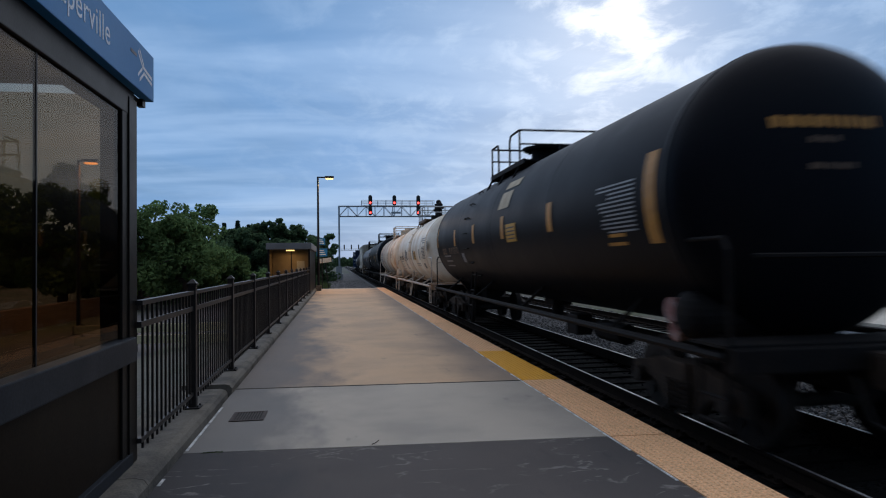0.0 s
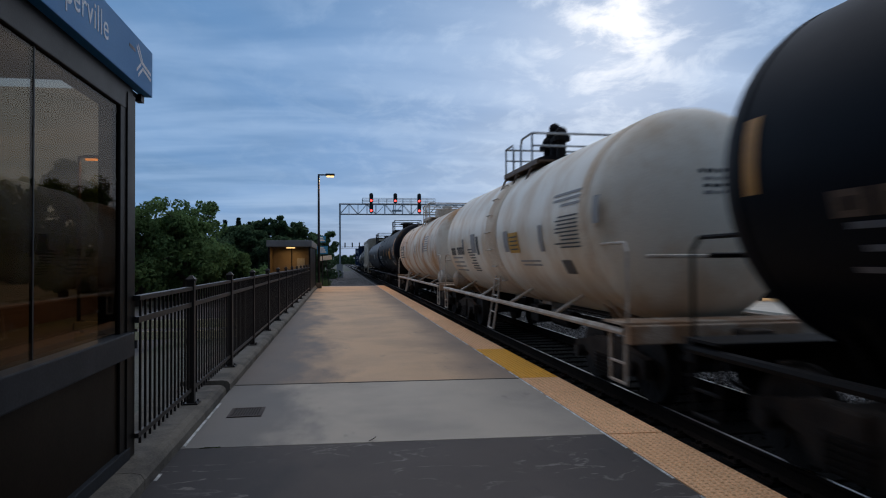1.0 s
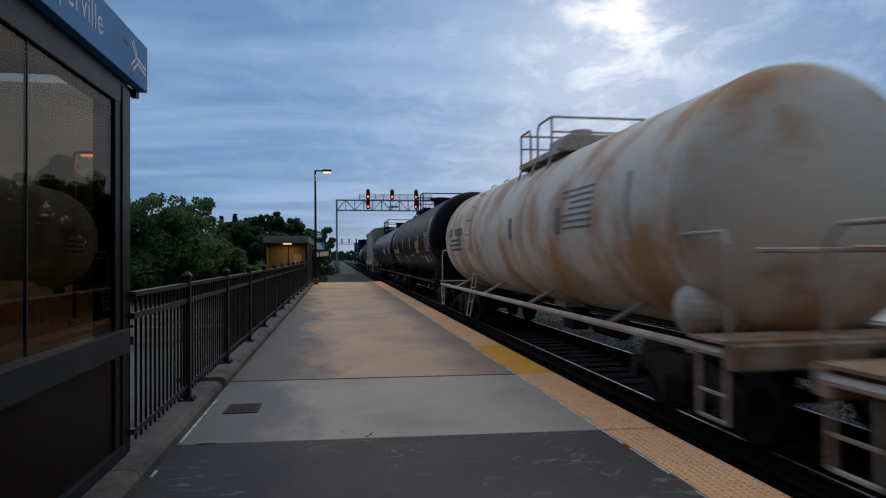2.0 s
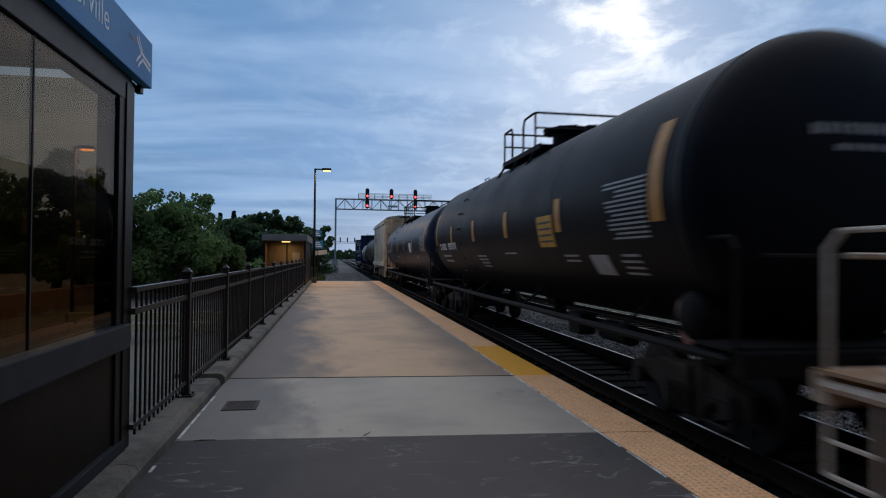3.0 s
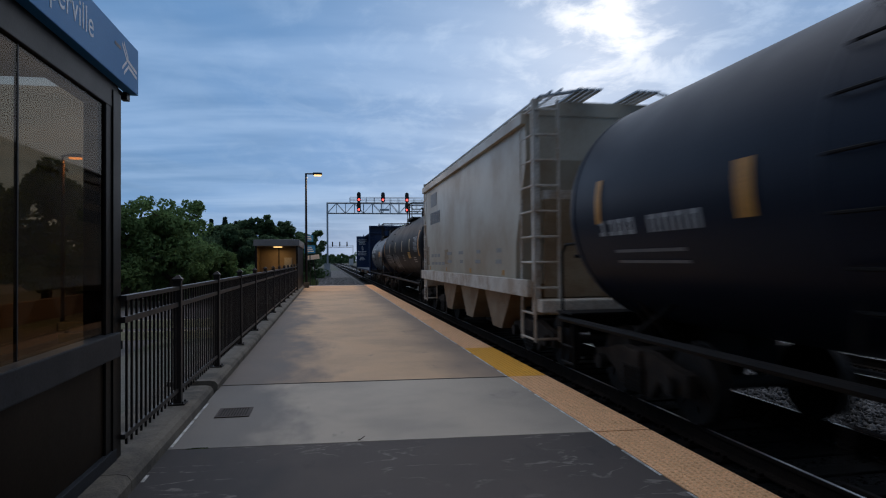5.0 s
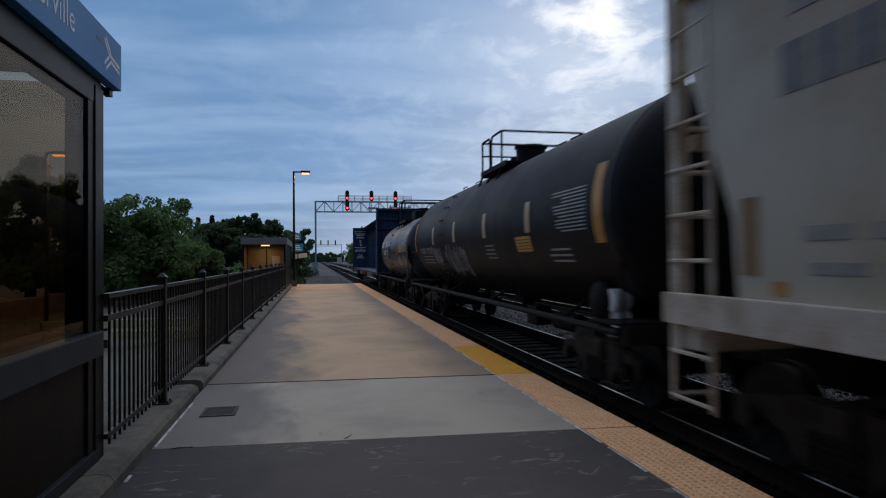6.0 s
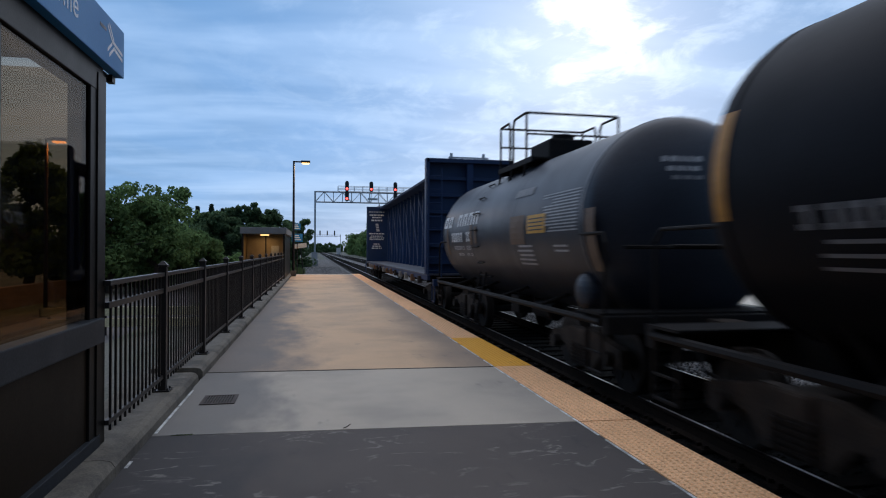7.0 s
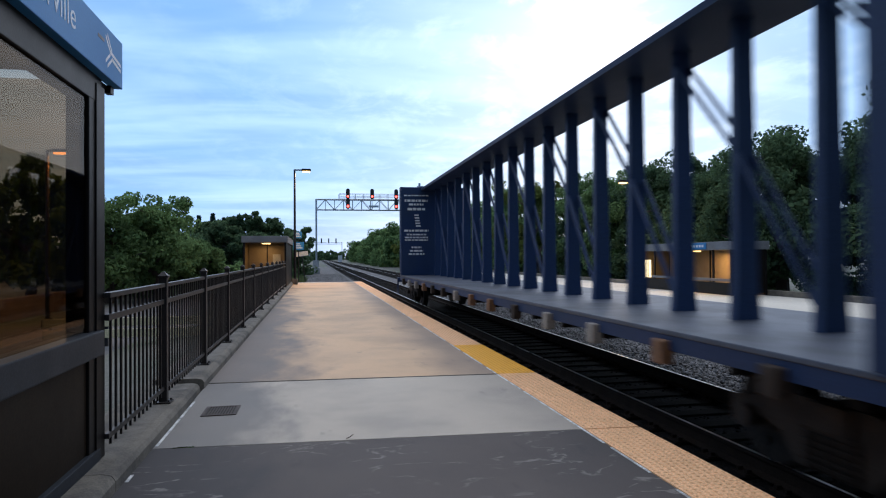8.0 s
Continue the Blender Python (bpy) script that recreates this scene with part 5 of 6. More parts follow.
        rod(bm, (0.1, d0 - 1.0, top - 0.1), (0.1, d0 - 1.0, top + 0.3), 0.13, 12)
    elif kind == "barrel":
        rod(bm, (0, d0, top - 0.15), (0, d0, top + 0.38), 0.33, 24)
        rod(bm, (0, d0, top + 0.38), (0, d0, top + 0.43), 0.37, 24)
        rod(bm, (-0.1, d0 + 0.75, top - 0.1), (-0.1, d0 + 0.75, top + 0.28), 0.14, 12)
    elif kind == "valves":
        rod(bm, (0, d0, top - 0.1), (0, d0, top + 0.16), 0.5, 24)
        for dy, hh in ((-0.5, 0.62), (-0.1, 0.78), (0.35, 0.56)):
            rod(bm, (-0.15, d0 + dy, top), (-0.15, d0 + dy, top + hh), 0.10, 10)
            rod(bm, (-0.15, d0 + dy, top + hh - 0.18), (-0.15, d0 + dy, top + hh - 0.08), 0.19, 10)
            bmesh.ops.create_icosphere(bm, subdivisions=2, radius=0.13, matrix=Matrix.Translation((-0.15, d0 + dy, top + hh)))
    else:
        box(bm, -0.45, 0.45, d0 - 0.55, d0 + 0.55, top - 0.1, top + 0.34, 0.05)
        rod(bm, (0, d0 - 0.1, top + 0.3), (0, d0 - 0.1, top + 0.48), 0.22, 16)
    part("dome", bm, M[style.get("dome_mat", "black_part")], car, "manway dome and valves")
    # side ladder of rungs welded to the shell
    ly = style.get("ladder", style["walk"][1]) - y_near
    for k in range(9):
        bm = B()
        a = radians(-42 + 14.5 * k)
        p = Vector((-(R + 0.05) * math.cos(a), 0, cz + (R + 0.05) * math.sin(a)))
        q = Vector((-(R - 0.02) * math.cos(a), 0, cz + (R - 0.02) * math.sin(a)))
        for dy in (-0.2, 0.2):
            rod(bm, (q.x, ly + dy, q.z), (p.x, ly + dy, p.z), 0.012, 5)
        rod(bm, (p.x, ly - 0.21, p.z), (p.x, ly + 0.21, p.z), 0.014, 6)
        part("rung", bm, steel_m, car)
    bm = B()
    for dy in (-0.22, 0.22):
        rod(bm, (-1.46, ly + dy, 0.36), (-R * 0.8 - 0.08, ly + dy, cz - R * 0.62), 0.022, 6)
    for k in range(4):
        f = k / 3.2
        x, z = -1.46 + (1.46 - R * 0.8 - 0.08) * f, 0.36 + (cz - R * 0.62 - 0.36) * f
        rod(bm, (x, ly - 0.22, z), (x, ly + 0.22, z), 0.016, 6)
    part("ladder", bm, steel_m, car)
    # reflective strips
    for y, a0, a1, w, key in style["strips"]:
        bm = B()
        shell_patch(bm, cz, R + 0.004, y - y_near - w / 2, y - y_near + w / 2, a0, a1, 8)
        part("reflective_strip", bm, M[key], tank)
    for i, (key, y, a, w, rows, size, gap) in enumerate(style.get("text", ())):
        lettering(car, cz, R + 0.001, M[key], y - y_near, a, w, rows, size, gap, seed=i + 2)
    for i, (key, y0, y1, a0, a1, n) in enumerate(style.get("big", ())):
        big_letters(car, cz, R + 0.001, M[key], y0 - y_near, y1 - y_near, a0, a1, n, "stencilled marks as plain bars", seed=i + 5)
    for key, name, y0, y1, a0, a1 in style.get("plates", ()):
        bm = B()
        shell_patch(bm, cz, R + 0.003, y0 - y_near, y1 - y_near, a0, a1, 5)
        pl = part(name, bm, M[key], car)
        if name == "placard":
            bm = B()
            for k in range(4):
                shell_patch(bm, cz, R + 0.006, y0 - y_near + 0.06, y1 - y_near - 0.06, a0 + (a1 - a0) * (0.15 + 0.2 * k), a0 + (a1 - a0) * (0.22 + 0.2 * k), 1)
            tagged(part("lettering", bm, M["stencil_black"], pl), "black lettering as plain bars", kind="stuff")
    for key, y, w in style.get("bands", ()):
        bm = B()
        lathe_y(bm, [(y - y_near - w / 2, R + 0.003), (y - y_near - w / 2 + 0.01, R + 0.007), (y - y_near + w / 2 - 0.01, R + 0.007), (y - y_near + w / 2, R + 0.003)], 0, cz, 64)
        part("band", bm, M[key], tank, "stained tank band", smooth=True)
    for g, (ya, yb, low, high, count) in enumerate(style.get("graffiti", ())):
        rr = random.Random(21 + g)
        for k in range(count):
            bm = B()
            y0 = ya - y_near + (yb - ya) * (k + 0.5) / count
            mid, tall, wide = (low + high) / 2 + rr.uniform(-3, 3), (high - low) * rr.uniform(0.3, 0.5), (yb - ya) / count * rr.uniform(0.5, 0.9)
            turns, ph = rr.uniform(0.7, 1.3), rr.uniform(0, 6.28)
            pts = [(y0 + wide * (math.sin(ph + turns * u * 6.28 / 24) + 0.25 * math.sin(3 * u / 4.0 + ph)), mid + tall * math.cos(ph * 1.7 + turns * 1.4 * u * 6.28 / 24)) for u in range(25)]
            shell_ribbon(bm, cz, R + 0.001 * (k + 1), pts, rr.uniform(0.05, 0.11))
            part("painted_scrawl", bm, M["spray_paint"], tank, "silver-grey spray paint scrawl")
    if style.get("cap"):
        bm = B()
        rod(bm, (-1.22, s0 + 0.55, 1.32), (-1.0, s0 + 0.55, 1.32), 0.14, 16)
        rod(bm, (-1.18, s0 + 0.55, 1.08), (-1.0, s0 + 0.55, 1.10), 0.11, 12)
        part("end_cap", bm, M[style["cap"]], car, "red and white valve cap")
    add_truck(car, 1.95)
    add_truck(car, L - 1.95)
    add_couplers(car, L)
    return car


def hopper_car(y_near, y_far):
    L = y_far - y_near
    car = new_car("hopper_car", "dusty cream covered hopper car with sloped ends and roof walk", "hopper car", y_near, y_far)
    top, eave, sill = 4.55, 4.30, 1.42
    b0, b1, e0, e1 = 0.75, L - 0.75, 1.55, L - 1.55
    hw = 1.5
    # side sheets with sloped ends
    bm = B()
    outline = [(e0 - 0.05, sill), (e1 + 0.05, sill), (e1 + 0.1, 2.15), (b1 - 0.1, 3.55), (b1 - 0.1, eave), (b0 + 0.1, eave), (b0 + 0.1, 3.55), (e0 - 0.1, 2.15)]
    prism(bm, outline, "x", -hw, hw)
    part("body", bm, M["hopper"], car)
    bm = B()
    prism(bm, [(-hw - 0.03, eave + 0.002), (hw + 0.03, eave + 0.002), (hw * 0.55, top), (-hw * 0.55, top)], "y", b0 + 0.08, b1 - 0.08)
    part("roof", bm, M["hopper"], car)
    for sx in (-1, 1):
        bm = B()
        box(bm, min(sx * (hw + 0.002), sx * (hw + 0.09)), max(sx * (hw + 0.002), sx * (hw + 0.09)), b0 + 0.06, b1 - 0.06, eave - 0.16, eave + 0.02, 0.01)
        part("top_chord", bm, M["hopper"], car)
        bm = B()
        box(bm, min(sx * (hw + 0.002), sx * (hw + 0.10)), max(sx * (hw + 0.002), sx * (hw + 0.10)), b0 - 0.2, b1 + 0.2, sill - 0.18, sill + 0.10, 0.01)
        part("side_sill", bm, M["white_part"], car)
    for i in range(3):
        a = e0 + 0.9 + (e1 - e0 - 1.8) * i / 3
        b = e0 + 0.9 + (e1 - e0 - 1.8) * (i + 1) / 3
        m = (a + b) / 2
        bm = B()
        prism(bm, [(a + 0.05, sill - 0.004), (b - 0.05, sill - 0.004), (m + 0.35, 0.42), (m - 0.35, 0.42)], "x", -hw * 0.82, hw * 0.82)
        bay = part("hopper_bay", bm, M["hopper_rust"], car, "rust-brown hopper bay")
        bm = B()
        box(bm, -0.7, 0.7, m - 0.4, m + 0.4, 0.28, 0.42, 0.02)
        part("outlet_gate", bm, M["truck"], bay)
    # roof walk with guard grating
    bm = B()
    for sx in (-1, 1):
        for k in range(4):
            x = sx * (0.35 + 0.11 * k)
            box(bm, x - 0.04, x + 0.04, b0 - 0.35, b1 + 0.35, top + 0.10, top + 0.13)
        x = sx * hw * 0.92
        for k in range(12):
            y = b0 - 0.3 + (b1 - b0 + 0.6) * k / 11
            rod(bm, (sx * 0.7, y, top + 0.1), (x, y, eave + 0.22), 0.025, 6)
        for z, xx in ((eave + 0.22, x), (eave + 0.30, x - sx * 0.18), (eave + 0.34, x - sx * 0.36)):
            rod(bm, (xx, b0 - 0.35, z), (xx, b1 + 0.35, z), 0.022, 6)
    for k in range(60):
        y = b0 - 0.3 + (b1 - b0 + 0.6) * k / 59
        rod(bm, (-hw * 0.92, y, eave + 0.22), (-0.75, y, top + 0.1), 0.012, 5)
    part("roof_walk", bm, M["galv"], car, "grated roof walk")
    bm = B()
    for k in range(4):
        y = b0 + 1.4 + (b1 - b0 - 2.8) * k / 3
        box(bm, -0.32, 0.32, y - 0.6, y + 0.6, top, top + 0.18, 0.04)
    part("roof_hatches", bm, M["black_part"], car)
    # ends: posts, ladders, slope sheets
    for ye, d in ((0.6, 1), (L - 0.6, -1)):
        for sx in (-1, 1):
            bm = B()
            box(bm, sx * 1.42 - 0.06, sx * 1.42 + 0.06, ye - 0.05, ye + 0.05, 0.95, eave + 0.2, 0.01)
            part("end_post", bm, M["white_part"], car)
            bm = B()
            for dx in (0.0, -0.42):
                rod(bm, (sx * 1.47 + sx * dx, ye - 0.08 * d, 0.5), (sx * 1.47 + sx * dx, ye - 0.08 * d, eave + 0.2), 0.025, 6)
            for k in range(10):
                z = 0.55 + 0.42 * k
                rod(bm, (sx * 1.47, ye - 0.08 * d, z), (sx * 1.05, ye - 0.08 * d, z), 0.02, 6)
                rod(bm, (sx * 1.49, ye - 0.08 * d, z), (sx * 1.49, ye + 0.55 * d, z), 0.02, 6)
            rod(bm, (sx * 1.49, ye + 0.55 * d, 0.5), (sx * 1.49, ye + 0.55 * d, eave), 0.025, 6)
            part("end_ladder", bm, M["white_part"], car)
        bm = B()
        box(bm, -1.45, 1.45, ye - 0.35, ye + 0.1, 1.0, 1.2, 0.02)
        part("end_platform", bm, M["white_part"], car)
        bm = B()
        box(bm, -0.25, 0.25, min(ye - 0.4 * d, ye + 3.0 * d), max(ye - 0.4 * d, ye + 3.0 * d), 0.65, 0.998, 0.02)
        part("draft_sill", bm, M["black_part"], car)
        bm = B()
        box(bm, -1.3, 1.3, ye - 0.05, ye + 0.05, 2.85, 3.0, 0.01)
        part("cross_rail", bm, M["white_part"], car)
        bm = B()
        box(bm, -1.1, 1.1, ye + 0.5 * d - 0.02, ye + 0.5 * d + 0.02, 1.2, 2.9)
        part("end_bulkhead", bm, M["hopper_rust"], car)
    # marks on the platform side
    rr = random.Random(4)
    x = -hw - 0.004

    def bars(name, spans, key, label=""):
        for y0, y1, z0, z1 in spans:
            b = B()
            box(b, x - 0.003, x, y0, y1, z0, z1)
            part(name, b, M[key], car, label)
    bars("lettering", [(L - 3.75 + 0.3 * k, L - 3.75 + 0.3 * k + 0.24, 3.0, 3.36) for k in range(6)], "stencil_dim", "dark lettering as plain bars")
    bars("notice_plate", [(L - 3.2, L - 2.1, 3.55, 3.95)], "stencil_grey", "grey notice plate")
    bars("lettering", [(L - 2.6 - 0.55 * k, L - 2.2 - 0.55 * k, 1.95, 2.05) for k in range(3)] + [(L - 2.7 - 0.6 * k, L - 2.25 - 0.6 * k, 1.72, 1.80) for k in range(4)], "stencil_grey", "grey lettering as plain bars")
    bars("lettering", [(y, y + rr.uniform(0.3, 0.8), z, z + 0.08) for y in (2.4, 4.1, 5.9, 7.3) for z in (1.78, 2.0)], "stencil_grey", "grey lettering as plain bars")
    bars("rust_patch", [(L - 1.75, L - 1.55, 1.7, 2.3), (L - 5.0, L - 4.5, 1.75, 2.15)], "hopper_rust", "orange-brown rust patch")
    for y in (2.2, 5.0, 8.0, 10.8):
        bm = B()
        box(bm, x - 0.006, x - 0.0035, y, y + 0.14, 1.56, 1.66)
        part("reflective_strip", bm, M["reflect_yellow"], car)
    add_truck(car, 1.95)
    add_truck(car, L - 1.95)
    add_couplers(car, L)


def centerbeam_car(y_near, y_far, bulk_near, bulk_far):
    L = y_far - y_near
    car = new_car("centerbeam_flat_car", "empty dark blue centerbeam lumber car with tall bulkheads", "flat car", y_near, y_far)
    b0, b1 = bulk_near - y_near, bulk_far - y_near
    deck, top, hw = 1.12, 4.70, 1.40
    bm = B()
    box(bm, -hw, hw, b0 - 0.35, b1 + 0.35, deck - 0.05, deck, 0.01)
    part("deck", bm, M["deck"], car, "worn grey steel deck")
    for sx in (-1, 1):
        bm = B()
        x = sx * (hw - 0.06)
        prism(bm, [(b0 - 0.35, deck - 0.051), (b1 + 0.35, deck - 0.051), (b1 + 0.35, deck - 0.20), (b0 - 0.35, deck - 0.20)], "x", x - 0.05, x + 0.05)
        part("side_sill", bm, M["beam_blue"], car)
        for k in range(14):
            y = b0 + 0.9 + (b1 - b0 - 1.8) * k / 13
            bm = B()
            box(bm, min(x, x + sx * 0.14), max(x, x + sx * 0.14), y - 0.10, y + 0.10, deck - 0.34, deck - 0.10, 0.02)
            part("strap_winch", bm, M[("truck", "winch_pale", "winch_rust")[(k * 2 + k // 3) % 3]], car)
    bm = B()
    box(bm, -0.3, 0.3, 0.45, L - 0.45, 0.62, deck - 0.055, 0.02)
    for k in range(18):
        y = b0 + 0.3 + (b1 - b0 - 0.6) * k / 17
        box(bm, -hw + 0.12, hw - 0.12, y - 0.06, y + 0.06, deck - 0.3, deck - 0.052)
    part("underframe", bm, M["black_part"], car)
    # bulkheads: ribbed plate with a deep rim
    for y, d in ((b0, 1), (b1, -1)):
        bm = B()
        box(bm, -hw, hw, min(y, y + 0.10 * d), max(y, y + 0.10 * d), deck, top, 0.01)
        bulk = part("bulkhead", bm, M["beam_blue"], car, "tall dark blue bulkhead")
        bm = B()
        for x in (-hw, hw):
            box(bm, x - 0.09 if x > 0 else x - 0.02, x + 0.02 if x > 0 else x + 0.09, min(y - 0.30 * d, y), max(y - 0.30 * d, y), deck - 0.02, top + 0.03, 0.01)
        box(bm, -hw, hw, min(y - 0.30 * d, y), max(y - 0.30 * d, y), top - 0.10, top + 0.03, 0.01)
        box(bm, -0.1, 0.1, min(y - 0.24 * d, y), max(y - 0.24 * d, y), deck, top - 0.10, 0.01)
        part("rim", bm, M["beam_blue"], bulk)
        for k in range(6):
            z = deck + 0.35 + 0.53 * k
            bm = B()
            box(bm, -hw + 0.09, hw - 0.09, min(y - 0.13 * d, y - 0.002 * d), max(y - 0.13 * d, y - 0.002 * d), z - 0.05, z + 0.05, 0.01)
            part("rib", bm, M["beam_blue"], bulk)
        bm = B()
        for x in (-0.6, 0.45):
            box(bm, x - 0.04, x + 0.04, min(y - 0.2 * d, y - 0.1 * d), max(y - 0.2 * d, y - 0.1 * d), top + 0.03, top + 0.22, 0.01)
        box(bm, -0.7, 0.6, min(y - 0.22 * d, y - 0.19 * d), max(y - 0.22 * d, y - 0.19 * d), top + 0.05, top + 0.1)
        part("top_bracket", bm, M["galv"], bulk)
        # ladder on the platform side of the end
        bm = B()
        ye = y - 0.42 * d
        for k in range(8):
            z = deck + 0.1 + 0.42 * k
            rod(bm, (-1.38, ye, z), (-0.95, ye, z), 0.018, 6)
        for x in (-1.38, -0.95):
            rod(bm, (x, ye, deck - 0.1), (x, ye, top - 0.3), 0.022, 6)
        part("ladder", bm, M["beam_blue"], bulk)
    # the writing on the inner side of the far bulkhead and on the near one
    bm = B()
    rr = random.Random(9)
    for z, w, h in ((4.35, 1.0, 0.05), (4.12, 0.95, 0.09), (3.97, 0.6, 0.08), (3.77, 0.72, 0.10), (2.90, 1.0, 0.08), (2.75, 0.8, 0.06), (2.63, 0.95, 0.06), (2.53, 0.95, 0.05), (2.22, 0.4, 0.07), (2.08, 0.55, 0.07), (1.95, 0.65, 0.07)):
        x = -0.78 - w / 2
        while x < -0.78 + w / 2:
            s = rr.uniform(0.06, 0.2)
            box(bm, x, min(x + s, -0.78 + w / 2), b1 - 0.106, b1 - 0.101, z, z + h)
            x += s + 0.035
    for k in range(5):
        box(bm, -0.86 + 0.015 * k, -0.68 + 0.02 * k, b1 - 0.106, b1 - 0.101, 3.10 + 0.11 * (4 - k), 3.16 + 0.11 * (4 - k))
    tagged(part("lettering", bm, M["stencil"], car), "white lettering as plain bars", kind="stuff")
    bm = B()
    for z, x0, w, h in ((3.72, 0.25, 0.7, 0.14), (2.95, 0.25, 0.75, 0.08), (2.82, 0.25, 0.7, 0.08), (2.68, 0.25, 0.75, 0.08), (2.2, 0.28, 0.4, 0.1), (1.7, 0.28, 0.4, 0.08)):
        box(bm, x0, x0 + w, b0 - 0.012, b0 - 0.003, z, z + h)
    tagged(part("lettering", bm, M["stencil_dim"], car), "grey lettering as plain bars", kind="stuff")
    # centre beam: top chord, posts and diagonals
    bm = B()
    prism(bm, [(-0.60, top - 0.04), (-0.58, top - 0.12), (0.58, top - 0.12), (0.60, top - 0.04), (0.5, top), (-0.5, top)], "y", b0 + 0.101, b1 - 0.101)
    part("top_chord", bm, M["beam_blue"], car)
    n = 18
    ys = [b0 + 0.64 + 1.225 * i for i in range(n)]
    for i, y in enumerate(ys):
        bm = B()
        vs = []
        for z, w, dd in ((deck, 0.16, 0.13), (deck + 0.45, 0.13, 0.12), (top - 0.121, 0.105, 0.10)):
            vs.append([bm.verts.new((sx * w, y + sy * dd * 0.5, z)) for sx, sy in ((-1, -1), (1, -1), (1, 1), (-1, 1))])
        for a, b in zip(vs, vs[1:]):
            for k in range(4):
                bm.faces.new((a[k], a[(k + 1) % 4], b[(k + 1) % 4], b[k]))
        bm.faces.new(vs[0][::-1])
        bm.faces.new(vs[-1])
        part("post", bm, M["beam_blue"], car)
    full = [b0 + 0.1, *ys, b1 - 0.1]
    for i in range(1, n, 2):
        for a, b in ((full[i], full[i + 1]),):
            bm = B()
            mid = (deck + top) / 2 + 0.15
            for sx in (-0.10, 0.10):
                rod(bm, (sx, b, top - 0.3), (sx, a, mid), 0.032, 6)
                rod(bm, (sx, a, mid), (sx, a - (b - a), deck + 0.15), 0.032, 6)
            part("diagonal", bm, M["beam_blue"], car)
    for sx in (-1, 1):
        for y in (0.5, L - 0.5):
            bm = B()
            pipe(bm, [(sx * 1.38, y - 0.2, 0.8), (sx * 1.38, y - 0.2, 0.35), (sx * 1.38, y + 0.2, 0.35), (sx * 1.38, y + 0.2, 0.8)], 0.02, 6)
            part("sill_step", bm, M["beam_blue"], car)
    for y in (0.4, L - 0.55):
        bm = B()
        box(bm, -1.4, 1.4, y, y + 0.15, 0.8, 1.0, 0.01)
        part("end_sill", bm, M["beam_blue"], car)
    add_truck(car, 2.6)
    add_truck(car, L - 2.6)
    add_couplers(car, L)


def strips(near, far, inner, key="reflect_yellow", a=(-12, 6), near_a=(-18, 18), far_a=(-12, 18)):
    out = [(near, *near_a, 0.25, "reflect_yellow"), (far, *far_a, 0.16, "reflect_yellow")]
    return out + [(y, *a, 0.23, key) for y in inner]


tank_car("big black tank car with pale reflective strips and data stencils", 4.6, 22.3, 5.9, 21.0, 1.55, 2.585, "tank_black", "black_part", {
    "strips": strips(6.24, 20.75, (9.49, 12.40, 15.20, 17.70), a=(-9, 8), near_a=(-20, 17), far_a=(-8, 15)),
    "walk": (13.14, 15.6),
    "rail_z": 4.74,
    "dome": 14.15,
    "ladder": 16.11,
    "plates": [("placard", "placard", 11.42, 12.10, -12, 1), ("reflect_pale", "tan_plate", 12.05, 12.85, 14, 28), ("reflect_pale", "tan_plate", 11.85, 12.85, 31, 38), ("stencil_dim", "grey_plate", 16.66, 17.0, -27, -17)],
    "text": [("stencil_mid", 6.60, 7, 1.05, 12, 0.8, 1.9), ("reflect_yellow", 6.93, -16, 0.6, 2, 1.6, 4), ("stencil_dim", 18.75, -20, 1.5, 3, 1.8, 6)],
    "big": [("patch_brown", 17.42, 20.04, -17, -10, 7)],
    "head_text": [(3.13, -0.75, 0.35, 0.11, "reflect_yellow"), (2.72, -0.42, 0.05, 0.06, "patch_brown"), (2.98, -0.4, -0.05, 0.06, "patch_brown")],
    "cap": "brake_disc"})
tank_car("dirty white tank car stained brown with black valves on top", 22.75, 36.74, 24.17, 35.32, 1.5, 2.45, "tank_white", "white_part", {
    "strips": [(26.28, -17, 0, 0.22, "stencil_grey"), (23.95, -4, 10, 0.22, "stencil_grey"), (28.50, -16, 0, 0.32, "stencil_grey"), (31.20, -17, 0, 0.20, "stencil_black"), (32.95, -9, 0, 0.20, "stencil_grey")],
    "walk": (28.47, 30.5),
    "rail_z": 4.46,
    "dome": 29.4,
    "dome_kind": "valves",
    "ladder": 29.95,
    "top": "patch_brown",
    "railing": "galv",
    "plates": [("placard", "placard", 27.62, 28.28, -17, -2), ("stencil_black", "dark_plate", 25.15, 25.55, -32, -23), ("stencil_grey", "grey_plate", 31.42, 31.92, -15, 3)],
    "text": [("stencil_grey", 24.55, 15, 1.15, 3, 1.6, 3.4), ("stencil_black", 24.60, 2, 1.1, 9, 0.9, 2.2), ("stencil_grey", 26.6, -24, 1.6, 2, 1.2, 3), ("stencil_grey", 33.35, -20, 1.6, 4, 1.6, 5), ("stencil_black", 31.68, -12, 0.8, 9, 1.2, 2.8)],
    "big": [("stencil_black", 32.94, 34.92, -16, -8, 8)],
    "bands": [("rust_band", 29.75, 1.0), ("rust_band", 24.4, 0.35)],
    "cyl": "rusty_part",
    "cyl_near": 0,
    "saddle": "rusty_part",
    "head_text": [(2.98, -0.25, 0.25, 0.05, "stencil_black"), (2.88, -0.2, 0.2, 0.04, "stencil_grey"), (2.79, -0.2, 0.15, 0.04, "stencil_black"), (2.70, -0.2, 0.1, 0.04, "stencil_grey")]})
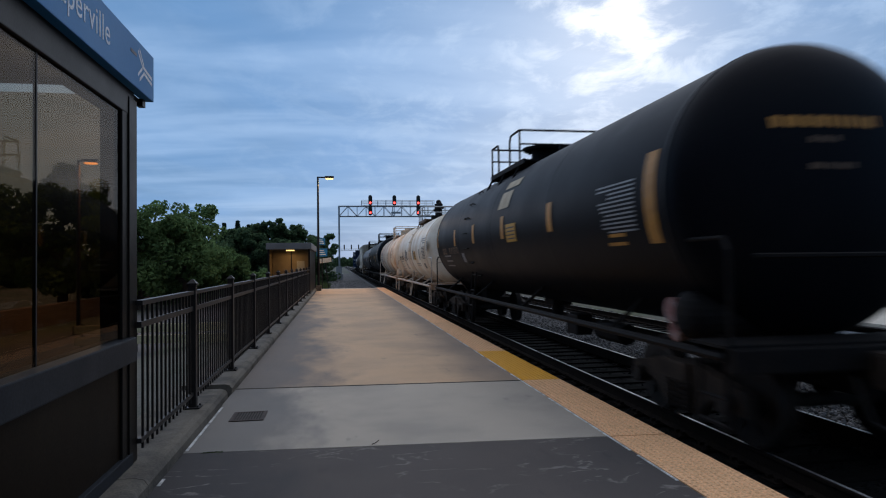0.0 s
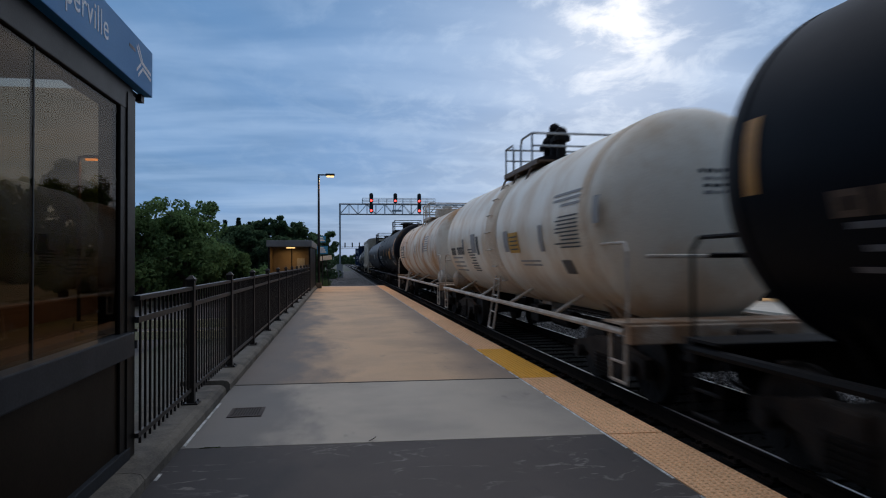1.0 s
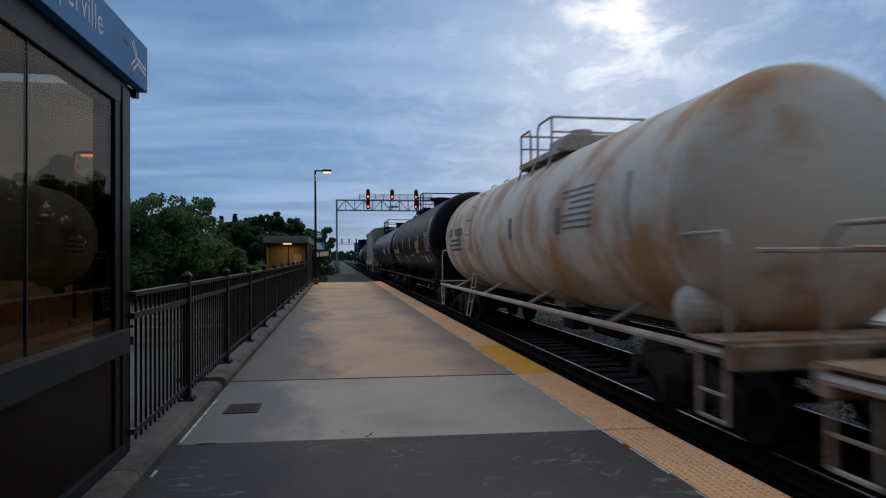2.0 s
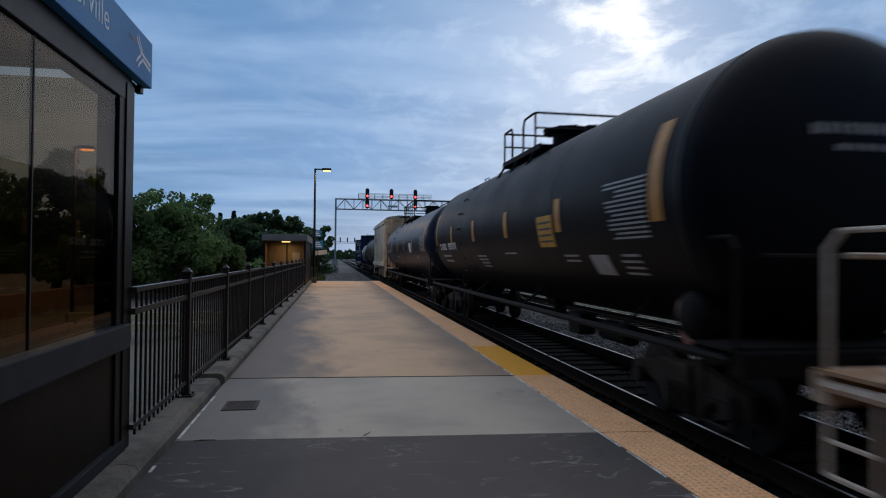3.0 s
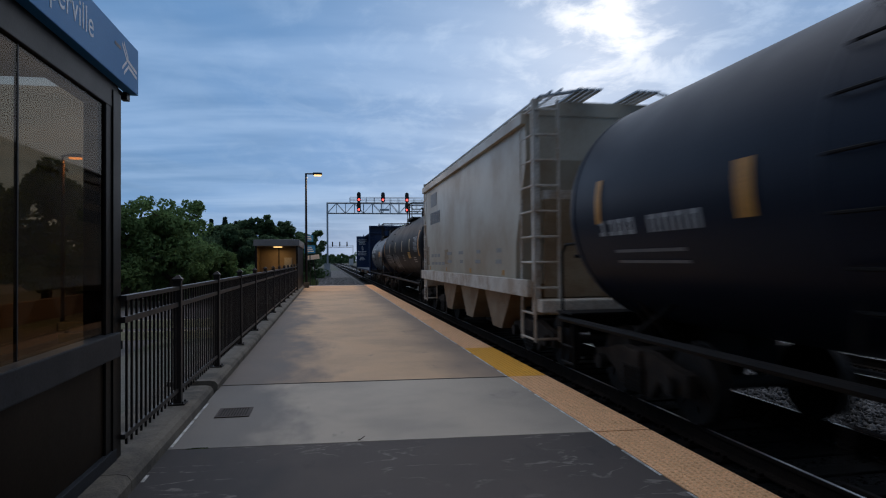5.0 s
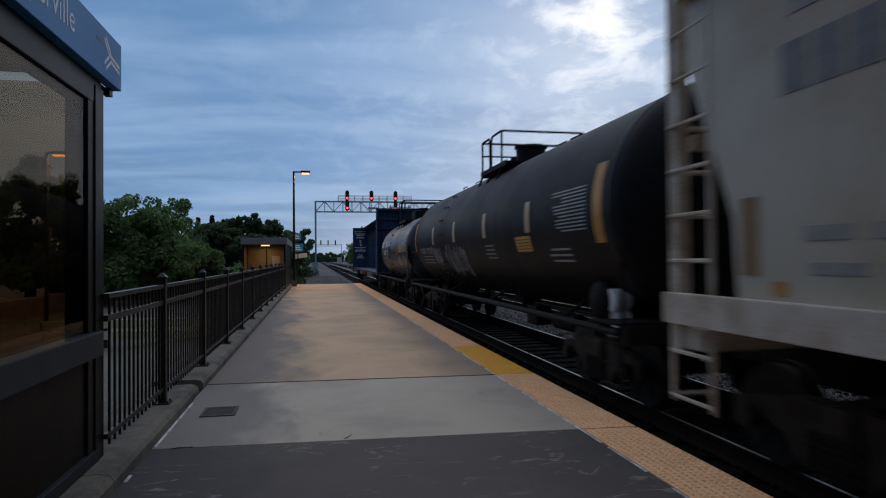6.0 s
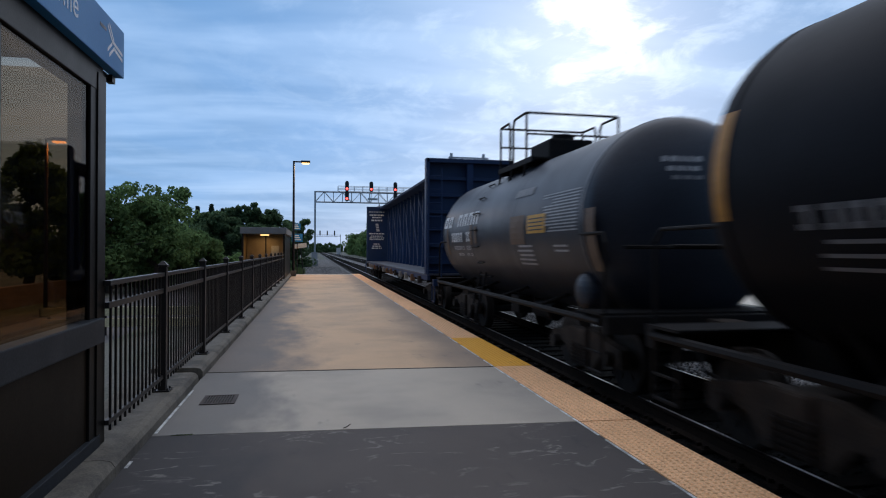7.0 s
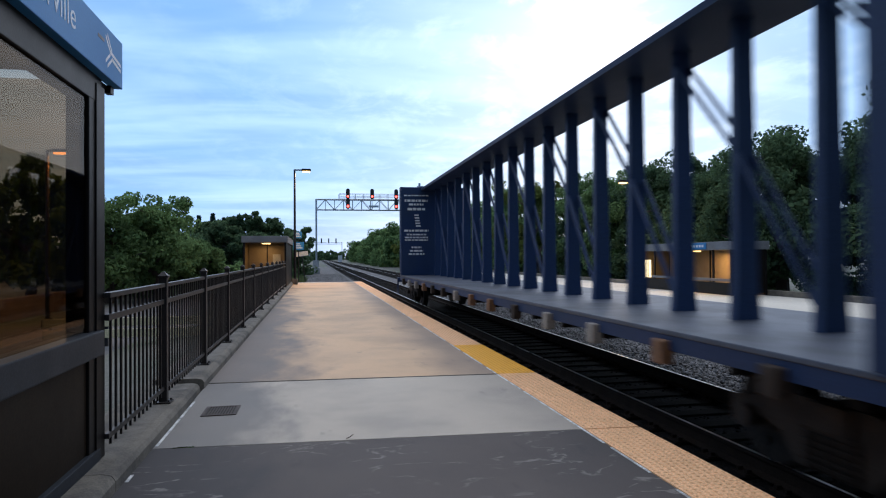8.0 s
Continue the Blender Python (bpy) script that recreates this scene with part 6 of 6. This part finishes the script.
tank_car("white tank car with rust streaks and a caged top platform", 36.91, 52.94, 38.24, 51.52, 1.46, 2.4, "tank_rusty", "white_part", {
    "strips": [(39.3, -14, 18, 0.16, "white_part"), (41.61, -8, 8, 0.2, "stencil_dim"), (44.26, -8, 8, 0.2, "stencil_dim"), (49.4, -8, 8, 0.2, "stencil_dim")],
    "walk": (43.3, 45.2),
    "rail_z": 4.4,
    "dome": 44.3,
    "dome_kind": "box",
    "ladder": 48.25,
    "top": "white_part",
    "railing": "white_part",
    "dome_mat": "white_part",
    "text": [("stencil_dim", 40.28, 16, 1.24, 7, 1.2, 3.6), ("stencil_black", 49.22, -4, 1.95, 3, 2.2, 5)],
    "big": [("stencil_black", 49.04, 50.99, 2, 10, 7)],
    "bands": [("rust_band", 50.81, 0.5), ("rust_band", 43.73, 0.5)],
    "cyl": "white_part",
    "saddle": "rusty_part"})
tank_car("black tank car with yellow placard and reflective strips", 53.0, 70.4, 54.1, 69.05, 1.575, 2.585, "tank_black", "black_part", {
    "strips": strips(54.60, 68.62, (57.50, 60.39, 63.28, 66.10), near_a=(-12, 27), far_a=(-12, 23)),
    "walk": (60.53, 62.8),
    "rail_z": 4.76,
    "dome": 61.15,
    "ladder": 64.98,
    "plates": [("placard", "placard", 57.74, 58.45, -20, -2), ("stencil_mid", "grey_plate", 56.05, 56.60, -36, -25)],
    "text": [("stencil_mid", 54.80, 6, 1.1, 13, 0.9, 2.0), ("stencil_mid", 55.2, -26, 0.6, 4, 1.2, 3), ("stencil_mid", 57.0, -26, 0.75, 2, 1.2, 3), ("stencil_mid", 60.0, -24, 0.9, 1, 1.2, 3), ("stencil_mid", 62.45, -26, 0.9, 4, 1.3, 3.2), ("stencil_mid", 66.72, -26, 1.7, 2, 2.2, 6)],
    "big": [("stencil", 65.65, 68.31, -18, -11, 9)],
    "head_text": [(3.0, -0.65, 0.4, 0.10, "stencil_dim"), (2.85, -0.45, 0.2, 0.06, "stencil_dim")],
    "cap": "brake_disc"})
tank_car("long blue-black tank car with a white plate and yellow strips", 70.5, 90.21, 71.5, 89.1, 1.52, 2.5, "tank_navy", "black_part", {
    "strips": strips(72.15, 88.25, (75.83, 79.22, 82.33, 85.50), near_a=(-16, 20), far_a=(-8, 12)),
    "walk": (79.75, 84.2),
    "leg": 3.6,
    "rail_z": 4.72,
    "dome": 79.9,
    "dome_kind": "barrel",
    "ladder": 84.4,
    "plates": [("stencil", "white_plate", 76.25, 77.0, -16, 0)],
    "text": [("stencil_mid", 72.34, 6, 1.15, 12, 0.8, 1.9), ("stencil_mid", 74.2, -23, 0.8, 2, 1.2, 3), ("stencil_dim", 80.0, -41, 0.7, 4, 1.2, 3), ("stencil", 81.97, -24, 0.85, 1, 1.2, 3), ("stencil_dim", 86.5, -22, 1.6, 2, 1.4, 5)],
    "big": [("stencil_mid", 86.13, 88.38, -14, -7, 9)],
    "head_text": [(2.62, -0.62, -0.30, 0.06, "stencil_mid"), (2.48, -0.58, -0.30, 0.05, "stencil_mid"), (2.40, -0.58, -0.34, 0.04, "stencil_dim")],
    "cap": "brake_disc"})
hopper_car(90.3, 103.13)
tank_car("charcoal tank car with silver spray-paint scrawl along its side", 103.22, 119.69, 103.85, 118.15, 1.48, 2.46, "tank_brown", "black_part", {
    "strips": strips(104.2, 118.1, (106.75, 109.38, 112.20, 114.95), "reflect_pale", a=(-8, 11), near_a=(-17, 21), far_a=(-14, 22)),
    "walk": (109.9, 111.44),
    "rail_z": 4.54,
    "dome": 110.7,
    "dome_kind": "barrel",
    "ladder": 113.84,
    "plates": [("placard", "placard", 106.68, 107.42, -20, -10)],
    "text": [("stencil_mid", 104.55, 11, 1.15, 12, 0.8, 1.9), ("stencil_mid", 105.21, -20, 0.95, 3, 1.2, 3.4), ("stencil_dim", 108.8, -15, 0.9, 4, 1.3, 3.2), ("stencil_dim", 115.4, -22, 1.9, 3, 1.2, 4)],
    "big": [("stencil_dim", 115.28, 117.38, -18, -11, 9)],
    "graffiti": [(111.43, 113.38, -42, -13, 9), (114.18, 115.13, -33, -12, 5)],
    "cap": "far_riser"})
tank_car("short charcoal tank car with white block marks and brown patches", 119.86, 130.9, 121.0, 130.0, 1.40, 2.25, "tank_slate", "black_part", {
    "strips": [(120.81, -28, 6, 0.28, "patch_brown"), (126.99, -11, 7, 0.22, "patch_brown"), (126.59, -10, 5, 0.22, "patch_brown"), (129.45, -21, 6, 0.2, "patch_brown")],
    "walk": (124.6, 126.25),
    "rail_z": 4.44,
    "dome": 125.2,
    "dome_kind": "box",
    "ladder": 126.59,
    "plates": [("placard", "placard", 122.38, 123.2, -5, 7), ("patch_brown", "brown_plate", 123.35, 124.12, -12, 8), ("stencil_dim", "grey_plate", 123.2, 124.1, 22, 28)],
    "text": [("stencil_mid", 121.2, 18, 1.4, 13, 0.8, 1.9), ("stencil_mid", 123.05, -14, 0.9, 5, 1.4, 3.2), ("stencil_mid", 121.6, -14, 0.7, 2, 1.2, 3)],
    "big": [("stencil", 126.46, 130.0, 7, 19, 7), ("stencil", 127.06, 129.06, -8, 1, 8), ("stencil_mid", 127.1, 128.77, -16, -12, 8), ("stencil_mid", 127.1, 128.77, -22, -19, 6)],
    "head_text": [(2.98, -0.55, -0.02, 0.07, "stencil_mid"), (2.86, -0.5, -0.05, 0.06, "stencil_mid"), (2.75, -0.45, 0.0, 0.05, "stencil_dim")],
    "cyl": "tank_slate",})
centerbeam_car(131.05, 156.87, 132.9, 155.1)
# ---------------------------------------------------------------- trees and distance
def leaf_cloud(centres, radii, per, size, squash=0.75):
    """Many small leaf blades scattered through clumps. Returns verts and quad faces."""
    n = len(centres) * per
    c = np.repeat(centres, per, 0)
    r = np.repeat(radii, per)
    d = RNG.normal(size=(n, 3))
    d /= np.linalg.norm(d, axis=1, keepdims=True)
    p = c + d * (r * RNG.uniform(0.45, 1.0, n) ** 0.6)[:, None] * np.array([1, 1, squash])
    nrm = d + RNG.normal(size=(n, 3)) * 0.7 + np.array([0, 0, 0.5])
    nrm /= np.linalg.norm(nrm, axis=1, keepdims=True)
    u = np.cross(nrm, RNG.normal(size=(n, 3)))
    u /= np.linalg.norm(u, axis=1, keepdims=True)
    v = np.cross(nrm, u)
    s = size * RNG.uniform(0.6, 1.25, n)[:, None]
    q = np.stack([p - u * s, p - v * s * 0.55 + nrm * s * 0.12, p + u * s, p + v * s * 0.55 + nrm * s * 0.12], 1)
    return q.reshape(-1, 3), np.arange(4 * n).reshape(-1, 4)


def broadleaf(name, label, x, y, z, h, w, leaf, seed, per=60, clumps=90, size=0.24, trunk=0.34, group=""):
    rr = np.random.default_rng(seed)
    s = thing(name, label, "tree", x, y, z, group=group)
    bm = B()
    t0 = trunk
    pts = [Vector((0, 0, -0.3))]
    for k in range(1, 6):
        pts.append(Vector((rr.normal() * 0.12 * k, rr.normal() * 0.12 * k, h * 0.13 * k)))
    for i, (a, b) in enumerate(zip(pts, pts[1:])):
        rod(bm, a, b, t0 * (1 - 0.14 * i), 8, t0 * (1 - 0.14 * (i + 1)))
    centres, radii = [], []
    limbs = 13
    for k in range(limbs):
        i = int(rr.integers(1, 6))
        base = pts[i]
        ang, lift = k * 2.4 + rr.normal() * 0.3, rr.uniform(0.15, 0.9)
        ln = w * 0.5 * rr.uniform(0.55, 1.0)
        tip = base + Vector((math.cos(ang) * ln, math.sin(ang) * ln, ln * lift))
        tip.z = min(tip.z, h * 0.93)
        mid = (base + tip) / 2 + Vector((0, 0, 0.12 * ln))
        rod(bm, base, mid, t0 * 0.42, 6, t0 * 0.28)
        rod(bm, mid, tip, t0 * 0.28, 6, t0 * 0.08)
        for j in range(clumps // limbs):
            f = rr.uniform(0.35, 1.15)
            cpt = base + (tip - base) * f + Vector(rr.normal(size=3).tolist()) * w * 0.085
            cpt.z = max(h * 0.2, min(cpt.z + w * 0.03, h))
            centres.append(cpt)
            radii.append(w * rr.uniform(0.08, 0.15))
    for k in range(clumps // 6):
        a, q = rr.uniform(0, 6.28), rr.uniform(0, 1) ** 0.5
        centres.append(Vector((math.cos(a) * q * w * 0.28, math.sin(a) * q * w * 0.28, h * (0.72 + 0.24 * (1 - q) + rr.normal() * 0.03))))
        radii.append(w * rr.uniform(0.07, 0.11))
    part("trunk", bm, M["bark"], s, "forked grey-brown trunk")
    v, f = leaf_cloud(np.array([tuple(c) for c in centres]), np.array(radii), per, size)
    crown = new("crown", raw_mesh("crown", v, f, M[leaf]))
    crown.parent = s
    return s


def conifer(name, label, x, y, z, h, w, seed, group=""):
    rr = np.random.default_rng(seed)
    s = thing(name, label, "tree", x, y, z, group=group)
    bm = B()
    rod(bm, (0, 0, -0.3), (0, 0, h * 0.97), 0.28, 8, 0.03)
    part("trunk", bm, M["bark"], s)
    centres, radii = [], []
    for k in range(36):
        f = k / 35
        r = w / 2 * (1 - f) ** 1.1 * rr.uniform(0.8, 1.1)
        for j in range(int(12 * (1 - f) + 3)):
            a = rr.uniform(0, 6.28)
            q = rr.uniform(0.15, 1.0)
            centres.append((math.cos(a) * r * q, math.sin(a) * r * q, h * (0.1 + 0.9 * f) - 0.25 * r * q))
            radii.append(0.17 + 0.2 * r)
    v, f = leaf_cloud(np.array(centres), np.array(radii), 56, 0.22, 0.4)
    crown = new("crown", raw_mesh("crown", v, f, M["needle"]))
    crown.parent = s
    return s


def woods(name, label, leaf, x0, x1, y0, y1, n, h0, h1, per, size, seed, base=-0.8):
    """A far stretch of woodland, joined: uneven crowns down to the ground."""
    rr = np.random.default_rng(seed)
    cs, rs = [], []
    for k in range(n):
        x, y, h = rr.uniform(x0, x1), y0 + (y1 - y0) * rr.random() ** 1.3, rr.uniform(h0, h1)
        w = h * rr.uniform(0.32, 0.5)
        for j in range(24):
            a, f = rr.uniform(0, 6.28), rr.uniform(0.02, 1)
            prof = math.sin(math.pi * (0.16 + 0.8 * f)) ** 0.7
            q = rr.uniform(0.5, 1.0) * w * prof
            cs.append((x + math.cos(a) * q, y + math.sin(a) * q, base + h * f))
            rs.append(w * rr.uniform(0.22, 0.36))
    v, f = leaf_cloud(np.array(cs), np.array(rs), per, size)
    return tagged(new(name, raw_mesh(name, v, f, M[leaf])), label, "trees", kind="stuff")


def blades(name, label, n, x0, x1, y0, y1, z, h0, h1, seed):
    rr = np.random.default_rng(seed)
    x, y, h = rr.uniform(x0, x1, n), rr.uniform(y0, y1, n), rr.uniform(h0, h1, n)
    a = rr.uniform(0, 6.28, n)
    w = 0.02 + 0.02 * rr.random(n)
    lean = rr.normal(size=(n, 2)) * 0.3 * h[:, None]
    p = np.stack([np.stack([x - np.cos(a) * w, y - np.sin(a) * w, np.full(n, z)], -1), np.stack([x + np.cos(a) * w, y + np.sin(a) * w, np.full(n, z)], -1), np.stack([x + lean[:, 0], y + lean[:, 1], z + h], -1)], 1)
    return tagged(new(name, raw_mesh(name, p.reshape(-1, 3), np.arange(3 * n).reshape(-1, 3), M["grass"])), label, "grass", kind="stuff")


build_track(TRACK_1, -60, 700)
build_track(TRACK_2, -60, 700)
# trees behind the fence
broadleaf("tree", "spreading green tree behind the fence", -12.8, 43.0, -1.1, 6.5, 6.0, "leaf", 1, per=85, clumps=130, size=0.16)
broadleaf("tree", "spreading green tree behind the fence", -10.3, 45.0, -1.1, 6.8, 5.6, "leaf", 2, per=85, clumps=130, size=0.16)
broadleaf("tree", "spreading green tree behind the fence", -8.0, 48.0, -1.1, 4.2, 3.4, "leaf", 7, per=110, clumps=100, size=0.17)
broadleaf("tree", "spreading green tree behind the fence", -16.5, 41.0, -1.1, 8.6, 7.0, "leaf", 3, per=100, clumps=110, size=0.2)
broadleaf("tree", "dark tall broad tree beyond the shelter", -7.7, 80.0, -1.1, 9.4, 4.2, "leaf_dark", 4, per=90)
broadleaf("tree", "dark tall broad tree beyond the shelter", -5.4, 82.0, -1.1, 8.4, 5.6, "leaf_dark", 5, per=90)
broadleaf("tree", "dark tall broad tree beyond the shelter", -2.9, 88.0, -1.1, 7.9, 4.0, "leaf_dark", 6, per=90)
for k, (x, y, h) in enumerate(((-15.2, 88, 7.9), (-13.6, 89, 8.3), (-12.3, 90, 7.8), (-11.0, 90, 8.0))):
    conifer("conifer", "pointed dark conifer behind the broad trees", x, y, -1.1, h + 0.4, 5.0, 10 + k, "conifers")
broadleaf("tree", "dark broad tree beyond the shelter", -12.4, 78.0, -1.1, 7.4, 6.0, "leaf_dark", 8, per=90)
broadleaf("tree", "dark broad tree beyond the shelter", -9.6, 77.0, -1.1, 6.8, 5.4, "leaf_dark", 9, per=90)
woods("hedge", "dense dark shrubs beyond the shelter", "leaf_dark", -16, -2.6, 72, 84, 22, 3.6, 5.4, 60, 0.26, 39, -1.1)
woods("hedge", "dense dark shrubs behind the street", "leaf_dark", -22, -9.0, 48, 70, 26, 2.4, 4.0, 60, 0.28, 31, -1.1)
woods("hedge", "dense dark shrubs behind the street", "leaf", -8.0, -4.6, 46, 66, 12, 1.4, 2.4, 60, 0.2, 32, -1.1)
woods("far_woods", "dark woodland left of the tracks", "leaf_dark", -60, -4.5, 95, 320, 70, 5.0, 7.0, 50, 0.45, 33, -1.1)
# tree belt behind the far platform
woods("tree_belt", "green tree belt along the far side of the tracks", "leaf_dark", 21.5, 27, 6, 60, 26, 4.6, 6.8, 170, 0.17, 34)
woods("tree_belt", "green tree belt along the far side of the tracks", "leaf", 19.0, 24, 60, 130, 30, 6.5, 10.0, 70, 0.30, 35)
woods("tree_belt", "green tree belt along the far side of the tracks", "leaf", 16.5, 26, 120, 320, 60, 7, 11.0, 60, 0.4, 36)
woods("tree_belt", "pale green trees along the far side of the tracks", "leaf_yellow", 17.0, 19.5, 70, 150, 14, 4, 6.5, 60, 0.26, 37)
woods("far_woods", "dim woodland at the end of the line", "leaf_dark", -30, 50, 480, 800, 70, 5, 8.5, 24, 1.0, 38)
for k, (x, y, h, w, leaf) in enumerate(((22.5, 27.0, 8.3, 7.0, "leaf_dark"), (23.5, 21.0, 8.8, 8.0, "leaf_dark"), (21.5, 44.0, 8.8, 6.0, "leaf"), (22.0, 60.0, 10.0, 6.5, "leaf_yellow"), (23.0, 36.0, 8.8, 6.5, "leaf_dark"), (22.5, 31.5, 8.5, 6.5, "leaf_dark"), (23.5, 40.5, 8.9, 6.0, "leaf_dark"), (23.0, 51.0, 9.6, 6.0, "leaf"))):
    broadleaf("tree", "tall leafy tree behind the far platform", x, y, -0.6, h, w, leaf, 40 + k, per=190, clumps=110, size=0.125)
blades("grass", "long green grass beyond the shelter", 4200, -2.6, -0.9, 43.5, 60, -0.55, 0.25, 0.75, 50)
blades("grass", "rough green grass on the far bank", 5000, 18.4, 21.5, 8, 60, -0.6, 0.3, 0.8, 51)
blades("weed_tuft", "small green weeds in the paving joint", 45, -1.22, -1.05, 5.905, 5.925, -0.004, 0.006, 0.014, 52)
# loose stones
stones("ballast_stones", "loose grey crushed stone between the two tracks", M["stone"], 15000, 6.0, 7.75, 3.5, 42, -0.43, 0.03, 0.065, 1.5, lambda x: 0.05 * np.exp(-((x - 6.9) / 0.5) ** 2))
stones("track_stones", "oily stones between the ties, coloured near-black for the shade under the train", M["stone_dark"], 9000, 3.2, 6.0, 2.0, 24, -0.44, 0.02, 0.045, 1.3)
stones("far_ballast_stones", "loose grey crushed stone beyond the second track", M["stone"], 5000, 7.8, 11.2, 8, 40, -0.45, 0.025, 0.05, 1.3)
stones("path_stones", "pale gravel lumps beyond the platform", M["stone"], 2500, -1.0, 2.6, 43.5, 75, -0.31, 0.03, 0.07, 1.3)


# ---------------------------------------------------------------- movement
def motions():
    for car, y0 in CARS:
        walk(car, [(0.5 * i, pose(TRACK_1, y0 - SPEED * 0.5 * i, RAIL_Z)) for i in range(17)])
    turn = math.degrees(SPEED / 0.457 / FPS)
    for w, dy in WHEELSETS:
        walk(w, [(i / FPS, pose(0, dy, 0.457, turn * i, 0, 0)) for i in range(8 * FPS + 1)])


motions()
